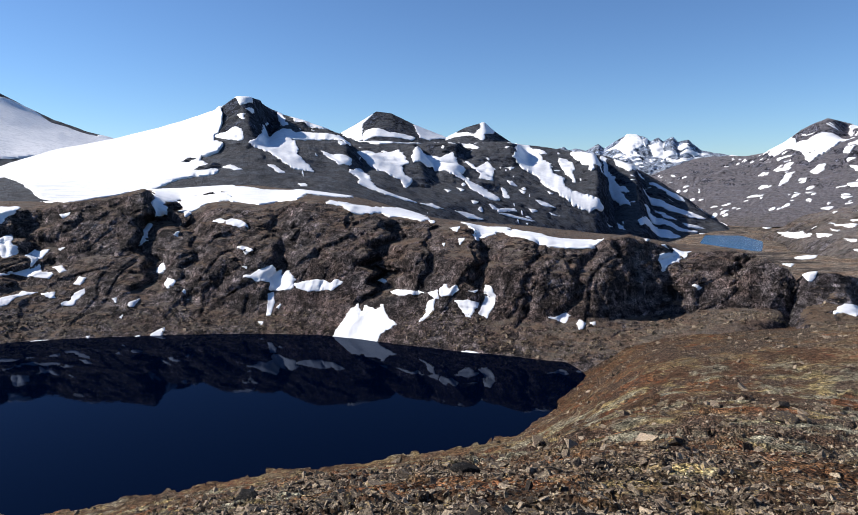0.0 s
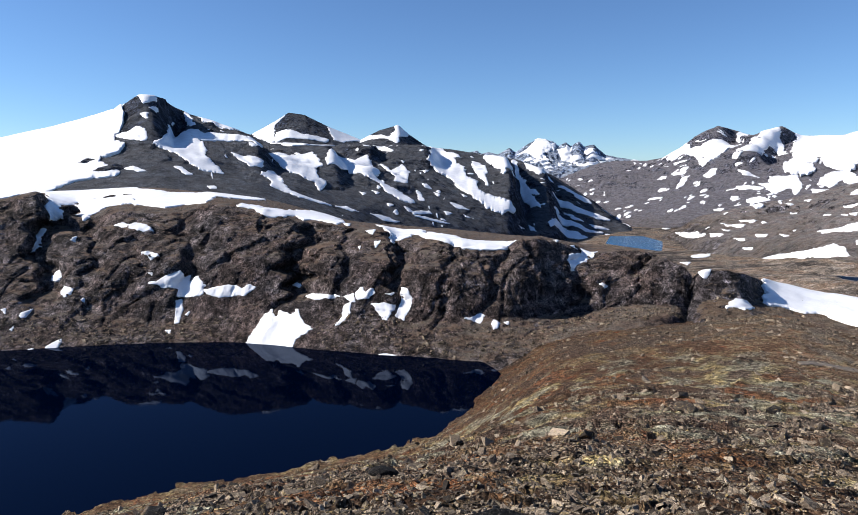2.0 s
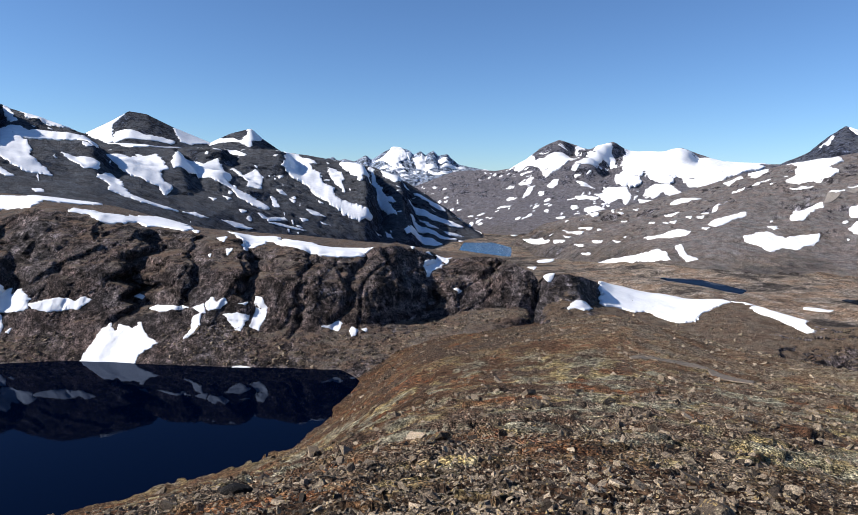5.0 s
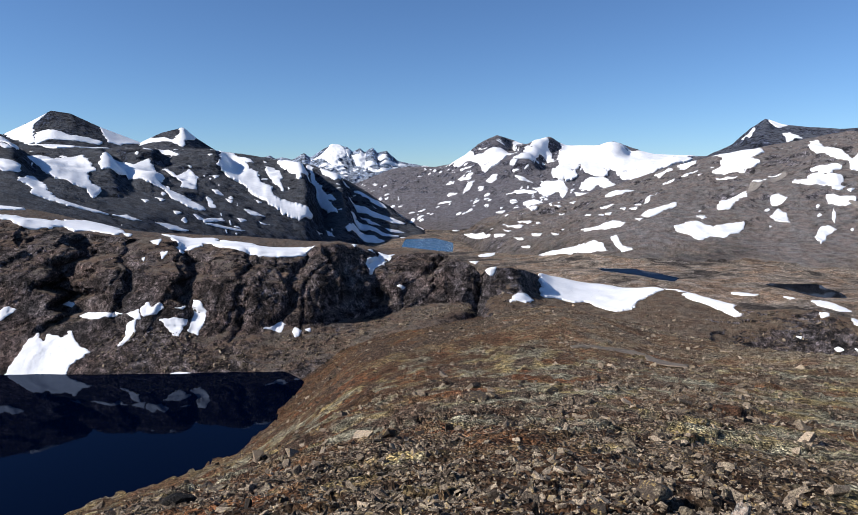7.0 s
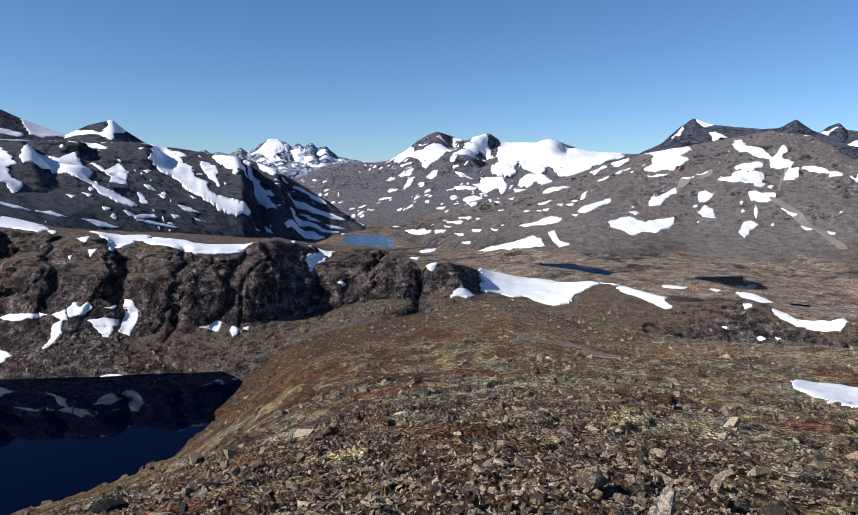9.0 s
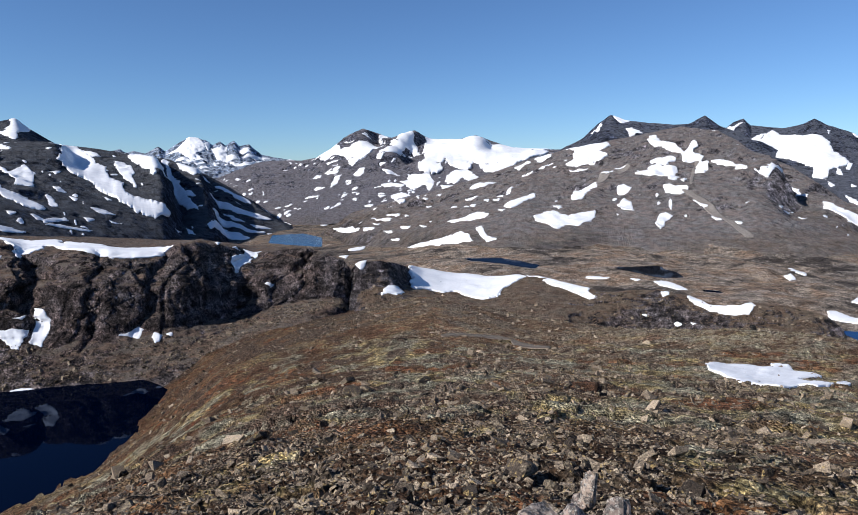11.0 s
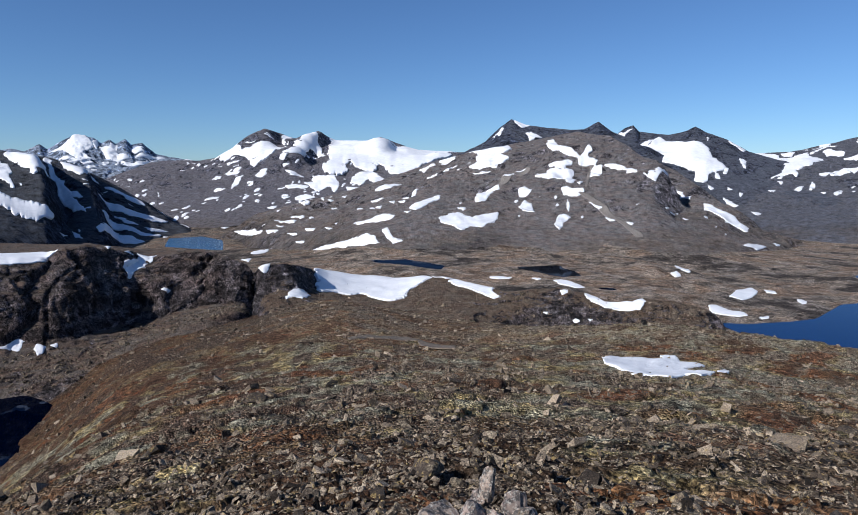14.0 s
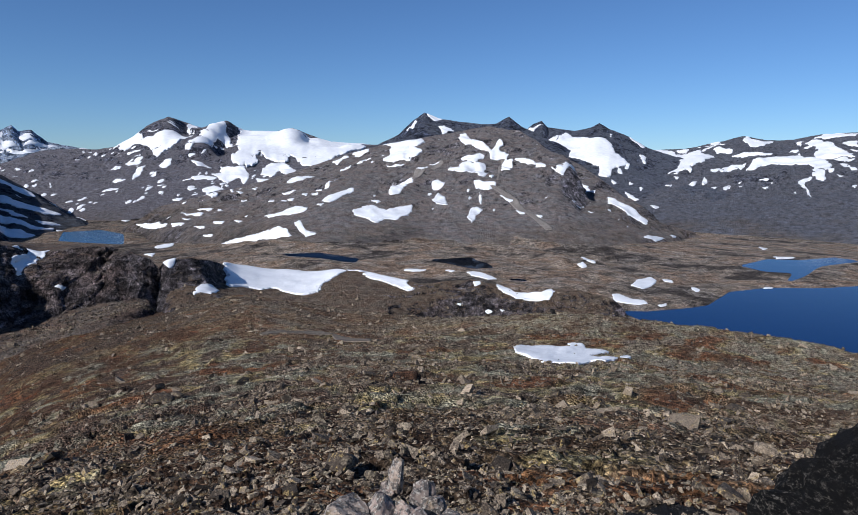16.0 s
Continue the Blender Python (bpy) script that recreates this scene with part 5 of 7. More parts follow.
snow_patch("cliff_hill", [(-8.94, 0.8141), (-8.31, 0.846), (-7.26, 0.8515), (-5.14, 0.8815), (-3.95, 0.9062), (-1.81, 1.04), (-0.85, 0.9609), (-0.33, 0.8347), (-1.09, 0.8295), (-2.29, 0.8331), (-3.48, 0.8237), (-4.19, 0.8451), (-5.15, 0.8246), (-5.86, 0.7943), (-7.04, 0.7885), (-7.85, 0.8197)])
snow_patch("cliff_hill", [(-0.02, 0.8422), (0.7, 0.8515), (0.34, 0.8257)])
snow_patch("cliff_hill", [(2.98, 0.9232), (4.41, 0.9256), (5.13, 0.8915), (6.32, 0.9264), (7.39, 0.8713), (8.68, 0.8912), (9.86, 0.8654), (10.45, 0.8178), (10.58, 0.7601), (9.64, 0.7825), (8.46, 0.8059), (7.51, 0.8307), (6.08, 0.8665), (5.14, 0.7978), (4.3, 0.7659), (4.06, 0.6833), (3.7, 0.8116), (4.06, 0.8228)])
snow_patch("cliff_hill", [(1.9, 0.7854), (2.74, 0.816), (2.5, 0.7508)])
snow_patch("cliff_hill", [(1.18, 0.6419), (1.47, 0.648), (1.35, 0.6171)])
snow_patch("cliff_hill", [(2.69, 0.6942), (3.22, 0.7042), (2.74, 0.6384)])
snow_patch("cliff_hill", [(-16.54, 0.5727), (-15.87, 0.5806), (-15.26, 0.5524), (-15.89, 0.5499)])
snow_patch("cliff_hill", [(-16.64, 0.4159), (-15.63, 0.421), (-14.6, 0.4546), (-13.67, 0.4821), (-13.58, 0.4425), (-13, 0.4382), (-13.25, 0.3963), (-12.43, 0.426), (-11.87, 0.3754), (-12.08, 0.32), (-12.83, 0.3042), (-13.97, 0.3326), (-13.6, 0.3804), (-14.63, 0.3951), (-15.53, 0.4016)])
snow_patch("cliff_hill", [(-11.88, 0.3431), (-10.94, 0.3595), (-9.3, 0.3523), (-8.88, 0.3234), (-8.11, 0.3548), (-7.69, 0.3337), (-8.61, 0.2754), (-9.79, 0.289), (-10.74, 0.2823), (-11.66, 0.3175)])
snow_patch("cliff_hill", [(-14.4, 0.1685), (-14.22, 0.2961), (-13.75, 0.3078), (-13.67, 0.2393), (-14.06, 0.1694)])
snow_patch("cliff_hill", [(-13.62, 0.2099), (-13.1, 0.2214), (-13.34, 0.1967)])
snow_patch("cliff_hill", [(-8.71, 0.047), (-7.96, 0.0923), (-7.34, 0.1479), (-6.48, 0.1786), (-6.01, 0.1444), (-5.76, 0.1687), (-4.8, 0.1552), (-4.19, 0.1733), (-3.83, 0.1426), (-3.23, 0.1308), (-2.75, 0.1124), (-3.61, 0.095), (-4.34, 0.0749), (-4.96, 0.0499), (-6.3, 0.0466), (-7.51, 0.0481)])
snow_patch("cliff_hill", [(-4.52, 0.3035), (-4.08, 0.324), (-3.6, 0.3133), (-3.92, 0.2926)])
snow_patch("cliff_hill", [(-3.39, 0.2312), (-2.83, 0.2484), (-0.89, 0.2414), (-0.36, 0.2253), (-1.38, 0.2133), (-2.84, 0.214)])
snow_patch("cliff_hill", [(0.03, 0.2288), (0.81, 0.2563), (0.93, 0.201), (0.44, 0.1996)])
snow_patch("cliff_hill", [(1.05, 0.2569), (1.54, 0.3019), (1.9, 0.2605), (2.51, 0.3047), (2.63, 0.2738), (2.02, 0.2314), (1.17, 0.2083)])
snow_patch("cliff_hill", [(-0.91, 0.1253), (-0.29, 0.1542), (-0.05, 0.1841), (0.49, 0.1943), (0.37, 0.1694), (-0.05, 0.1405), (-0.67, 0.1235)])
snow_patch("cliff_hill", [(2.39, 0.2012), (3.48, 0.2199), (4.45, 0.2138), (4.09, 0.1888), (3.73, 0.1578), (3.24, 0.1619), (2.88, 0.1802)])
snow_patch("cliff_hill", [(4.58, 0.1811), (5.06, 0.2448), (5.22, 0.365), (5.53, 0.3667), (6.02, 0.3115), (5.86, 0.2381), (5.19, 0.1697)])
snow_patch("cliff_hill", [(3.6, 0.2866), (4.25, 0.299), (4.09, 0.2823)])
snow_patch("cliff_hill", [(2.4, 0.0373), (3.01, 0.052), (3.75, 0.0535), (5.59, 0.046), (5.59, 0.038), (3.75, 0.0361)])
snow_patch("cliff_hill", [(-17.32, 0.7106), (-16.45, 0.7234), (-15.75, 0.6989), (-16.25, 0.6868), (-17.33, 0.698)])
snow_patch("cliff_hill", [(-15.11, 0.127), (-14.72, 0.1339), (-14.78, 0.1096)])
snow_patch("cliff_hill", [(7.41, 0.0475), (7.78, 0.0508), (7.71, 0.0427)])
snow_patch("cliff_hill", [(3.49, 0.8427), (4.7, 0.8901), (6.15, 0.915), (7.35, 0.8385), (7.59, 0.8948), (9.5, 0.8585), (11.63, 0.8611), (14.18, 0.8764), (14.58, 0.8489), (14.2, 0.7823), (12.35, 0.7547), (10.47, 0.7505), (9.51, 0.818), (8.55, 0.8399), (7.36, 0.8292), (5.91, 0.8576), (4.22, 0.7865)])
snow_patch("cliff_hill", [(19.81, 0.7137), (20.01, 0.745), (20.98, 0.7855), (20.86, 0.8336), (22.14, 0.8587), (21.94, 0.8147), (21.42, 0.7692), (20.9, 0.6868), (20.38, 0.6354), (20.18, 0.5942), (19.88, 0.6423)])
snow_patch("cliff_hill", [(10.64, 0.2094), (11.54, 0.2257), (12.24, 0.2505), (12.6, 0.2295), (12.15, 0.1871), (11.43, 0.1978)])
snow_patch("cliff_hill", [(13.17, 0.1806), (13.32, 0.1996), (13.87, 0.1864), (13.69, 0.161), (13.34, 0.1565)])
snow_patch("cliff_hill", [(14.29, 0.1861), (14.72, 0.1929), (14.67, 0.1759)])
snow_patch("cliff_hill", [(22.37, 0.4761), (22.68, 0.4821), (23.21, 0.4577), (22.91, 0.4269)])
snow_patch("cliff_hill", [(19.81, 0.8168), (20.09, 0.8255), (20.43, 0.8017)])
snow_patch("cliff_hill", [(18.44, 0.8381), (18.99, 0.8536), (18.67, 0.8179)])
snow_patch("rock_shoulder", [(30.27, 1.04), (30.73, 1.04), (31.29, 0.9845), (30.97, 0.867), (30.61, 0.8817)])
snow_patch("rock_shoulder", [(32.63, 0.4496), (33.21, 0.5868), (34, 0.607), (34.37, 0.5359), (33, 0.4049)])
snow_patch("ground", [(28.86, 0.8638), (29.33, 0.865), (29.71, 0.8603), (29.44, 0.8551)])
snow_patch("ground", [(29.76, 0.8849), (30.57, 0.8921), (31.21, 0.8876), (30.78, 0.8792), (29.86, 0.8784)])
snow_patch("fell_mountain", [(29.18, 0.2799), (30.28, 0.2143), (30.84, 0.1305), (29.94, 0.2016)])
snow_patch("fell_mountain", [(31.11, 0.1212), (31.99, 0.1265), (31.91, 0.0689), (31.21, 0.1078)])
snow_patch("fell_mountain", [(32.11, 0.211), (33.64, 0.2236), (33.65, 0.2067), (32.56, 0.1986)])
snow_patch("fell_mountain", [(32.05, 0.1644), (32.58, 0.1767), (32.41, 0.1635)])
snow_patch("ground", [(27.27, 0.9692), (28.03, 0.9684), (27.66, 0.9652)])
snow_patch("fell_mountain", [(32.97, 0.0364), (33.72, 0.0415), (33.73, 0.0362)])
snow_patch("mountain_ridge", [(-18.03, 0.3014), (-17.09, 0.2991), (-16.29, 0.3043), (-15.92, 0.2716), (-15.95, 0.2479), (-16.78, 0.2617)])
snow_patch("mountain_ridge", [(-15.59, 0.2352), (-14.85, 0.3054), (-14.3, 0.4823), (-13.6, 0.5031), (-11.96, 0.3037), (-11.62, 0.2699), (-11.56, 0.2281), (-10.75, 0.1707), (-10.39, 0.1389), (-11.52, 0.1447), (-12.61, 0.1684), (-13.85, 0.2072), (-14.73, 0.2263)])
snow_patch("mountain_ridge", [(-12.95, 0.9348), (-12.59, 0.998), (-12.08, 0.5452), (-12.37, 0.5047), (-12.79, 0.8633)])
snow_patch("mountain_ridge", [(-11.86, 0.9991), (-10.94, 1.04), (-9.25, 1.04), (-8.5, 0.9999), (-9.08, 0.5322), (-10.22, 0.5786), (-11.51, 0.6457)])
snow_patch("mountain_ridge", [(-12.47, 0.4522), (-12.11, 0.3899), (-11.57, 0.3481), (-11, 0.3728), (-10.24, 0.362), (-9.1, 0.3402), (-8.33, 0.3263), (-8.44, 0.315), (-9.88, 0.3277), (-11.4, 0.3151), (-12.14, 0.3227)])
snow_patch("mountain_ridge", [(-9.54, 0.2521), (-8.78, 0.2418), (-7.22, 0.2301), (-7.15, 0.2026), (-7.84, 0.1921), (-8.79, 0.2298)])
snow_patch("mountain_ridge", [(-6.71, 0.4214), (-6, 0.4172), (-4.59, 0.394), (-4.38, 0.4229), (-3.14, 0.4029), (-2.72, 0.4096), (-2.22, 0.353), (-1.71, 0.2881), (-2.66, 0.2687), (-2.37, 0.2139), (-1.75, 0.1947), (-2.19, 0.1364), (-2.59, 0.19), (-3.62, 0.1991), (-4.83, 0.2366), (-5.62, 0.2703)])
snow_patch("mountain_ridge", [(-1.39, 0.2923), (-0.73, 0.6329), (-0.21, 0.592), (0.85, 0.4928), (1.93, 0.5176), (2.34, 0.4497), (2.87, 0.2818), (1.47, 0.2811), (-0.02, 0.3225)])
snow_patch("mountain_ridge", [(-13.91, 0.139), (-13.36, 0.141), (-12.47, 0.1125), (-13.03, 0.1081)])
snow_patch("mountain_ridge", [(-17.52, 0.1274), (-16.91, 0.1343), (-15.89, 0.1105), (-16.59, 0.1067)])
snow_patch("mountain_ridge", [(-6.26, 0.2027), (-5.67, 0.1858), (-5.09, 0.119), (-4.08, 0.0979), (-2.64, 0.0898), (-1.49, 0.0798), (-2.22, 0.0776), (-3.88, 0.0841), (-5.31, 0.1033), (-6.2, 0.1115), (-6.58, 0.152), (-7.03, 0.1584)])
snow_patch("mountain_ridge", [(-11.4, 0.0753), (-10.83, 0.0783), (-10.55, 0.0665), (-11.12, 0.0616)])
snow_patch("mountain_ridge", [(-5.97, 1.04), (-4.14, 0.9998), (-1.86, 1.04), (1.74, 1.04), (5.2, 1.04), (3.24, 1.04), (-1.03, 0.9993), (-4.15, 0.5667)])
snow_patch("mountain_ridge", [(-15.98, 0.4321), (-15.45, 0.9987), (-15.35, 0.4292), (-15.72, 0.3827)])
snow_patch("mountain_ridge", [(-15.89, 0.3442), (-15.62, 0.3424), (-15.68, 0.3188)])
snow_patch("mountain_ridge", [(-15.68, 0.367), (-15.29, 0.4002), (-15.44, 0.371)])
snow_patch("mountain_ridge", [(-18.32, 1.04), (-17.12, 1.04), (-17.13, 0.5049), (-17.82, 0.9999)])
snow_patch("mountain_ridge", [(-8.14, 0.3096), (-7.37, 0.705), (-7.57, 0.28)])
snow_patch("mountain_ridge", [(2.7, 0.9223), (3.56, 0.8605), (4.54, 0.5672), (3.67, 0.7253)])
snow_patch("mountain_ridge", [(-14.08, 0.6346), (-13.86, 0.6927), (-13.91, 0.6506)])
snow_patch("mountain_ridge", [(-0.96, 0.0807), (0.11, 0.0896), (1.29, 0.0736), (0.53, 0.0718)])
snow_patch("mountain_ridge", [(2.26, 0.0767), (3.79, 0.071), (4.78, 0.0515), (3.57, 0.0565)])
snow_patch("mountain_ridge", [(7.69, 0.9965), (8.35, 0.9985), (9.12, 0.7984), (9.45, 0.638), (10.33, 0.4564), (10.56, 0.3508), (11.44, 0.2894), (11.67, 0.2235), (13.01, 0.1688), (14.79, 0.1204), (15.02, 0.1153), (14.13, 0.1004), (12.56, 0.1387), (11.44, 0.1918), (10.55, 0.2589), (9.89, 0.3087), (9.22, 0.3548), (8.23, 0.3738), (7.51, 0.436)])
snow_patch("mountain_ridge", [(11.22, 0.5598), (11.89, 0.5541), (12.44, 0.4572), (12.55, 0.3498), (12.22, 0.3451), (12.67, 0.2666), (12, 0.3253), (11.44, 0.3915)])
snow_patch("mountain_ridge", [(12.33, 0.6346), (13.32, 1.04), (14.21, 0.6371), (14.54, 0.6677), (14.77, 0.5257), (14.1, 0.3023), (13.33, 0.4031), (12.66, 0.5513)])
snow_patch("mountain_ridge", [(14.65, 0.9983), (15.2, 0.8664), (15.32, 0.6606), (15.88, 0.5089), (16.11, 0.4166), (16.34, 0.318), (17.01, 0.2236), (17.35, 0.1737), (16.68, 0.2347), (15.89, 0.3388), (15.49, 0.4487), (14.99, 0.6529)])
snow_patch("mountain_ridge", [(16.22, 0.3904), (16.88, 0.3374), (17.11, 0.2963), (16.44, 0.3264)])
snow_patch("mountain_ridge", [(15.86, 0.7283), (16.41, 0.9958), (17.74, 0.8921), (17.08, 0.5068), (16.2, 0.6357)])
snow_patch("mountain_ridge", [(18.21, 0.5069), (18.98, 0.4714), (20.09, 0.4025), (21.62, 0.3655), (22.56, 0.3198), (21.85, 0.2944), (20.32, 0.3227), (19.21, 0.3998), (18.43, 0.4547)])
snow_patch("mountain_ridge", [(17.91, 0.1008), (19.25, 0.1997), (20.57, 0.099), (21.85, 0.0526), (20.58, 0.0642), (19.25, 0.1262), (18.14, 0.0787)])
snow_patch("mountain_ridge", [(18.45, 0.2703), (19.01, 0.3005), (20.12, 0.2083), (22.31, 0.1318), (21.22, 0.1464), (19.68, 0.2173), (18.79, 0.2435)])
snow_patch("mountain_ridge", [(19.22, 0.3341), (19.88, 0.2955), (20.88, 0.2456), (20.33, 0.2299)])
snow_patch("mountain_ridge", [(17.86, 0.8801), (18.96, 0.6852), (20.51, 0.5771), (21.28, 0.5221), (20.29, 0.5412), (18.75, 0.6434)])
snow_patch("mountain_ridge", [(21.21, 0.2246), (22.3, 0.2138), (23.17, 0.1886), (21.87, 0.1806)])
snow_patch("mountain_ridge", [(22.75, 0.1177), (23.93, 0.0936), (23.4, 0.0727)])
snow_patch("mountain_ridge", [(23.36, 0.9972), (24.43, 1.04), (25.82, 1.04), (24.65, 0.3352)])
snow_patch("mountain_ridge", [(0.71, 0.382), (1.79, 0.4554), (2.31, 0.3002), (2.74, 0.2667), (3.49, 0.2261), (4.79, 0.1972), (5.56, 0.1675), (5.99, 0.1388), (5, 0.1556), (3.91, 0.1951), (3.05, 0.2447), (1.98, 0.2681), (0.7, 0.3199)])
snow_patch("mountain_ridge", [(3.3, 0.4601), (4.16, 0.3783), (5.04, 0.4271), (5.37, 0.3893), (5.58, 0.3155), (5.35, 0.2525), (4.59, 0.2677), (3.73, 0.3852)])
snow_patch("mountain_ridge", [(9.44, 0.1616), (10.33, 0.1516), (11, 0.1287), (9.88, 0.1403)])
snow_patch("mountain_ridge", [(5.76, 0.0773), (7.2, 0.0793), (9.43, 0.063), (8.09, 0.0615)])
snow_patch("mountain_ridge", [(2.24, 0.0762), (3.22, 0.0766), (4.75, 0.0556), (3.43, 0.0555)])
snow_patch("mountain_ridge", [(5.21, 0.1072), (5.98, 0.0913), (7.43, 0.1147), (7.6, 0.0986), (6.09, 0.0824)])
snow_patch("mountain_ridge", [(6.78, 0.2685), (7.23, 0.2646), (7.66, 0.2332), (7.11, 0.2375)])
snow_patch("mountain_ridge", [(7.88, 0.214), (8.44, 0.1998), (8.22, 0.1882)])
snow_patch("mountain_ridge", [(6.34, 0.2188), (6.77, 0.2045), (7.17, 0.1757), (6.66, 0.1658)])
snow_patch("mountain_ridge", [(10.55, 0.1122), (11.45, 0.0958), (10.77, 0.1022)])
snow_patch("mountain_ridge", [(8.65, 0.1247), (9.55, 0.1124), (9.1, 0.1049)])
snow_patch("mountain_ridge", [(10.11, 0.2129), (10.78, 0.1931), (10.44, 0.1934)])
snow_patch("mountain_ridge", [(15.36, 0.0967), (15.88, 0.1017), (15.59, 0.0902)])
snow_patch("mountain_ridge", [(16.25, 0.1255), (16.93, 0.0702), (16.48, 0.0882)])
snow_patch("mountain_ridge", [(9.01, 0.811), (9.67, 0.7409), (10.34, 0.6458), (9.67, 0.6518)])
snow_patch("mountain_ridge", [(6.58, 0.3833), (7.35, 0.3794), (7.12, 0.3457)])
snow_patch("mountain_ridge", [(1.2, 0.1701), (1.84, 0.1635), (1.62, 0.1564)])
snow_patch("mountain_ridge", [(2.39, 0.1929), (3.08, 0.1761), (2.71, 0.1618)])
snow_patch("mountain_ridge", [(3.57, 0.1215), (4.23, 0.1118), (3.89, 0.109)])
snow_patch("pyramid_peak", [(-7.62, 1.04), (-5.7, 0.9806), (-4.5, 1.04), (-4.3, 1.04), (-5.71, 0.8438), (-5.92, 0.4129), (-7.15, 0.6832)])
snow_patch("pyramid_peak", [(-5.53, 0.5755), (-4.11, 0.4978), (-3.3, 0.4588), (-2.06, 0.5123), (-1.23, 0.5134), (-1.44, 0.4152), (-5.56, 0.3781)])
snow_patch("pyramid_peak", [(-1.2, 0.9576), (-0.15, 1.04), (1.63, 0.927), (0.03, 0.578), (-0.81, 0.5671)])
snow_patch("pyramid_peak", [(-4.05, 1.04), (-3.54, 1.04), (-2.94, 1.04), (-3.45, 1.04)])
snow_patch("small_peak", [(1.73, 1.04), (2.91, 0.7982), (3.99, 0.6146), (4.54, 0.7435), (4.98, 1.04), (5.41, 1.04), (5.4, 0.7893), (4.86, 0.5442), (4.74, 0.4356), (1.72, 0.7782)])
snow_patch("far_mountain", [(15.2, 0.8096), (16.07, 0.7625), (16.93, 1.04), (17.48, 1.04), (18.03, 0.9085), (17.93, 0.6862), (17.39, 0.5944), (18.05, 0.4919), (16.96, 0.508)])
snow_patch("far_mountain", [(18.58, 0.7916), (19.12, 0.8193), (19.79, 0.6255), (20.55, 0.556), (19.8, 0.4915), (18.93, 0.5387)])
snow_patch("far_mountain", [(19.33, 0.9075), (19.81, 0.9281), (19.78, 0.6874), (19.34, 0.7719)])
snow_patch("far_mountain", [(20.75, 0.8023), (21.28, 0.9166), (21.83, 0.7531), (21.08, 0.6736)])
snow_patch("far_mountain", [(18.03, 0.8572), (18.51, 1.04), (18.26, 0.683)])
snow_patch("far_mountain", [(20.01, 0.4965), (21.09, 0.454), (22.59, 0.6863), (21.74, 0.4323), (20.45, 0.4172)])
snow_patch("far_mountain", [(22.82, 0.4761), (23.86, 0.7244), (25.32, 1.04), (24.7, 0.7923), (23.45, 0.4951)])
snow_patch("far_mountain", [(24.27, 0.9823), (25.53, 1.04), (26.36, 1.04), (25.53, 1.04)])
snow_patch("far_mountain", [(21.08, 0.5893), (22.37, 0.824), (23.22, 0.8914), (22.16, 0.6552)])
snow_patch("far_mountain", [(16.08, 0.5528), (18.06, 0.4472), (17.4, 0.4013), (15.86, 0.5287)])
snow_patch("snowy_fell", [(27.81, 1.04), (28.89, 0.9969), (29.43, 0.5861), (29.53, 0.4412), (30.4, 0.4312), (31.49, 0.475), (32.58, 0.4396), (32.02, 0.3128), (31.02, 0.2944), (30.47, 0.2588), (30.16, 0.3648), (29.09, 0.4275), (28.21, 0.4015), (27.79, 0.4763)])
snow_patch("snowy_fell", [(32.5, 0.8479), (33.05, 1.04), (33.59, 1.04), (33.14, 0.5177), (32.71, 0.637)])
snow_patch("snowy_fell", [(32.67, 0.26), (33.57, 0.3248), (34.37, 0.5367), (35.04, 1), (35.37, 0.6752), (35.03, 0.5802), (35.57, 0.5556), (36.34, 0.382), (35.45, 0.4703), (34.57, 0.4484), (33.79, 0.3127), (33, 0.2459)])
snow_patch("snowy_fell", [(36.59, 1.04), (37.7, 1.04), (39.27, 1.04), (40.16, 0.5166), (41.96, 0.8708), (43.31, 0.6273), (44.65, 0.997), (47.55, 1.04), (47.11, 0.4008), (45.55, 0.297), (44.21, 0.2487), (42.86, 0.2014), (41.96, 0.2373), (41.05, 0.2865), (40.15, 0.3157), (40.38, 0.2555), (39.25, 0.2614), (38.36, 0.2981), (37.45, 0.2482), (37.67, 0.2287), (36.77, 0.222), (36.22, 0.2625), (36.79, 0.3391), (36.91, 0.5401)])
snow_patch("snowy_fell", [(38.79, 0.2132), (40.15, 0.2393), (41.05, 0.1804), (41.5, 0.1447), (40.6, 0.1191), (39.92, 0.1897), (39.24, 0.1318), (38.56, 0.1516)])
snow_patch("snowy_fell", [(34.98, 0.2208), (36.2, 0.1882), (36.99, 0.1926), (37.43, 0.1205), (36.97, 0.0965), (36.53, 0.1367), (36.08, 0.1179), (35.29, 0.1136), (34.52, 0.162), (35.3, 0.1736)])
snow_patch("snowy_fell", [(32.98, 0.2217), (33.64, 0.2132), (34.3, 0.2002), (33.31, 0.1923)])
snow_patch("snowy_fell", [(30.45, 0.2115), (31, 0.2255), (31.55, 0.2309), (31.32, 0.2126), (30.77, 0.2021)])
snow_patch("snowy_fell", [(28.07, 0.2549), (29.26, 0.2517), (29.04, 0.2456), (28.17, 0.2422)])
snow_patch("snowy_fell", [(28.47, 0.1876), (29.03, 0.2164), (29.47, 0.2205), (29.13, 0.1954), (28.46, 0.1516)])
snow_patch("snowy_fell", [(29.66, 0.1661), (30.22, 0.1841), (30.1, 0.1683)])
snow_patch("snowy_fell", [(32.84, 0.1384), (34.29, 0.1435), (34.06, 0.1277), (33.06, 0.125)])
snow_patch("snowy_fell", [(37.99, 0.1192), (39.24, 0.1198), (39.12, 0.0899), (38.22, 0.095)])
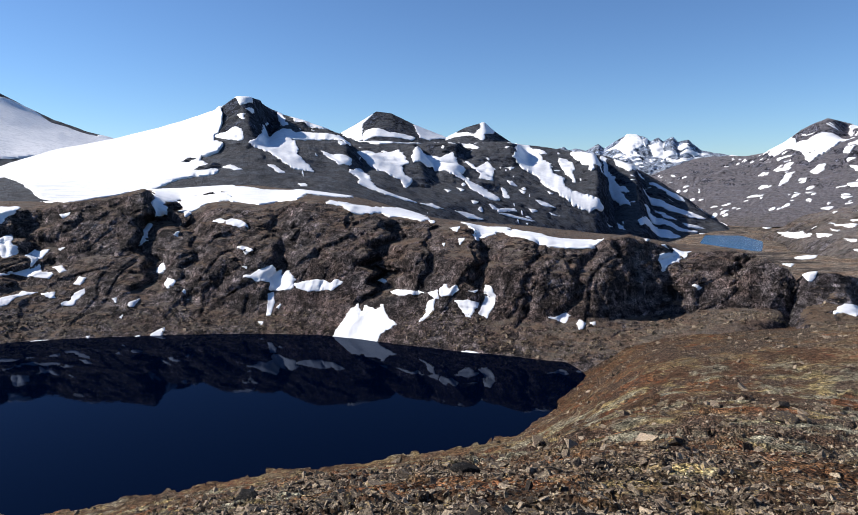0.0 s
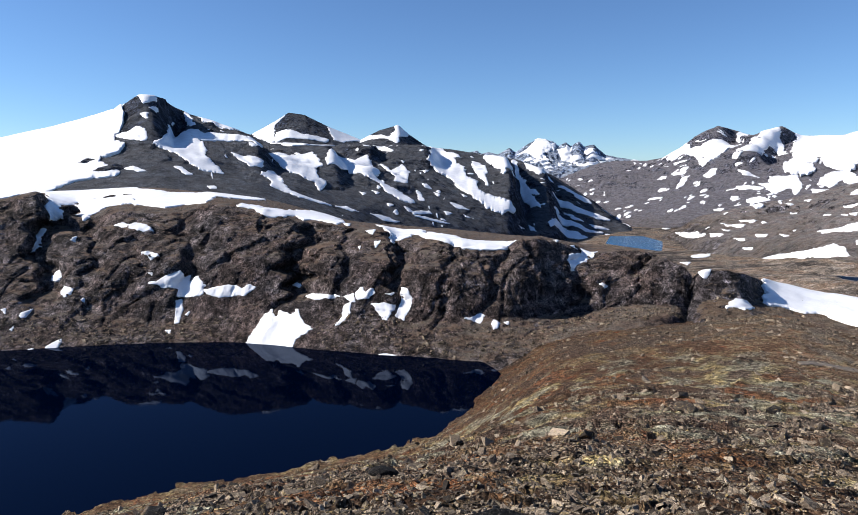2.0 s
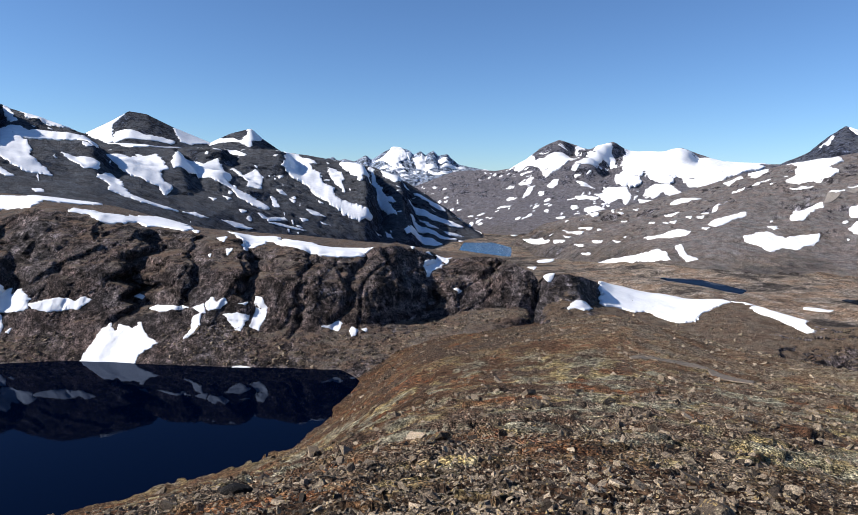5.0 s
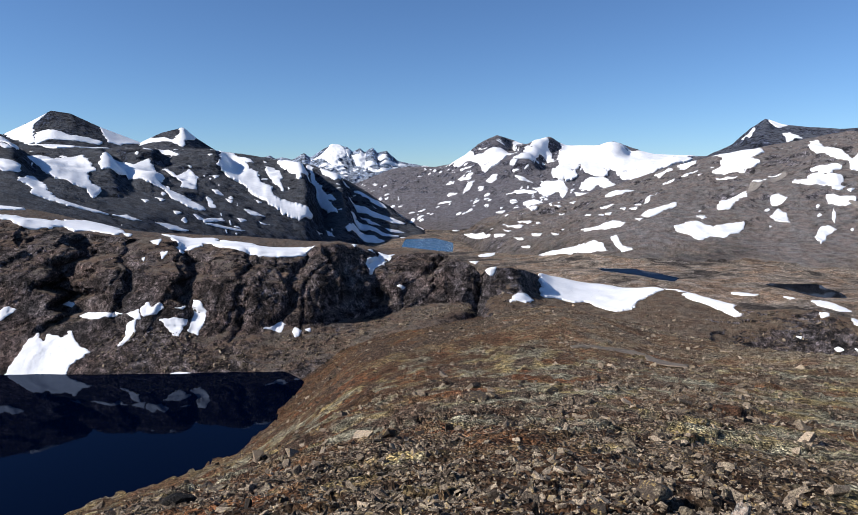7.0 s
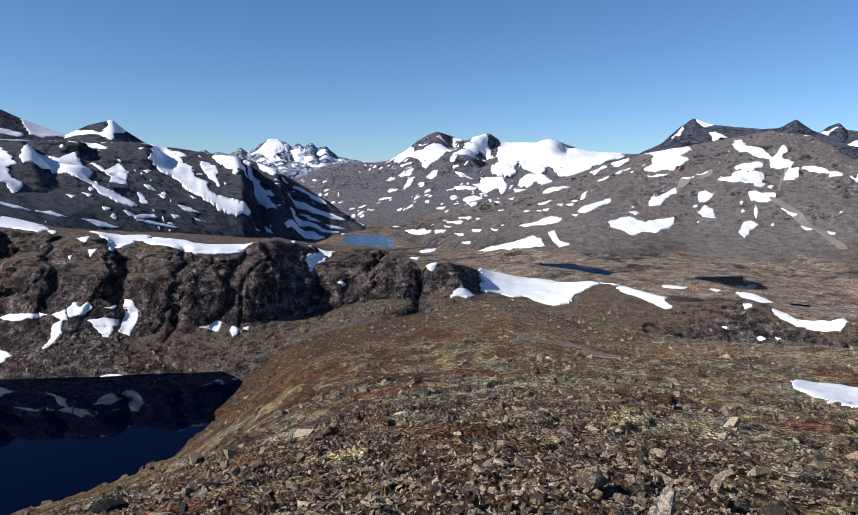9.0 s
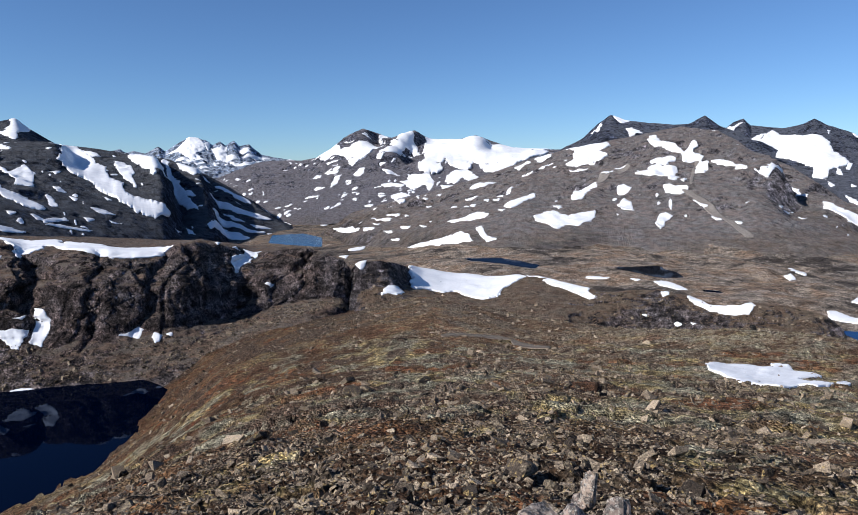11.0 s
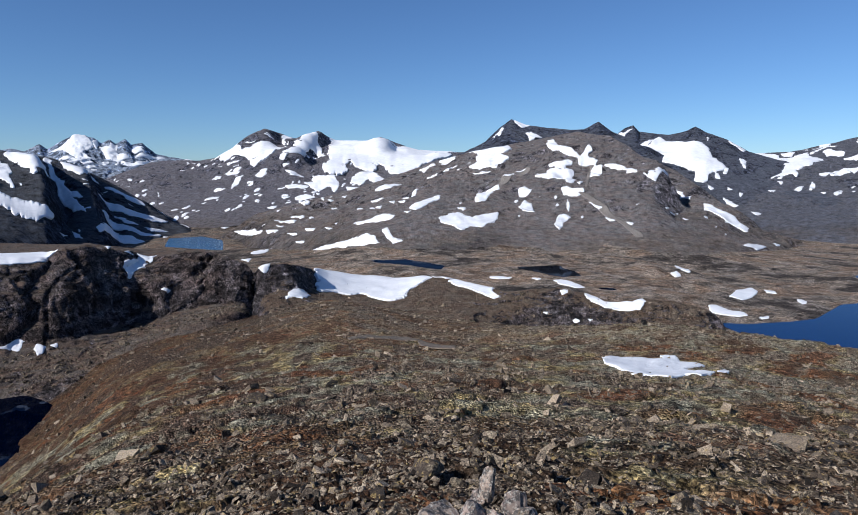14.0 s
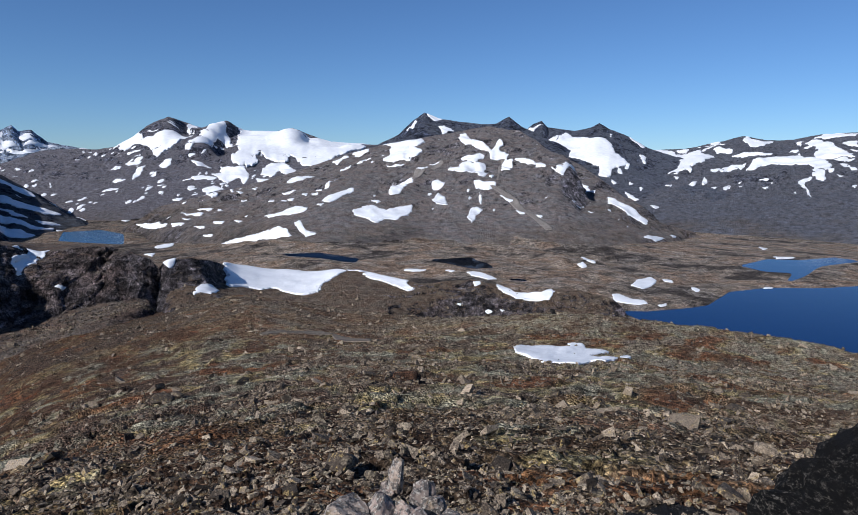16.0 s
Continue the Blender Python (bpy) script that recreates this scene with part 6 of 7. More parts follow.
snow_patch("fell_mountain", [(40.48, 0.4311), (41.95, 0.5687), (42.75, 0.5683), (41.95, 0.4436)])
snow_patch("snowy_fell", [(33.71, 0.0771), (34.5, 0.091), (35.28, 0.0723), (34.49, 0.0621), (33.71, 0.0658)])
snow_patch("fell_mountain", [(33.03, 1.04), (34.93, 0.3907), (34.48, 0.3604), (33.25, 0.996)])
snow_patch("snowy_fell", [(32.38, 0.0858), (33.16, 0.083), (32.6, 0.071)])
snow_patch("snowy_fell", [(31.25, 0.0375), (32.03, 0.0434), (31.8, 0.0341)])
snow_patch("fell_mountain", [(32.11, 0.2146), (33.67, 0.2239), (33.45, 0.201), (32.33, 0.1928)])
snow_patch("fell_mountain", [(33.23, 0.2647), (34.58, 0.272), (34.01, 0.2428)])
snow_patch("fell_mountain", [(29.22, 0.281), (30.87, 0.1401), (30.75, 0.1115), (29.44, 0.249)])
snow_patch("fell_mountain", [(31.2, 0.1288), (32.09, 0.1299), (31.86, 0.0689)])
snow_patch("fell_mountain", [(34.45, 0.0694), (35.35, 0.0795), (35.12, 0.0636), (34.56, 0.0595)])
snow_patch("fell_mountain", [(32.98, 0.0387), (33.76, 0.0416), (33.42, 0.0349)])
snow_patch("fell_mountain", [(33.41, 0.0251), (34.43, 0.0291), (34.08, 0.0253)])
snow_patch("ground", [(29.83, 0.8874), (31.16, 0.8917), (31.04, 0.8817), (30.15, 0.8775)])
snow_patch("ground", [(28.93, 0.8635), (29.7, 0.8652), (29.47, 0.8543)])
snow_patch("fell_mountain", [(44.55, 0.6959), (45.56, 0.8485), (45.89, 0.7426), (44.89, 0.6431)])
snow_patch("fell_mountain", [(46.22, 1.04), (47.56, 1.04), (47.67, 0.7231), (46.45, 0.6925)])
snow_patch("fell_mountain", [(45.11, 0.5437), (46.12, 0.5494), (46.01, 0.5349), (45.23, 0.4409)])
snow_patch("fell_mountain", [(46.57, 0.5448), (47.35, 0.5686), (47.01, 0.544)])
snow_patch("fell_mountain", [(48.77, 1.04), (49.98, 1.04), (51.28, 1.04), (52.27, 0.6469), (51.84, 0.62), (50.86, 0.6471), (52.18, 0.5207), (51.75, 0.4667), (50.88, 0.4903), (51.11, 0.458), (49.68, 0.4668), (48.9, 0.4972), (49.67, 0.5772), (49.66, 0.654)])
snow_patch("fell_mountain", [(49.02, 0.4495), (50.01, 0.4432), (50.67, 0.4357), (49.8, 0.4272)])
snow_patch("fell_mountain", [(49.5, 0.1655), (50.26, 0.272), (51.46, 0.2727), (51.53, 0.2521), (50.49, 0.1806), (50.17, 0.1634), (49.61, 0.1589)])
snow_patch("fell_mountain", [(43.66, 0.1174), (44.67, 0.156), (46.36, 0.1884), (46.25, 0.1683), (45.13, 0.1277), (44.11, 0.1061)])
snow_patch("fell_mountain", [(43.09, 0.1902), (43.99, 0.2529), (44.67, 0.3362), (44.33, 0.2442), (43.54, 0.1836)])
snow_patch("fell_mountain", [(42.52, 0.1792), (43.31, 0.1805), (43.09, 0.1729)])
snow_patch("fell_mountain", [(46.49, 0.0882), (47.84, 0.1102), (49.19, 0.1057), (50.08, 0.1246), (51.29, 0.134), (51.36, 0.1246), (50.75, 0.101), (49.76, 0.0816), (48.75, 0.0802), (48.08, 0.0653), (47.51, 0.0804), (46.72, 0.0814)])
snow_patch("fell_mountain", [(38.76, 0.0978), (40.13, 0.102), (41.27, 0.1154), (42.13, 0.1008), (41.95, 0.0872), (40.13, 0.0844), (38.98, 0.0831)])
snow_patch("fell_mountain", [(34.58, 0.0127), (34.98, 0.0179), (36.46, 0.0251), (38.06, 0.0284), (39.89, 0.0381), (40.53, 0.0323), (40.73, 0.0252), (39.43, 0.0238), (38.06, 0.0231), (36.91, 0.0167), (35.76, 0.0138)])
snow_patch("fell_mountain", [(41.22, 0.044), (41.54, 0.0498), (41.72, 0.0372), (42.18, 0.0286), (42.82, 0.0265), (42.06, 0.0247), (41.49, 0.0303)])
snow_patch("fell_mountain", [(47.72, 0.1296), (48.46, 0.1343), (48.28, 0.1243)])
snow_patch("fell_mountain", [(43.09, 0.1085), (43.77, 0.1039), (43.43, 0.0985)])
snow_patch("fell_mountain", [(40.7, 0.1618), (41.22, 0.1671), (41.04, 0.1484)])
snow_patch("fell_mountain", [(36.73, 0.36), (37.23, 0.368), (36.95, 0.3098)])
snow_patch("fell_mountain", [(36.14, 0.0903), (36.75, 0.0888), (36.48, 0.077)])
snow_patch("fell_mountain", [(36.94, 0.1089), (37.35, 0.1166), (37.16, 0.1056)])
snow_patch("fell_mountain", [(40.14, 0.2852), (41.39, 0.2812), (41.04, 0.2719), (40.36, 0.2743)])
snow_patch("fell_mountain", [(37.65, 0.4869), (38.1, 0.4969), (37.98, 0.4323)])
snow_patch("fell_mountain", [(35.95, 0.4554), (36.34, 1.04), (36.18, 0.3927)])
snow_patch("fell_mountain", [(36.4, 0.4171), (36.96, 0.4174), (36.74, 0.3937)])
snow_patch("fell_mountain", [(41.95, 0.1788), (42.52, 0.2519), (42.29, 0.1671)])
snow_patch("sharp_peak", [(52.54, 1.04), (53.94, 0.9828), (53.2, 0.7722), (52.76, 0.8709)])
snow_patch("sharp_peak", [(53.53, 0.5212), (54.06, 0.5809), (54.92, 0.4283), (53.97, 0.3644)])
snow_patch("sharp_peak", [(51.38, 0.5854), (51.69, 0.8711), (51.86, 0.716), (51.6, 0.4921)])
snow_patch("sharp_peak", [(51.01, 0.6387), (51.27, 0.6925), (51.19, 0.5493)])
snow_patch("fell_mountain", [(53.14, 0.2136), (53.73, 0.2183), (54.33, 0.2111), (53.74, 0.1934), (53.24, 0.194)])
snow_patch("fell_mountain", [(53.15, 0.1597), (53.64, 0.1866), (54.25, 0.1739), (54.41, 0.136), (53.45, 0.1371)])
snow_patch("fell_mountain", [(51.74, 0.3494), (52.73, 0.3908), (52.23, 0.285)])
snow_patch("fell_mountain", [(52.83, 0.4034), (53.72, 0.4051), (53.32, 0.397)])
snow_patch("fell_mountain", [(55.66, 0.7992), (55.96, 0.8138), (56.26, 0.4931), (57.05, 0.4599), (57.54, 0.4302), (58.24, 0.3623), (58.73, 0.3805), (59, 0.4124), (59.11, 0.3998), (58.83, 0.3728), (59.62, 0.344), (59.43, 0.3376), (58.35, 0.3389), (58.25, 0.3502), (57.45, 0.3871), (56.86, 0.431), (56.27, 0.4608), (55.67, 0.5011)])
snow_patch("fell_mountain", [(55.69, 0.3722), (56.48, 0.3623), (57.56, 0.3485), (57.67, 0.3348), (57.08, 0.3238), (56.88, 0.2947), (55.89, 0.3576)])
snow_patch("fell_mountain", [(54.81, 0.2806), (55.7, 0.2824), (56.09, 0.3331), (56.49, 0.291), (57.48, 0.2936), (57.68, 0.2791), (57.49, 0.2703), (57.79, 0.2195), (57.1, 0.2159), (56.5, 0.2634), (55.71, 0.2551)])
snow_patch("fell_mountain", [(56.81, 0.2087), (57.31, 0.2101), (57.7, 0.2028), (58.59, 0.1999), (58.6, 0.1936), (58.11, 0.1835), (57.02, 0.1961)])
snow_patch("fell_mountain", [(59.15, 0.3211), (59.53, 0.3342), (60.18, 0.3281), (60.03, 0.319), (59.85, 0.2667), (59.26, 0.2726)])
snow_patch("fell_mountain", [(57.32, 0.185), (57.53, 0.1616), (57.44, 0.144), (57.24, 0.1542)])
snow_patch("fell_mountain", [(56.27, 0.1025), (56.65, 0.1332), (57.15, 0.138), (57.55, 0.1312), (56.96, 0.1084), (56.68, 0.0787)])
snow_patch("fell_mountain", [(60.41, 0.3294), (61.19, 0.3259), (62.36, 0.3017), (62.94, 0.2676), (62.36, 0.277), (61.39, 0.3121)])
snow_patch("fell_mountain", [(63.23, 0.2653), (63.91, 0.2558), (64.69, 0.3454), (64.11, 0.2508)])
snow_patch("fell_mountain", [(58.91, 0.1712), (59.51, 0.1647), (60.5, 0.1543), (60.21, 0.1527), (59.52, 0.1575)])
snow_patch("fell_mountain", [(60.52, 0.1337), (61.32, 0.1134), (60.93, 0.1117)])
snow_patch("fell_mountain", [(64.96, 0.1979), (65.34, 0.2189), (65.16, 0.1892)])
snow_patch("fell_mountain", [(65.26, 0.185), (66.03, 0.2214), (65.65, 0.192)])
snow_patch("fell_mountain", [(66.52, 0.2), (67.27, 0.1974), (66.9, 0.1928)])
snow_patch("fell_mountain", [(65.95, 0.6501), (66.62, 0.6216), (67.3, 0.367), (66.83, 0.3875)])
snow_patch("fell_mountain", [(68.15, 0.2987), (68.53, 0.292), (69.01, 0.2786), (69.86, 0.2539), (70.24, 0.2449), (71.08, 0.2317), (71.28, 0.213), (70.44, 0.2295), (69.69, 0.2331), (68.93, 0.2488), (68.36, 0.2761)])
snow_patch("fell_mountain", [(57.99, 0.2203), (58.48, 0.2273), (58.29, 0.2136)])
snow_patch("fell_mountain", [(53.05, 0.1299), (53.32, 0.1288), (53.16, 0.126)])
snow_patch("fell_mountain", [(62.3, 0.1051), (62.88, 0.1026), (62.6, 0.098)])
snow_patch("fell_mountain", [(47.96, 0.132), (48.6, 0.1292), (48.26, 0.1217)])
snow_patch("jagged_peak", [(64.04, 0.4503), (63.46, 0.471), (64.1, 0.6213), (64.56, 0.8269), (64.76, 0.6876), (66.46, 0.5723), (67.38, 0.5543), (68.37, 0.4575), (68.18, 0.3281), (68.55, 0.3227), (69.31, 0.272), (68.68, 0.2259), (68.23, 0.2159), (68.07, 0.1705), (67.7, 0.1711), (67.66, 0.2224), (66.53, 0.2689), (65.39, 0.3176), (64.45, 0.3361), (64.05, 0.3897)])
snow_patch("jagged_peak", [(62, 0.5888), (62.68, 0.5436), (63.44, 0.6038), (64.1, 0.701), (63.46, 0.5167), (63.27, 0.4524), (62.69, 0.5064)])
snow_patch("jagged_peak", [(61.31, 0.937), (61.88, 0.7744), (62.45, 0.8574), (62.64, 0.865), (61.89, 0.6655)])
snow_patch("jagged_peak", [(68.87, 0.2257), (69.15, 0.2233), (69.35, 0.1748), (68.98, 0.1821)])
snow_patch("jagged_peak", [(69.49, 0.2659), (69.82, 0.2735), (69.79, 0.2218), (69.52, 0.2202)])
snow_patch("jagged_peak", [(69.85, 0.9685), (70.96, 0.9173), (70.87, 0.7904), (69.95, 0.8685)])
snow_patch("jagged_peak", [(68.1, 0.7879), (68.29, 0.7563), (68.16, 0.6084)])
snow_patch("jagged_peak", [(70.54, 0.4601), (71, 0.4916), (71.03, 0.2974), (70.75, 0.321)])
snow_patch("jagged_peak", [(68.21, 0.1584), (68.87, 0.1024), (68.69, 0.0921)])
snow_patch("jagged_peak", [(69.53, 0.0493), (70.46, 0.0201), (71.21, 0), (70.76, 0), (69.92, 0.0192)])
snow_patch("fell_mountain", [(71.43, 0.042), (72.23, 0.059), (72.94, 0.0411), (72.25, 0.0337)])
snow_patch("fell_mountain", [(73.28, 0.1125), (73.8, 0.1132), (73.55, 0.0536)])
snow_patch("long_fell", [(71.74, 0.1365), (72.45, 0.1212), (72.1, 0.1102)])
snow_patch("jagged_peak", [(69.85, 0.1226), (70.31, 0.0972), (69.91, 0.0898)])
snow_patch("jagged_peak", [(70.77, 0.0773), (71.1, 0.0673), (70.88, 0.0507)])
snow_patch("long_fell", [(70.65, 0.7483), (70.97, 1.04), (71.59, 1.04), (72.91, 0.6873), (74.29, 0.5735), (74.97, 0.4691), (75.62, 0.5554), (76.38, 0.5042), (75.49, 0.3814), (74.83, 0.3608), (74.16, 0.3623), (74.85, 0.3085), (73.85, 0.2937), (73.69, 0.2815), (72.83, 0.2976), (72.1, 0.4398), (71.03, 0.522)])
snow_patch("long_fell", [(72.03, 0.9641), (73.43, 0.649), (74.45, 0.5995), (75.27, 0.6449), (75.7, 0.565), (75.13, 0.4775), (73.78, 0.553)])
snow_patch("long_fell", [(73.58, 0.7498), (74.51, 0.7365), (74.36, 0.6304), (73.76, 0.6931)])
snow_patch("long_fell", [(76.42, 0.6221), (76.73, 0.6452), (77.64, 0.5618), (77.66, 0.5419), (76.68, 0.5696)])
snow_patch("long_fell", [(75.9, 1.04), (76.71, 0.9669), (76.56, 0.6773)])
snow_patch("long_fell", [(77.75, 0.5174), (78.53, 0.5347), (80.56, 0.5442), (79.96, 0.5251), (78.55, 0.5142)])
snow_patch("long_fell", [(78.47, 0.7508), (78.69, 1.04), (78.94, 0.8057), (80.65, 0.9273), (79.9, 0.6703), (78.98, 0.6306)])
snow_patch("long_fell", [(77.01, 0.3564), (77.8, 0.3975), (78.75, 0.4155), (78.14, 0.352), (77.18, 0.3371)])
snow_patch("long_fell", [(78.77, 0.3796), (79.22, 0.4158), (79.98, 0.4584), (81.04, 0.4836), (82.24, 0.5121), (82.7, 0.4466), (83.57, 0.453), (84.17, 0.3913), (84.64, 0.2702), (83.76, 0.3337), (83.94, 0.2603), (83.9, 0.2459), (83.66, 0.2604), (83.54, 0.3483), (82.87, 0.399), (81.53, 0.4254), (80.17, 0.4125), (79.41, 0.3576)])
snow_patch("long_fell", [(76.19, 0.331), (76.67, 0.3539), (76.77, 0.3258), (76.37, 0.3137)])
snow_patch("long_fell", [(82.46, 0.2556), (82.81, 0.2619), (83.39, 0.2564), (83.19, 0.244), (82.83, 0.2415), (83.16, 0.2079), (83.36, 0.1665), (83.1, 0.2043), (82.77, 0.2299)])
snow_patch("long_fell", [(82.97, 0.6905), (83.32, 0.7284), (84.33, 0.6364), (85.21, 0.5545), (85.95, 0.4529), (85.11, 0.4551), (84.14, 0.4502), (83.49, 0.4636), (83.59, 0.5642)])
snow_patch("long_fell", [(83.37, 0.8546), (84, 0.9798), (85.89, 0.9431), (85.9, 0.8396), (84.02, 0.7544)])
snow_patch("long_fell", [(85.04, 0.6542), (85.93, 0.6855), (85.97, 0.6087), (85.32, 0.6041)])
snow_patch("long_fell", [(84.71, 0.4404), (85.26, 0.4496), (85.82, 0.4313), (85.29, 0.3992)])
snow_patch("long_fell", [(85.24, 0.3413), (85.59, 0.3737), (86.1, 0.3047), (86.11, 0.2725)])
snow_patch("long_fell", [(74.59, 0.2341), (74.83, 0.244), (75.25, 0.2542), (74.86, 0.2265)])
snow_patch("long_fell", [(75.59, 0.2493), (75.81, 0.2716), (76, 0.2613), (75.77, 0.2454)])
snow_patch("long_fell", [(79.7, 0.2622), (80.39, 0.2661), (80.33, 0.2628)])
snow_patch("long_fell", [(79.98, 0.2513), (80.44, 0.2526), (80.22, 0.2457)])
snow_patch("long_fell", [(78.13, 0.2608), (78.53, 0.2587), (78.38, 0.2561)])
snow_patch("long_fell", [(81.69, 0.5692), (82.27, 0.5734), (82.22, 0.5387)])
snow_patch("long_fell", [(82.16, 0.7134), (82.52, 0.7444), (82.47, 0.6406)])
snow_patch("long_fell", [(72.79, 0.2301), (73.39, 0.224), (73.23, 0.2097)])
snow_patch("long_fell", [(73.49, 0.2793), (73.91, 0.2665), (73.71, 0.2589)])
snow_patch("long_fell", [(70.82, 0.2888), (71.26, 0.2923), (71.09, 0.2797)])
snow_patch("long_fell", [(80.41, 0.261), (80.8, 0.2614), (80.65, 0.2589)])
snow_patch("long_fell", [(76.36, 0.2327), (76.69, 0.2332), (76.54, 0.2265)])
snow_patch("long_fell", [(77.5, 0.2483), (77.77, 0.2552), (77.68, 0.2308)])
snow_patch("long_fell", [(82.14, 0.2062), (82.36, 0.2076), (82.3, 0.2018)])
snow_patch("long_fell", [(84.79, 0.2649), (85.3, 0.2602), (85.09, 0.2599)])
snow_patch("long_fell", [(85.91, 0.2155), (86.17, 0.2156), (86.14, 0.2001)])
snow_patch("rock_shoulder", [(35.21, 1.04), (36.27, 0.9945), (38.26, 1.04), (39.53, 0.9724), (40.83, 1.04), (41.96, 1.04), (43.09, 1.04), (43.85, 1.04), (44.42, 1.04), (45.37, 0.944), (44.41, 0.8412), (43.45, 0.75), (42.87, 0.6833), (42.49, 0.6097), (41.54, 0.5989), (40.42, 0.6237), (39.12, 0.6843), (38.2, 0.6422), (37.11, 0.6557), (35.5, 0.6371), (35.25, 0.7143), (35.89, 0.8002)])
snow_patch("rock_shoulder", [(32.66, 0.4177), (33.21, 0.5751), (34.08, 0.5863), (34.59, 0.5295), (33.88, 0.4094)])
snow_patch("rock_shoulder", [(47.1, 0.931), (48.27, 1.04), (49.63, 1.04), (50.99, 1.04), (50.8, 0.9378), (51.38, 0.8538), (51.09, 0.747), (50.21, 0.7931), (49.04, 0.8375), (47.88, 0.8591)])
snow_patch("rock_shoulder", [(45.57, 1.04), (46.53, 1.04), (47.59, 1.04), (46.72, 0.9572)])
snow_patch("ground", [(56.15, 0.7863), (56.83, 0.7879), (58, 0.7795), (58.87, 0.7704), (58.2, 0.7671), (57.03, 0.7759)])
snow_patch("rock_shoulder", [(56.85, 0.9471), (57.43, 0.9839), (57.53, 0.9113), (57.05, 0.8364)])
snow_patch("rock_shoulder", [(59.08, 1.0243), (59.96, 0.9509), (60.54, 0.887), (61.5, 0.9177), (63.03, 0.813), (63.77, 1.0072), (64.01, 0.9108), (63.42, 0.6047), (62.48, 0.5615), (61.33, 0.5594), (60.36, 0.7654), (59.67, 0.8098)])
snow_patch("rock_shoulder", [(57.97, 0.2345), (58.25, 0.2824), (58.57, 0.2132), (58.26, 0.1641)])
snow_patch("ground", [(69.06, 0.7623), (69.5, 0.7654), (70.81, 0.7616), (70.83, 0.7558), (69.9, 0.7551), (69.16, 0.7579)])
snow_patch("ground", [(50.5, 0.796), (51.57, 0.7975), (52.74, 0.7948), (51.57, 0.7928)])
snow_patch("ground", [(54.3, 0.792), (55.27, 0.7894), (54.89, 0.7875)])
snow_patch("ground", [(65.93, 0.8107), (66.39, 0.8133), (66.77, 0.8097), (66.32, 0.8078)])
snow_patch("ground", [(66.28, 0.8373), (66.83, 0.8328), (67.49, 0.8143), (66.84, 0.8141)])
snow_patch("rock_shoulder", [(59.32, 0.2366), (59.71, 0.2135), (59.52, 0.1551)])
snow_patch("rock_shoulder", [(55.22, 0.4354), (55.8, 0.4373), (55.71, 0.3893)])
snow_patch("ground", [(70.53, 0.7895), (71.06, 0.8007), (72.04, 0.8082), (72.5, 0.804), (72.08, 0.794), (71.37, 0.7844)])
snow_patch("ground", [(69.03, 0.7623), (69.55, 0.7632), (70.49, 0.7609), (71.42, 0.7629), (71.98, 0.7584), (71.25, 0.7546), (70.14, 0.7546), (69.16, 0.7554)])
snow_patch("ground", [(72.95, 0.8067), (73.66, 0.8066), (73.85, 0.8039), (73.23, 0.8036)])
snow_patch("ground", [(75.18, 0.7977), (75.62, 0.7973), (76.06, 0.7916), (75.64, 0.7891)])
snow_patch("ground", [(72.74, 0.7571), (73.41, 0.7614), (73.46, 0.7581), (72.98, 0.7551)])
snow_patch("ground", [(80.5, 0.8045), (81.21, 0.8061), (81.3, 0.8046), (80.59, 0.8033)])
snow_patch("ground", [(81.2, 0.8673), (82.28, 0.8607), (82.74, 0.8551), (81.36, 0.8518)])
snow_patch("ground", [(80.04, 0.8948), (80.68, 0.8888), (80.37, 0.8836)])
snow_patch("ground", [(60.57, 0.4788), (61.37, 0.4831), (63.57, 0.4839), (65.93, 0.4824), (66.5, 0.494), (65.92, 0.4944), (66.33, 0.479), (67.49, 0.4812), (68.26, 0.4808), (67.5, 0.4694), (67.03, 0.4653), (68.29, 0.4581), (69.71, 0.4559), (68.87, 0.4494), (67.15, 0.4484), (65.99, 0.4307), (64.41, 0.4413), (63.42, 0.4393), (62.41, 0.4552), (60.98, 0.4577)])
snow_patch("ground", [(69.9, 0.4677), (70.55, 0.4784), (70.83, 0.4634), (70.47, 0.4562)])


def snow_specks(sheet, count, band_a, band_v, size, seed, tilt=0.0):
    """Many small old snow streaks over a slope, too small to pick apart: one joined object."""
    rng = np.random.default_rng(seed)
    verts, quads, n = [], [], 0
    az, P, front = SHEETS[sheet]
    rows = front or P.shape[1] - 1
    for _ in range(count):
        a0, v0 = rng.uniform(*band_a), rng.uniform(*band_v)
        if vnoise(np.array([[a0 * 0.35, v0 * 6, seed]]), 5)[0] < -0.15:
            continue
        w, h = size[0] * rng.lognormal(0, 0.5), size[1] * rng.lognormal(0, 0.4)
        t = tilt + rng.normal(0, 0.25)
        ring = []
        for k in range(8):
            q = k * math.pi / 4
            x, y = w * math.cos(q) * rng.uniform(0.7, 1.2), h * math.sin(q) * rng.uniform(0.7, 1.2)
            ring.append((a0 + x, float(np.clip(v0 + y + t * x * h / w, 0.005, 0.995))))
        for v_, q_ in drape(sheet, ring, 1.0, 1.0, (8, 6)) or []:
            verts.append(v_)
            quads.append(q_ + n)
            n += len(v_)
    ob = new("snow_specks", raw_mesh("snow_specks", np.concatenate(verts), np.concatenate(quads)))
    ob.data.materials.append(SNOW)
    tagged(ob, "many small white streaks of old snow on the slope", "snow", "", "stuff")


snow_specks("snowy_fell", 420, (19, 46), (0.03, 0.6), (0.17, 0.005), 3, 0.5)
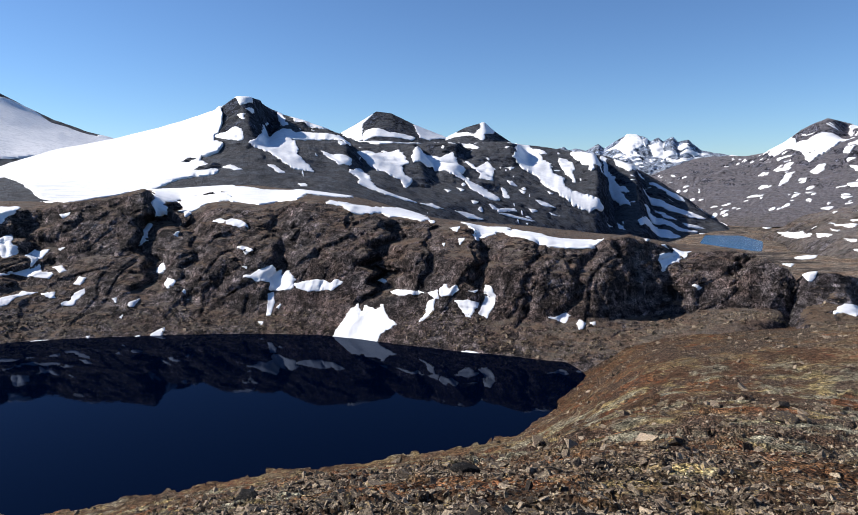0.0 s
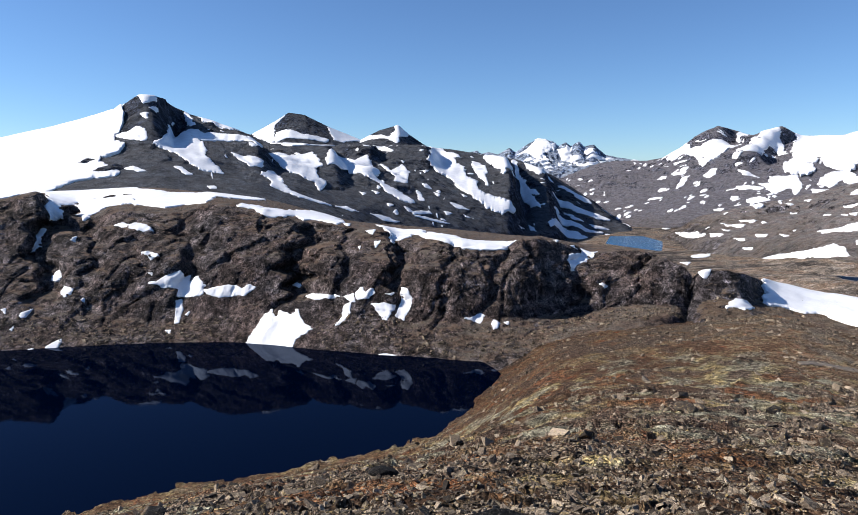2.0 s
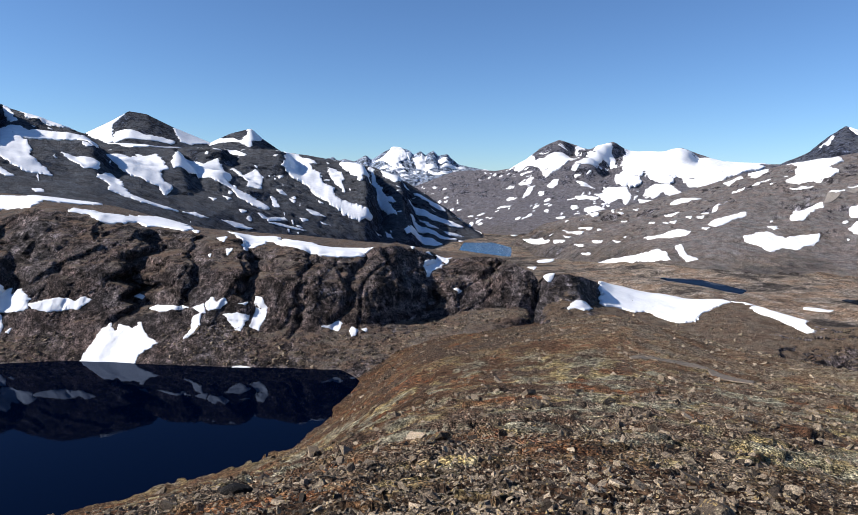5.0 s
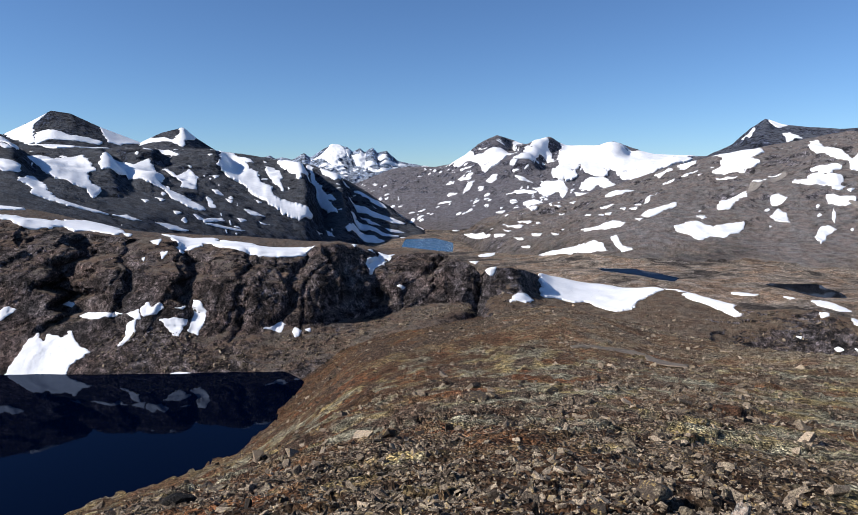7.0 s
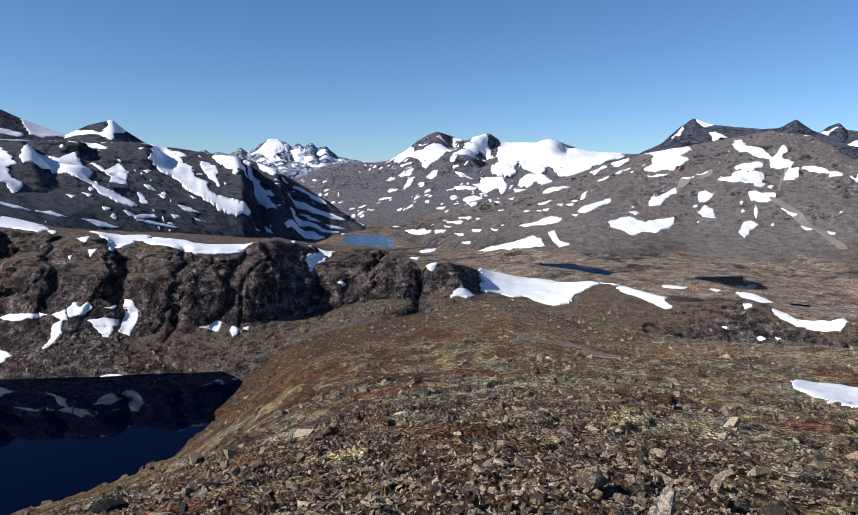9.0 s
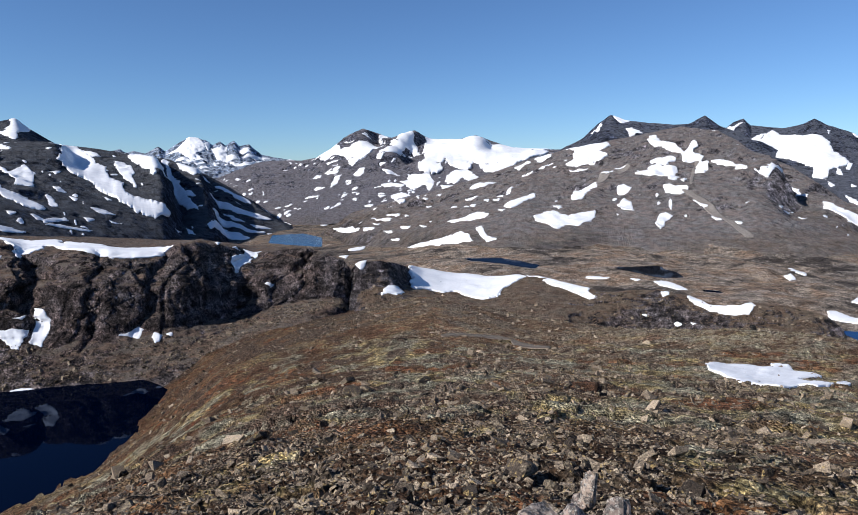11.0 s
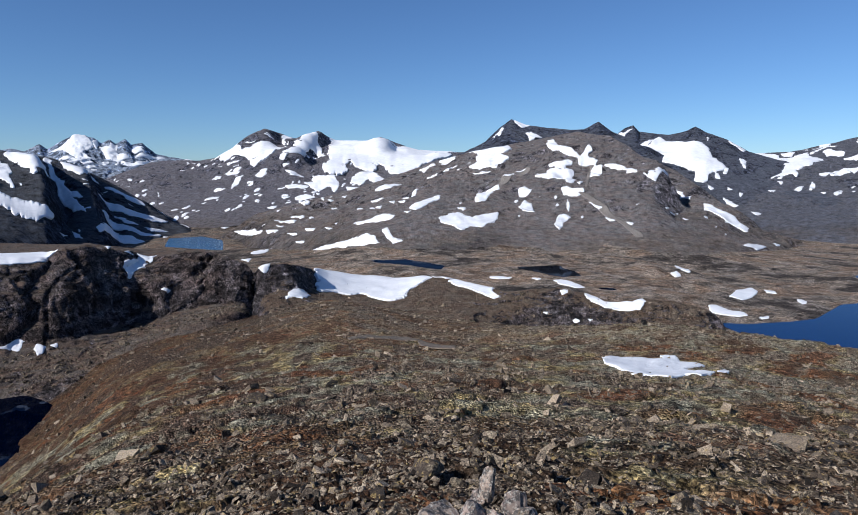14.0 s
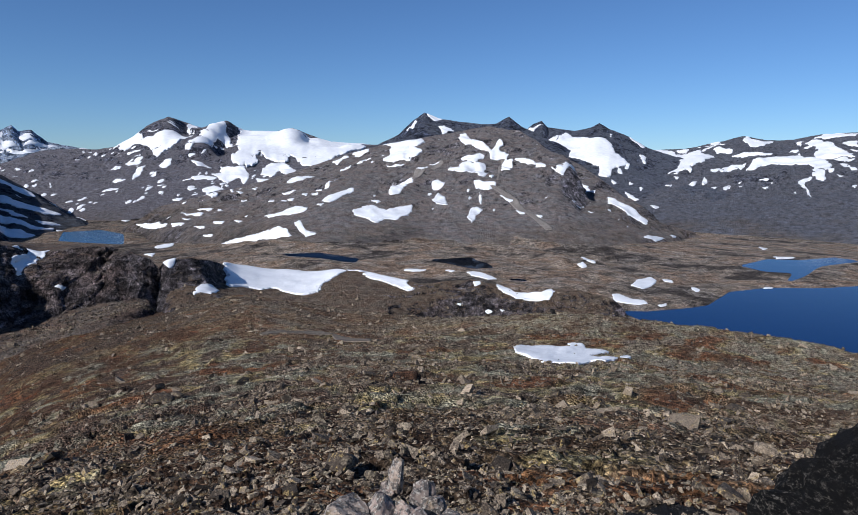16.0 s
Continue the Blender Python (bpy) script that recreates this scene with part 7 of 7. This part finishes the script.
snow_specks("fell_mountain", 120, (31, 70), (0.1, 0.9), (0.13, 0.004), 4, 0.4)
snow_specks("long_fell", 140, (68, 91), (0.2, 0.92), (0.2, 0.007), 5)
snow_specks("mountain_ridge", 170, (-12, 24), (0.05, 0.8), (0.14, 0.006), 6, -0.6)
snow_specks("far_mountain", 260, (10, 30), (0.2, 0.9), (0.16, 0.010), 7)

# ---- stones and moss on the heath ----
def hull(points):
    """A sharp-edged block: the hull of some points, as places and triangles."""
    bm = bmesh.new()
    for p in points:
        bm.verts.new(p)
    res = bmesh.ops.convex_hull(bm, input=bm.verts)
    bmesh.ops.delete(bm, geom=[e for e in res["geom_interior"] if isinstance(e, bmesh.types.BMVert)], context="VERTS")
    bmesh.ops.recalc_face_normals(bm, faces=bm.faces)
    bm.verts.index_update()
    v = np.array([x.co[:] for x in bm.verts])
    f = np.array([[x.index for x in q.verts] for q in bm.faces if len(q.verts) == 3])
    bm.free()
    return v, f


rng = np.random.default_rng(12)
BLOCKS = []
CORNERS = np.array([[x, y, z] for x in (-1, 1) for y in (-1, 1) for z in (-1, 1)], float)
for k in range(20):      # split flakes and blocks of gneiss
    q = CORNERS * rng.uniform(0.55, 1.0, (8, 3)) + rng.normal(0, 0.12, (8, 3))
    BLOCKS.append(hull(q * np.array([1.0, rng.uniform(0.35, 0.75), rng.uniform(0.14, 0.36)]) * 0.85))
G_AZS, G_P, _ = SHEETS["ground"]
G_R = np.hypot(G_P[..., 0], G_P[..., 1])


def ground_at(a, r):
    """Places on the ground for arrays of bearings and distances."""
    a = (a + 180) % 360 - 180
    i = np.clip(np.searchsorted(G_AZS, a) - 1, 0, len(G_AZS) - 2)
    w = (a - G_AZS[i]) / (G_AZS[i + 1] - G_AZS[i])
    z = np.empty(len(a))
    for c in np.unique(i):
        m = i == c
        z[m] = np.interp(r[m], G_R[c], G_P[c, :, 2]) * (1 - w[m]) + np.interp(r[m], G_R[c + 1], G_P[c + 1, :, 2]) * w[m]
    t = np.radians(a)
    return np.stack([r * np.sin(t), r * np.cos(t), z], 1)


def turns(n, tilt):
    """Random rotation matrices: free about the vertical, leaning by tilt."""
    a, b, c = rng.uniform(0, 6.283, n), rng.normal(0, tilt, n), rng.normal(0, tilt, n)
    out = np.empty((n, 3, 3))
    ca, sa, cb, sb, cc, sc = np.cos(a), np.sin(a), np.cos(b), np.sin(b), np.cos(c), np.sin(c)
    out[:, 0] = np.stack([ca * cb, ca * sb * sc - sa * cc, ca * sb * cc + sa * sc], 1)
    out[:, 1] = np.stack([sa * cb, sa * sb * sc + ca * cc, sa * sb * cc - ca * sc], 1)
    out[:, 2] = np.stack([-sb, cb * sc, cb * cc], 1)
    return out


def strew(name, shapes, places, sizes, tilt, sink, mat, label, category, flat=True):
    """One joined object of many loose pieces."""
    V, F, n = [], [], 0
    which = rng.integers(0, len(shapes), len(places))
    T = turns(len(places), tilt)
    for k, (v, f) in enumerate(shapes):
        m = which == k
        c = int(m.sum())
        if not c:
            continue
        p = np.einsum("nij,vj->nvi", T[m], v) * sizes[m][:, None, None] + places[m][:, None, :]
        p[..., 2] += (sizes[m] * sink)[:, None]
        V.append(p.reshape(-1, 3))
        F.append((f[None] + (np.arange(c) * len(v))[:, None, None] + n).reshape(-1, 3))
        n += c * len(v)
    me = raw_mesh(name, np.concatenate(V), np.concatenate(F))
    if flat:
        me.polygons.foreach_set("use_smooth", np.zeros(len(me.polygons), dtype=bool))
    ob = new(name, me)
    me.materials.append(mat)
    return tagged(ob, label, category, "", "stuff")


def stoniness(p):
    flat = p * [1, 1, 0]
    return fbm(flat, 7.0, 4, 8) + 0.5 * fbm(flat, 40.0, 3, 18)


def heath_spots(n, reach, low, spread=0.12, span=(-36, 90)):
    """Bearings and distances on the heath where it is stony; reach: distances with equal numbers of stones between them."""
    a = rng.uniform(*span, n)
    r = np.exp(np.interp(rng.uniform(0, len(reach) - 1, n), np.arange(len(reach)), np.log(reach)))
    p = ground_at(a, r)
    s = stoniness(p) + rng.normal(0, spread, n)
    bare = np.interp(a, [10, 16, 32, 40], [0.2, 0.65, 0.65, 0.0]) * np.clip((r - 30) / 40, 0, 1)     # soil slope with few stones
    bare = np.maximum(bare, 0.6 * heath_mat(p))
    keep = (s > low) & (p[:, 2] > -79.3) & (rng.uniform(0, 1, n) > bare)
    return a[keep], r[keep], p[keep]


a, r, p = heath_spots(104000, (3.4, 7, 9.5, 13, 19, 30, 52, 95), -0.45, 0.25)
size = (0.011 + 0.0024 * r ** 0.95) * rng.lognormal(0, 0.65, len(r))
strew("rubble", BLOCKS, p, size, 0.55, 0.12, RUBBLE, "dark lichened rubble with tufts of heath strewn over the slope", "rubble")
a, r, p = heath_spots(9000, (0.9, 2.2, 3.6), -0.6, 0.25, (-179, 179))
strew("rubble", BLOCKS, p, 0.024 * rng.lognormal(0, 0.5, len(r)), 0.4, 0.1, RUBBLE, "small lichened stones lying round the stand point", "rubble")
a, r, p = heath_spots(16000, (3.6, 8, 20), -0.5, 0.25, (90, 323))
strew("rubble", BLOCKS, p, (0.012 + 0.0045 * r) * rng.lognormal(0, 0.5, len(r)), 0.4, 0.1, RUBBLE, "lichened stones strewn over the slope behind the stand point", "rubble")
a, r, p = heath_spots(32000, (80, 130, 200, 300), -0.3, 0.3)
strew("far_rubble", BLOCKS, p, (0.02 + 0.0019 * r) * rng.lognormal(0, 0.5, len(r)), 0.5, 0.05, RUBBLE, "grey rubble and tufts scattered down the slope", "rubble")
# scree and boulders on the cliff foot and the shoulder
def scree(sheet, name, n, rows, band, size, label):
    az_, P_, _ = SHEETS[sheet]
    a_ = rng.uniform(band[0], band[1], n)
    i = np.clip(np.searchsorted(az_, a_), 0, len(az_) - 1)
    j = rng.integers(rows[0], rows[1], n)
    p_ = P_[i, j] + rng.normal(0, 0.2, (n, 3)) * [1, 1, 0]
    ok = (p_[:, 2] > -79.5) & ~((a_ > -9.0) & (a_ < -2.6))       # none on the snow at the foot of the great gully
    strew(name, BLOCKS, p_[ok], size * rng.lognormal(0, 0.5, int(ok.sum())), 0.5, 0.1, RUBBLE, label, "scree")


scree("cliff_hill", "scree", 6000, (14, 60), (-38, 31), 0.42, "grey scree blocks at the foot of the cliff")
scree("rock_shoulder", "shoulder_rubble", 1800, (10, 120), (31, 74), 0.4, "pale rubble on the brown shoulder")


# single stones
def rock_mesh(name, seed, flat=(1.0, 0.8, 0.6), rough=0.28, cut=5, fine=3):
    """A weathered boulder: a ball with flats cut into it, then roughened."""
    bm = bmesh.new()
    bmesh.ops.create_icosphere(bm, subdivisions=fine, radius=1.0)
    g = np.random.default_rng(seed)
    planes = [(Vector(g.normal(size=3)).normalized(), g.uniform(0.45, 0.8)) for _ in range(cut)]
    for v in bm.verts:
        for nrm, d in planes:
            over = v.co.dot(nrm) - d
            if over > 0:
                v.co -= nrm * over * 0.92
        n1 = noise.fractal(v.co * 2.2 + Vector((seed, 0, 0)), 0.8 if fine < 4 else 0.45, 2.1, fine + 1)
        v.co *= 1 + rough * 0.35 * n1
        v.co = Vector((v.co.x * flat[0], v.co.y * flat[1], v.co.z * flat[2]))
    me = bpy.data.meshes.new(name)
    bm.to_mesh(me)
    bm.free()
    me.materials.append(STONE)
    return me


ROCKS = [rock_mesh("boulder", 30 + k, (1.0, 0.62 + 0.06 * k, 0.42 + 0.05 * (k * 3 % 5)), 0.3, 9) for k in range(6)]

DARK_ROCKS = [me.copy() for me in ROCKS]
for me in DARK_ROCKS:
    me.materials.clear()
    me.materials.append(DARK_STONE)


def boulder(a, r, size, turn=0.0, tilt=0.0, kind=0, sink=0.25, label="grey lichened boulder lying on stony heath", name="boulder", group="stones on the heath"):
    p_ = ground_at(np.array([a]), np.array([r]))[0]
    ob = new(name, (DARK_ROCKS if label.startswith(("dark", "tall dark")) else ROCKS)[kind % len(ROCKS)])
    ob.matrix_world = pose(p_[0], p_[1], p_[2] + size * sink, tilt, tilt * 0.4, turn) @ Matrix.Scale(size, 4)
    return tagged(ob, label, "stone", group)


a, r, p = heath_spots(420, (5, 9, 16, 45), -0.1)
for k in range(min(240, len(a))):
    boulder(a[k], r[k], (0.03 + 0.0046 * r[k]) * rng.lognormal(0, 0.4), rng.uniform(0, 360), rng.normal(0, 16), int(rng.integers(0, 6)), 0.2)
# the boulders that stand out
boulder(44.9, 12.0, 0.50, 20, 8, 1, 0.34, "large grey boulder with a dark shaded side on mossy ground")
boulder(47.8, 11.6, 0.20, 80, 12, 3, 0.2)
boulder(29.8, 60, 1.25, 35, 5, 2, 0.3, "pale angular boulder standing out on the brown slope")
boulder(31.0, 61, 0.7, 70, 8, 4, 0.3)
boulder(3.2, 24, 0.62, 10, 4, 0, 0.25, "dark boulder on the edge above the lake")
boulder(-16.9, 30, 0.7, 40, 6, 5, 0.25, "dark boulder on the edge above the lake")
boulder(50.8, 20, 0.40, 40, 10, 1, 0.3)
boulder(37.5, 22, 0.32, 100, 6, 3, 0.3)
boulder(79.3, 52, 1.1, 15, 8, 2, 0.35, "mossy grey boulder above the blue lake")
boulder(64.0, 186, 1.6, 0, 75, 1, 0.6, "tall dark rock standing on the skyline of the heath")
boulder(81.4, 22, 0.42, 60, 12, 3, 0.2, "mossy lichened boulder half sunk in the slope")
boulder(14.0, 3.3, 0.30, 30, 5, 2, 0.1, "dark rounded stone close to the stand point")
boulder(22.0, 3.4, 0.28, 75, 5, 0, 0.05, "dark rounded stone close to the stand point")


# ---- the cairn on the knoll ----
base_p = (2.77 * math.sin(radians(50.4)), 2.77 * math.cos(radians(50.4)), 0.0)
cairn = new("cairn")
cairn.location = base_p
tagged(cairn, "small cairn of pale pinkish-grey stones with an upright top stone", "cairn")


def cairn_stone(side, away, up, size, turn, tilt, seed, shape, name="stone", label=""):
    me = rock_mesh(name, seed, shape, 0.6, 3 if name == "upright_stone" else 7)
    me.materials.clear()
    me.materials.append(CAIRN_STONE)
    ob = new(name, me)
    ob.parent = cairn
    a_ = radians(50.4)
    ob.matrix_local = pose(side * math.cos(a_) + away * math.sin(a_), -side * math.sin(a_) + away * math.cos(a_), up, tilt, tilt * 0.5, turn) @ Matrix.Scale(size, 4)
    if label:
        tagged(ob, label)


cairn_stone(-0.009, -0.05, 0.345, 0.084, 12, 4, 173, (0.42, 0.40, 1.0), "upright_stone", "narrow upright pinkish-grey stone")
cairn_stone(0.100, -0.09, 0.265, 0.086, 40, 20, 72, (0.8, 0.75, 0.95))
cairn_stone(0.060, -0.16, 0.225, 0.085, 75, 10, 73, (0.95, 0.7, 0.7))
cairn_stone(0.135, -0.10, 0.245, 0.070, 20, 15, 74, (1.0, 0.8, 0.75))
cairn_stone(-0.060, -0.24, 0.315, 0.080, 110, 8, 75, (0.8, 0.8, 0.9))
cairn_stone(0.020, -0.25, 0.30, 0.068, 60, 12, 76, (0.85, 0.75, 0.9))
cairn_stone(-0.180, -0.30, 0.30, 0.125, 10, 5, 77, (1.0, 0.8, 0.7))
cairn_stone(0.190, -0.26, 0.28, 0.050, 95, 14, 78, (1.0, 0.7, 0.7))
cairn_stone(0.090, -0.30, 0.29, 0.070, 35, 6, 79, (1.0, 0.9, 0.7))
cairn_stone(-0.046, -0.05, 0.285, 0.050, 15, 9, 80, (1.0, 0.8, 0.8))
cairn_stone(0.05, -0.06, 0.10, 0.19, 50, 4, 81, (1.0, 0.85, 0.75))
cairn_stone(-0.14, -0.22, 0.09, 0.18, 20, 6, 82, (1.0, 0.85, 0.75))
cairn_stone(0.10, -0.24, 0.08, 0.18, 70, 6, 83, (1.0, 0.85, 0.75))
cairn_stone(0.0, -0.12, -0.10, 0.30, 15, 6, 84, (1.0, 0.9, 0.6))
cairn_stone(-0.06, -0.34, -0.10, 0.22, 15, 6, 85, (1.0, 0.9, 0.7))


# ---- dark slabs close by; the nearest is added for a shadow band ----
def slab(a, r, z, size, turn, tilt, seed, shape, label):
    me = rock_mesh("rock_slab", seed, shape, 0.28, 6, 5)
    me.materials.clear()
    me.materials.append(DARK_STONE)
    ob = new("rock_slab", me)
    ob.matrix_world = pose(r * math.sin(radians(a)), r * math.cos(radians(a)), z, tilt, 0, turn) @ Matrix.Scale(size, 4)
    return tagged(ob, label, "rock")


slab(98.0, 3.35, -0.10, 0.97, -98, 4, 91, (1.12, 0.75, 0.80), "dark rough slab standing in for a black shadow band beside the stand point")
slab(76.0, 8.5, -3.75, 1.4, 20, 6, 92, (1.3, 0.8, 0.5), "dark slab half sunk in the heath")


# ---- rock showing through the snow, scree streaks, a footpath ----
def outcrop(sheet, a, v, wide):
    az_, P_, front_ = SHEETS[sheet]
    i_ = int(np.clip(np.searchsorted(az_, a), 0, len(az_) - 1))
    place = P_[i_, int(np.clip(v * front_, 0, P_.shape[1] - 1))]
    me = rock_mesh("rock_outcrop", int(abs(a) * 10) % 97, (1.0, 0.6, 0.42), 0.5, 10)
    me.materials.clear()
    me.materials.append(HAZY_MOUNT if sheet == "mountain_ridge" else CLIFF)
    ob = new("rock_outcrop", me)
    ob.matrix_world = pose(*place, 0, 0, -a) @ Matrix.Scale(wide * math.hypot(place[0], place[1]) * 0.00055, 4)
    tagged(ob, "dark rock outcrop rising out of the snow", "rock", "rocks in the snow")


def streak(sheet, outline, name, mat, label, kind=""):
    for piece in drape(sheet, outline, 0.15, 0.5) or []:
        ob = new(name, raw_mesh(name, *piece))
        ob.data.materials.append(mat)
        tagged(ob, label, name.replace("_", " "), "", kind)


def gravel_material(name, tones):
    m, nt, bs = material(name)
    pos = nd(nt, "ShaderNodeNewGeometry").outputs[0]
    col = ramp(nt, noise_at(nt, pos, 0.8, 8, 0.75), [(p, c) for p, c in zip((0.35, 0.5, 0.65), tones)])
    nt.links.new(col, bs.inputs["Base Color"])
    bs.inputs["Roughness"].default_value = 0.95
    return m


GRAVEL = gravel_material("pale_gravel", ((0.08, 0.07, 0.062), (0.165, 0.145, 0.128), (0.27, 0.238, 0.21)))
TRODDEN = gravel_material("trodden_earth", ((0.07, 0.052, 0.038), (0.125, 0.098, 0.072), (0.20, 0.16, 0.12)))
outcrop("cliff_hill", -18.53, 0.9080, 21)
outcrop("cliff_hill", -17.47, 0.9132, 17)
outcrop("cliff_hill", -19.73, 0.9068, 9)
outcrop("cliff_hill", -21.73, 0.8369, 35)
outcrop("mountain_ridge", -20.05, 0.1975, 32)
outcrop("mountain_ridge", -18.44, 0.1309, 45)
outcrop("mountain_ridge", -23.57, 0.9353, 8)
streak("fell_mountain", [(58.32, 0.1928), (58.78, 0.1896), (60.33, 0.1612), (61.85, 0.1136), (63.52, 0.0541), (63.17, 0.0535), (61.49, 0.1177), (59.97, 0.1577)], "scree_streak", GRAVEL, "pale scree streak running down the fell")
streak("fell_mountain", [(58.74, 0.209), (59.17, 0.3356), (59.43, 0.3656), (59.62, 0.3614), (59.35, 0.3245), (58.89, 0.207)], "scree_streak", GRAVEL, "pale scree streak running down the fell")
streak("fell_mountain", [(51.49, 0.2595), (52.36, 0.355), (53.97, 0.4098), (54.06, 0.3971), (52.45, 0.2821)], "scree_streak", GRAVEL, "pale scree streak running down the fell")
streak("ground", [(37.81, 0.5029), (41.21, 0.5145), (43.36, 0.5257), (44.46, 0.5244), (44.94, 0.5229), (47.81, 0.5199), (47.81, 0.5148), (44.85, 0.5125), (44.37, 0.5232), (41.21, 0.5129), (37.81, 0.502)], "footpath", TRODDEN, "faint pale gravel footpath across the heath", "structure")
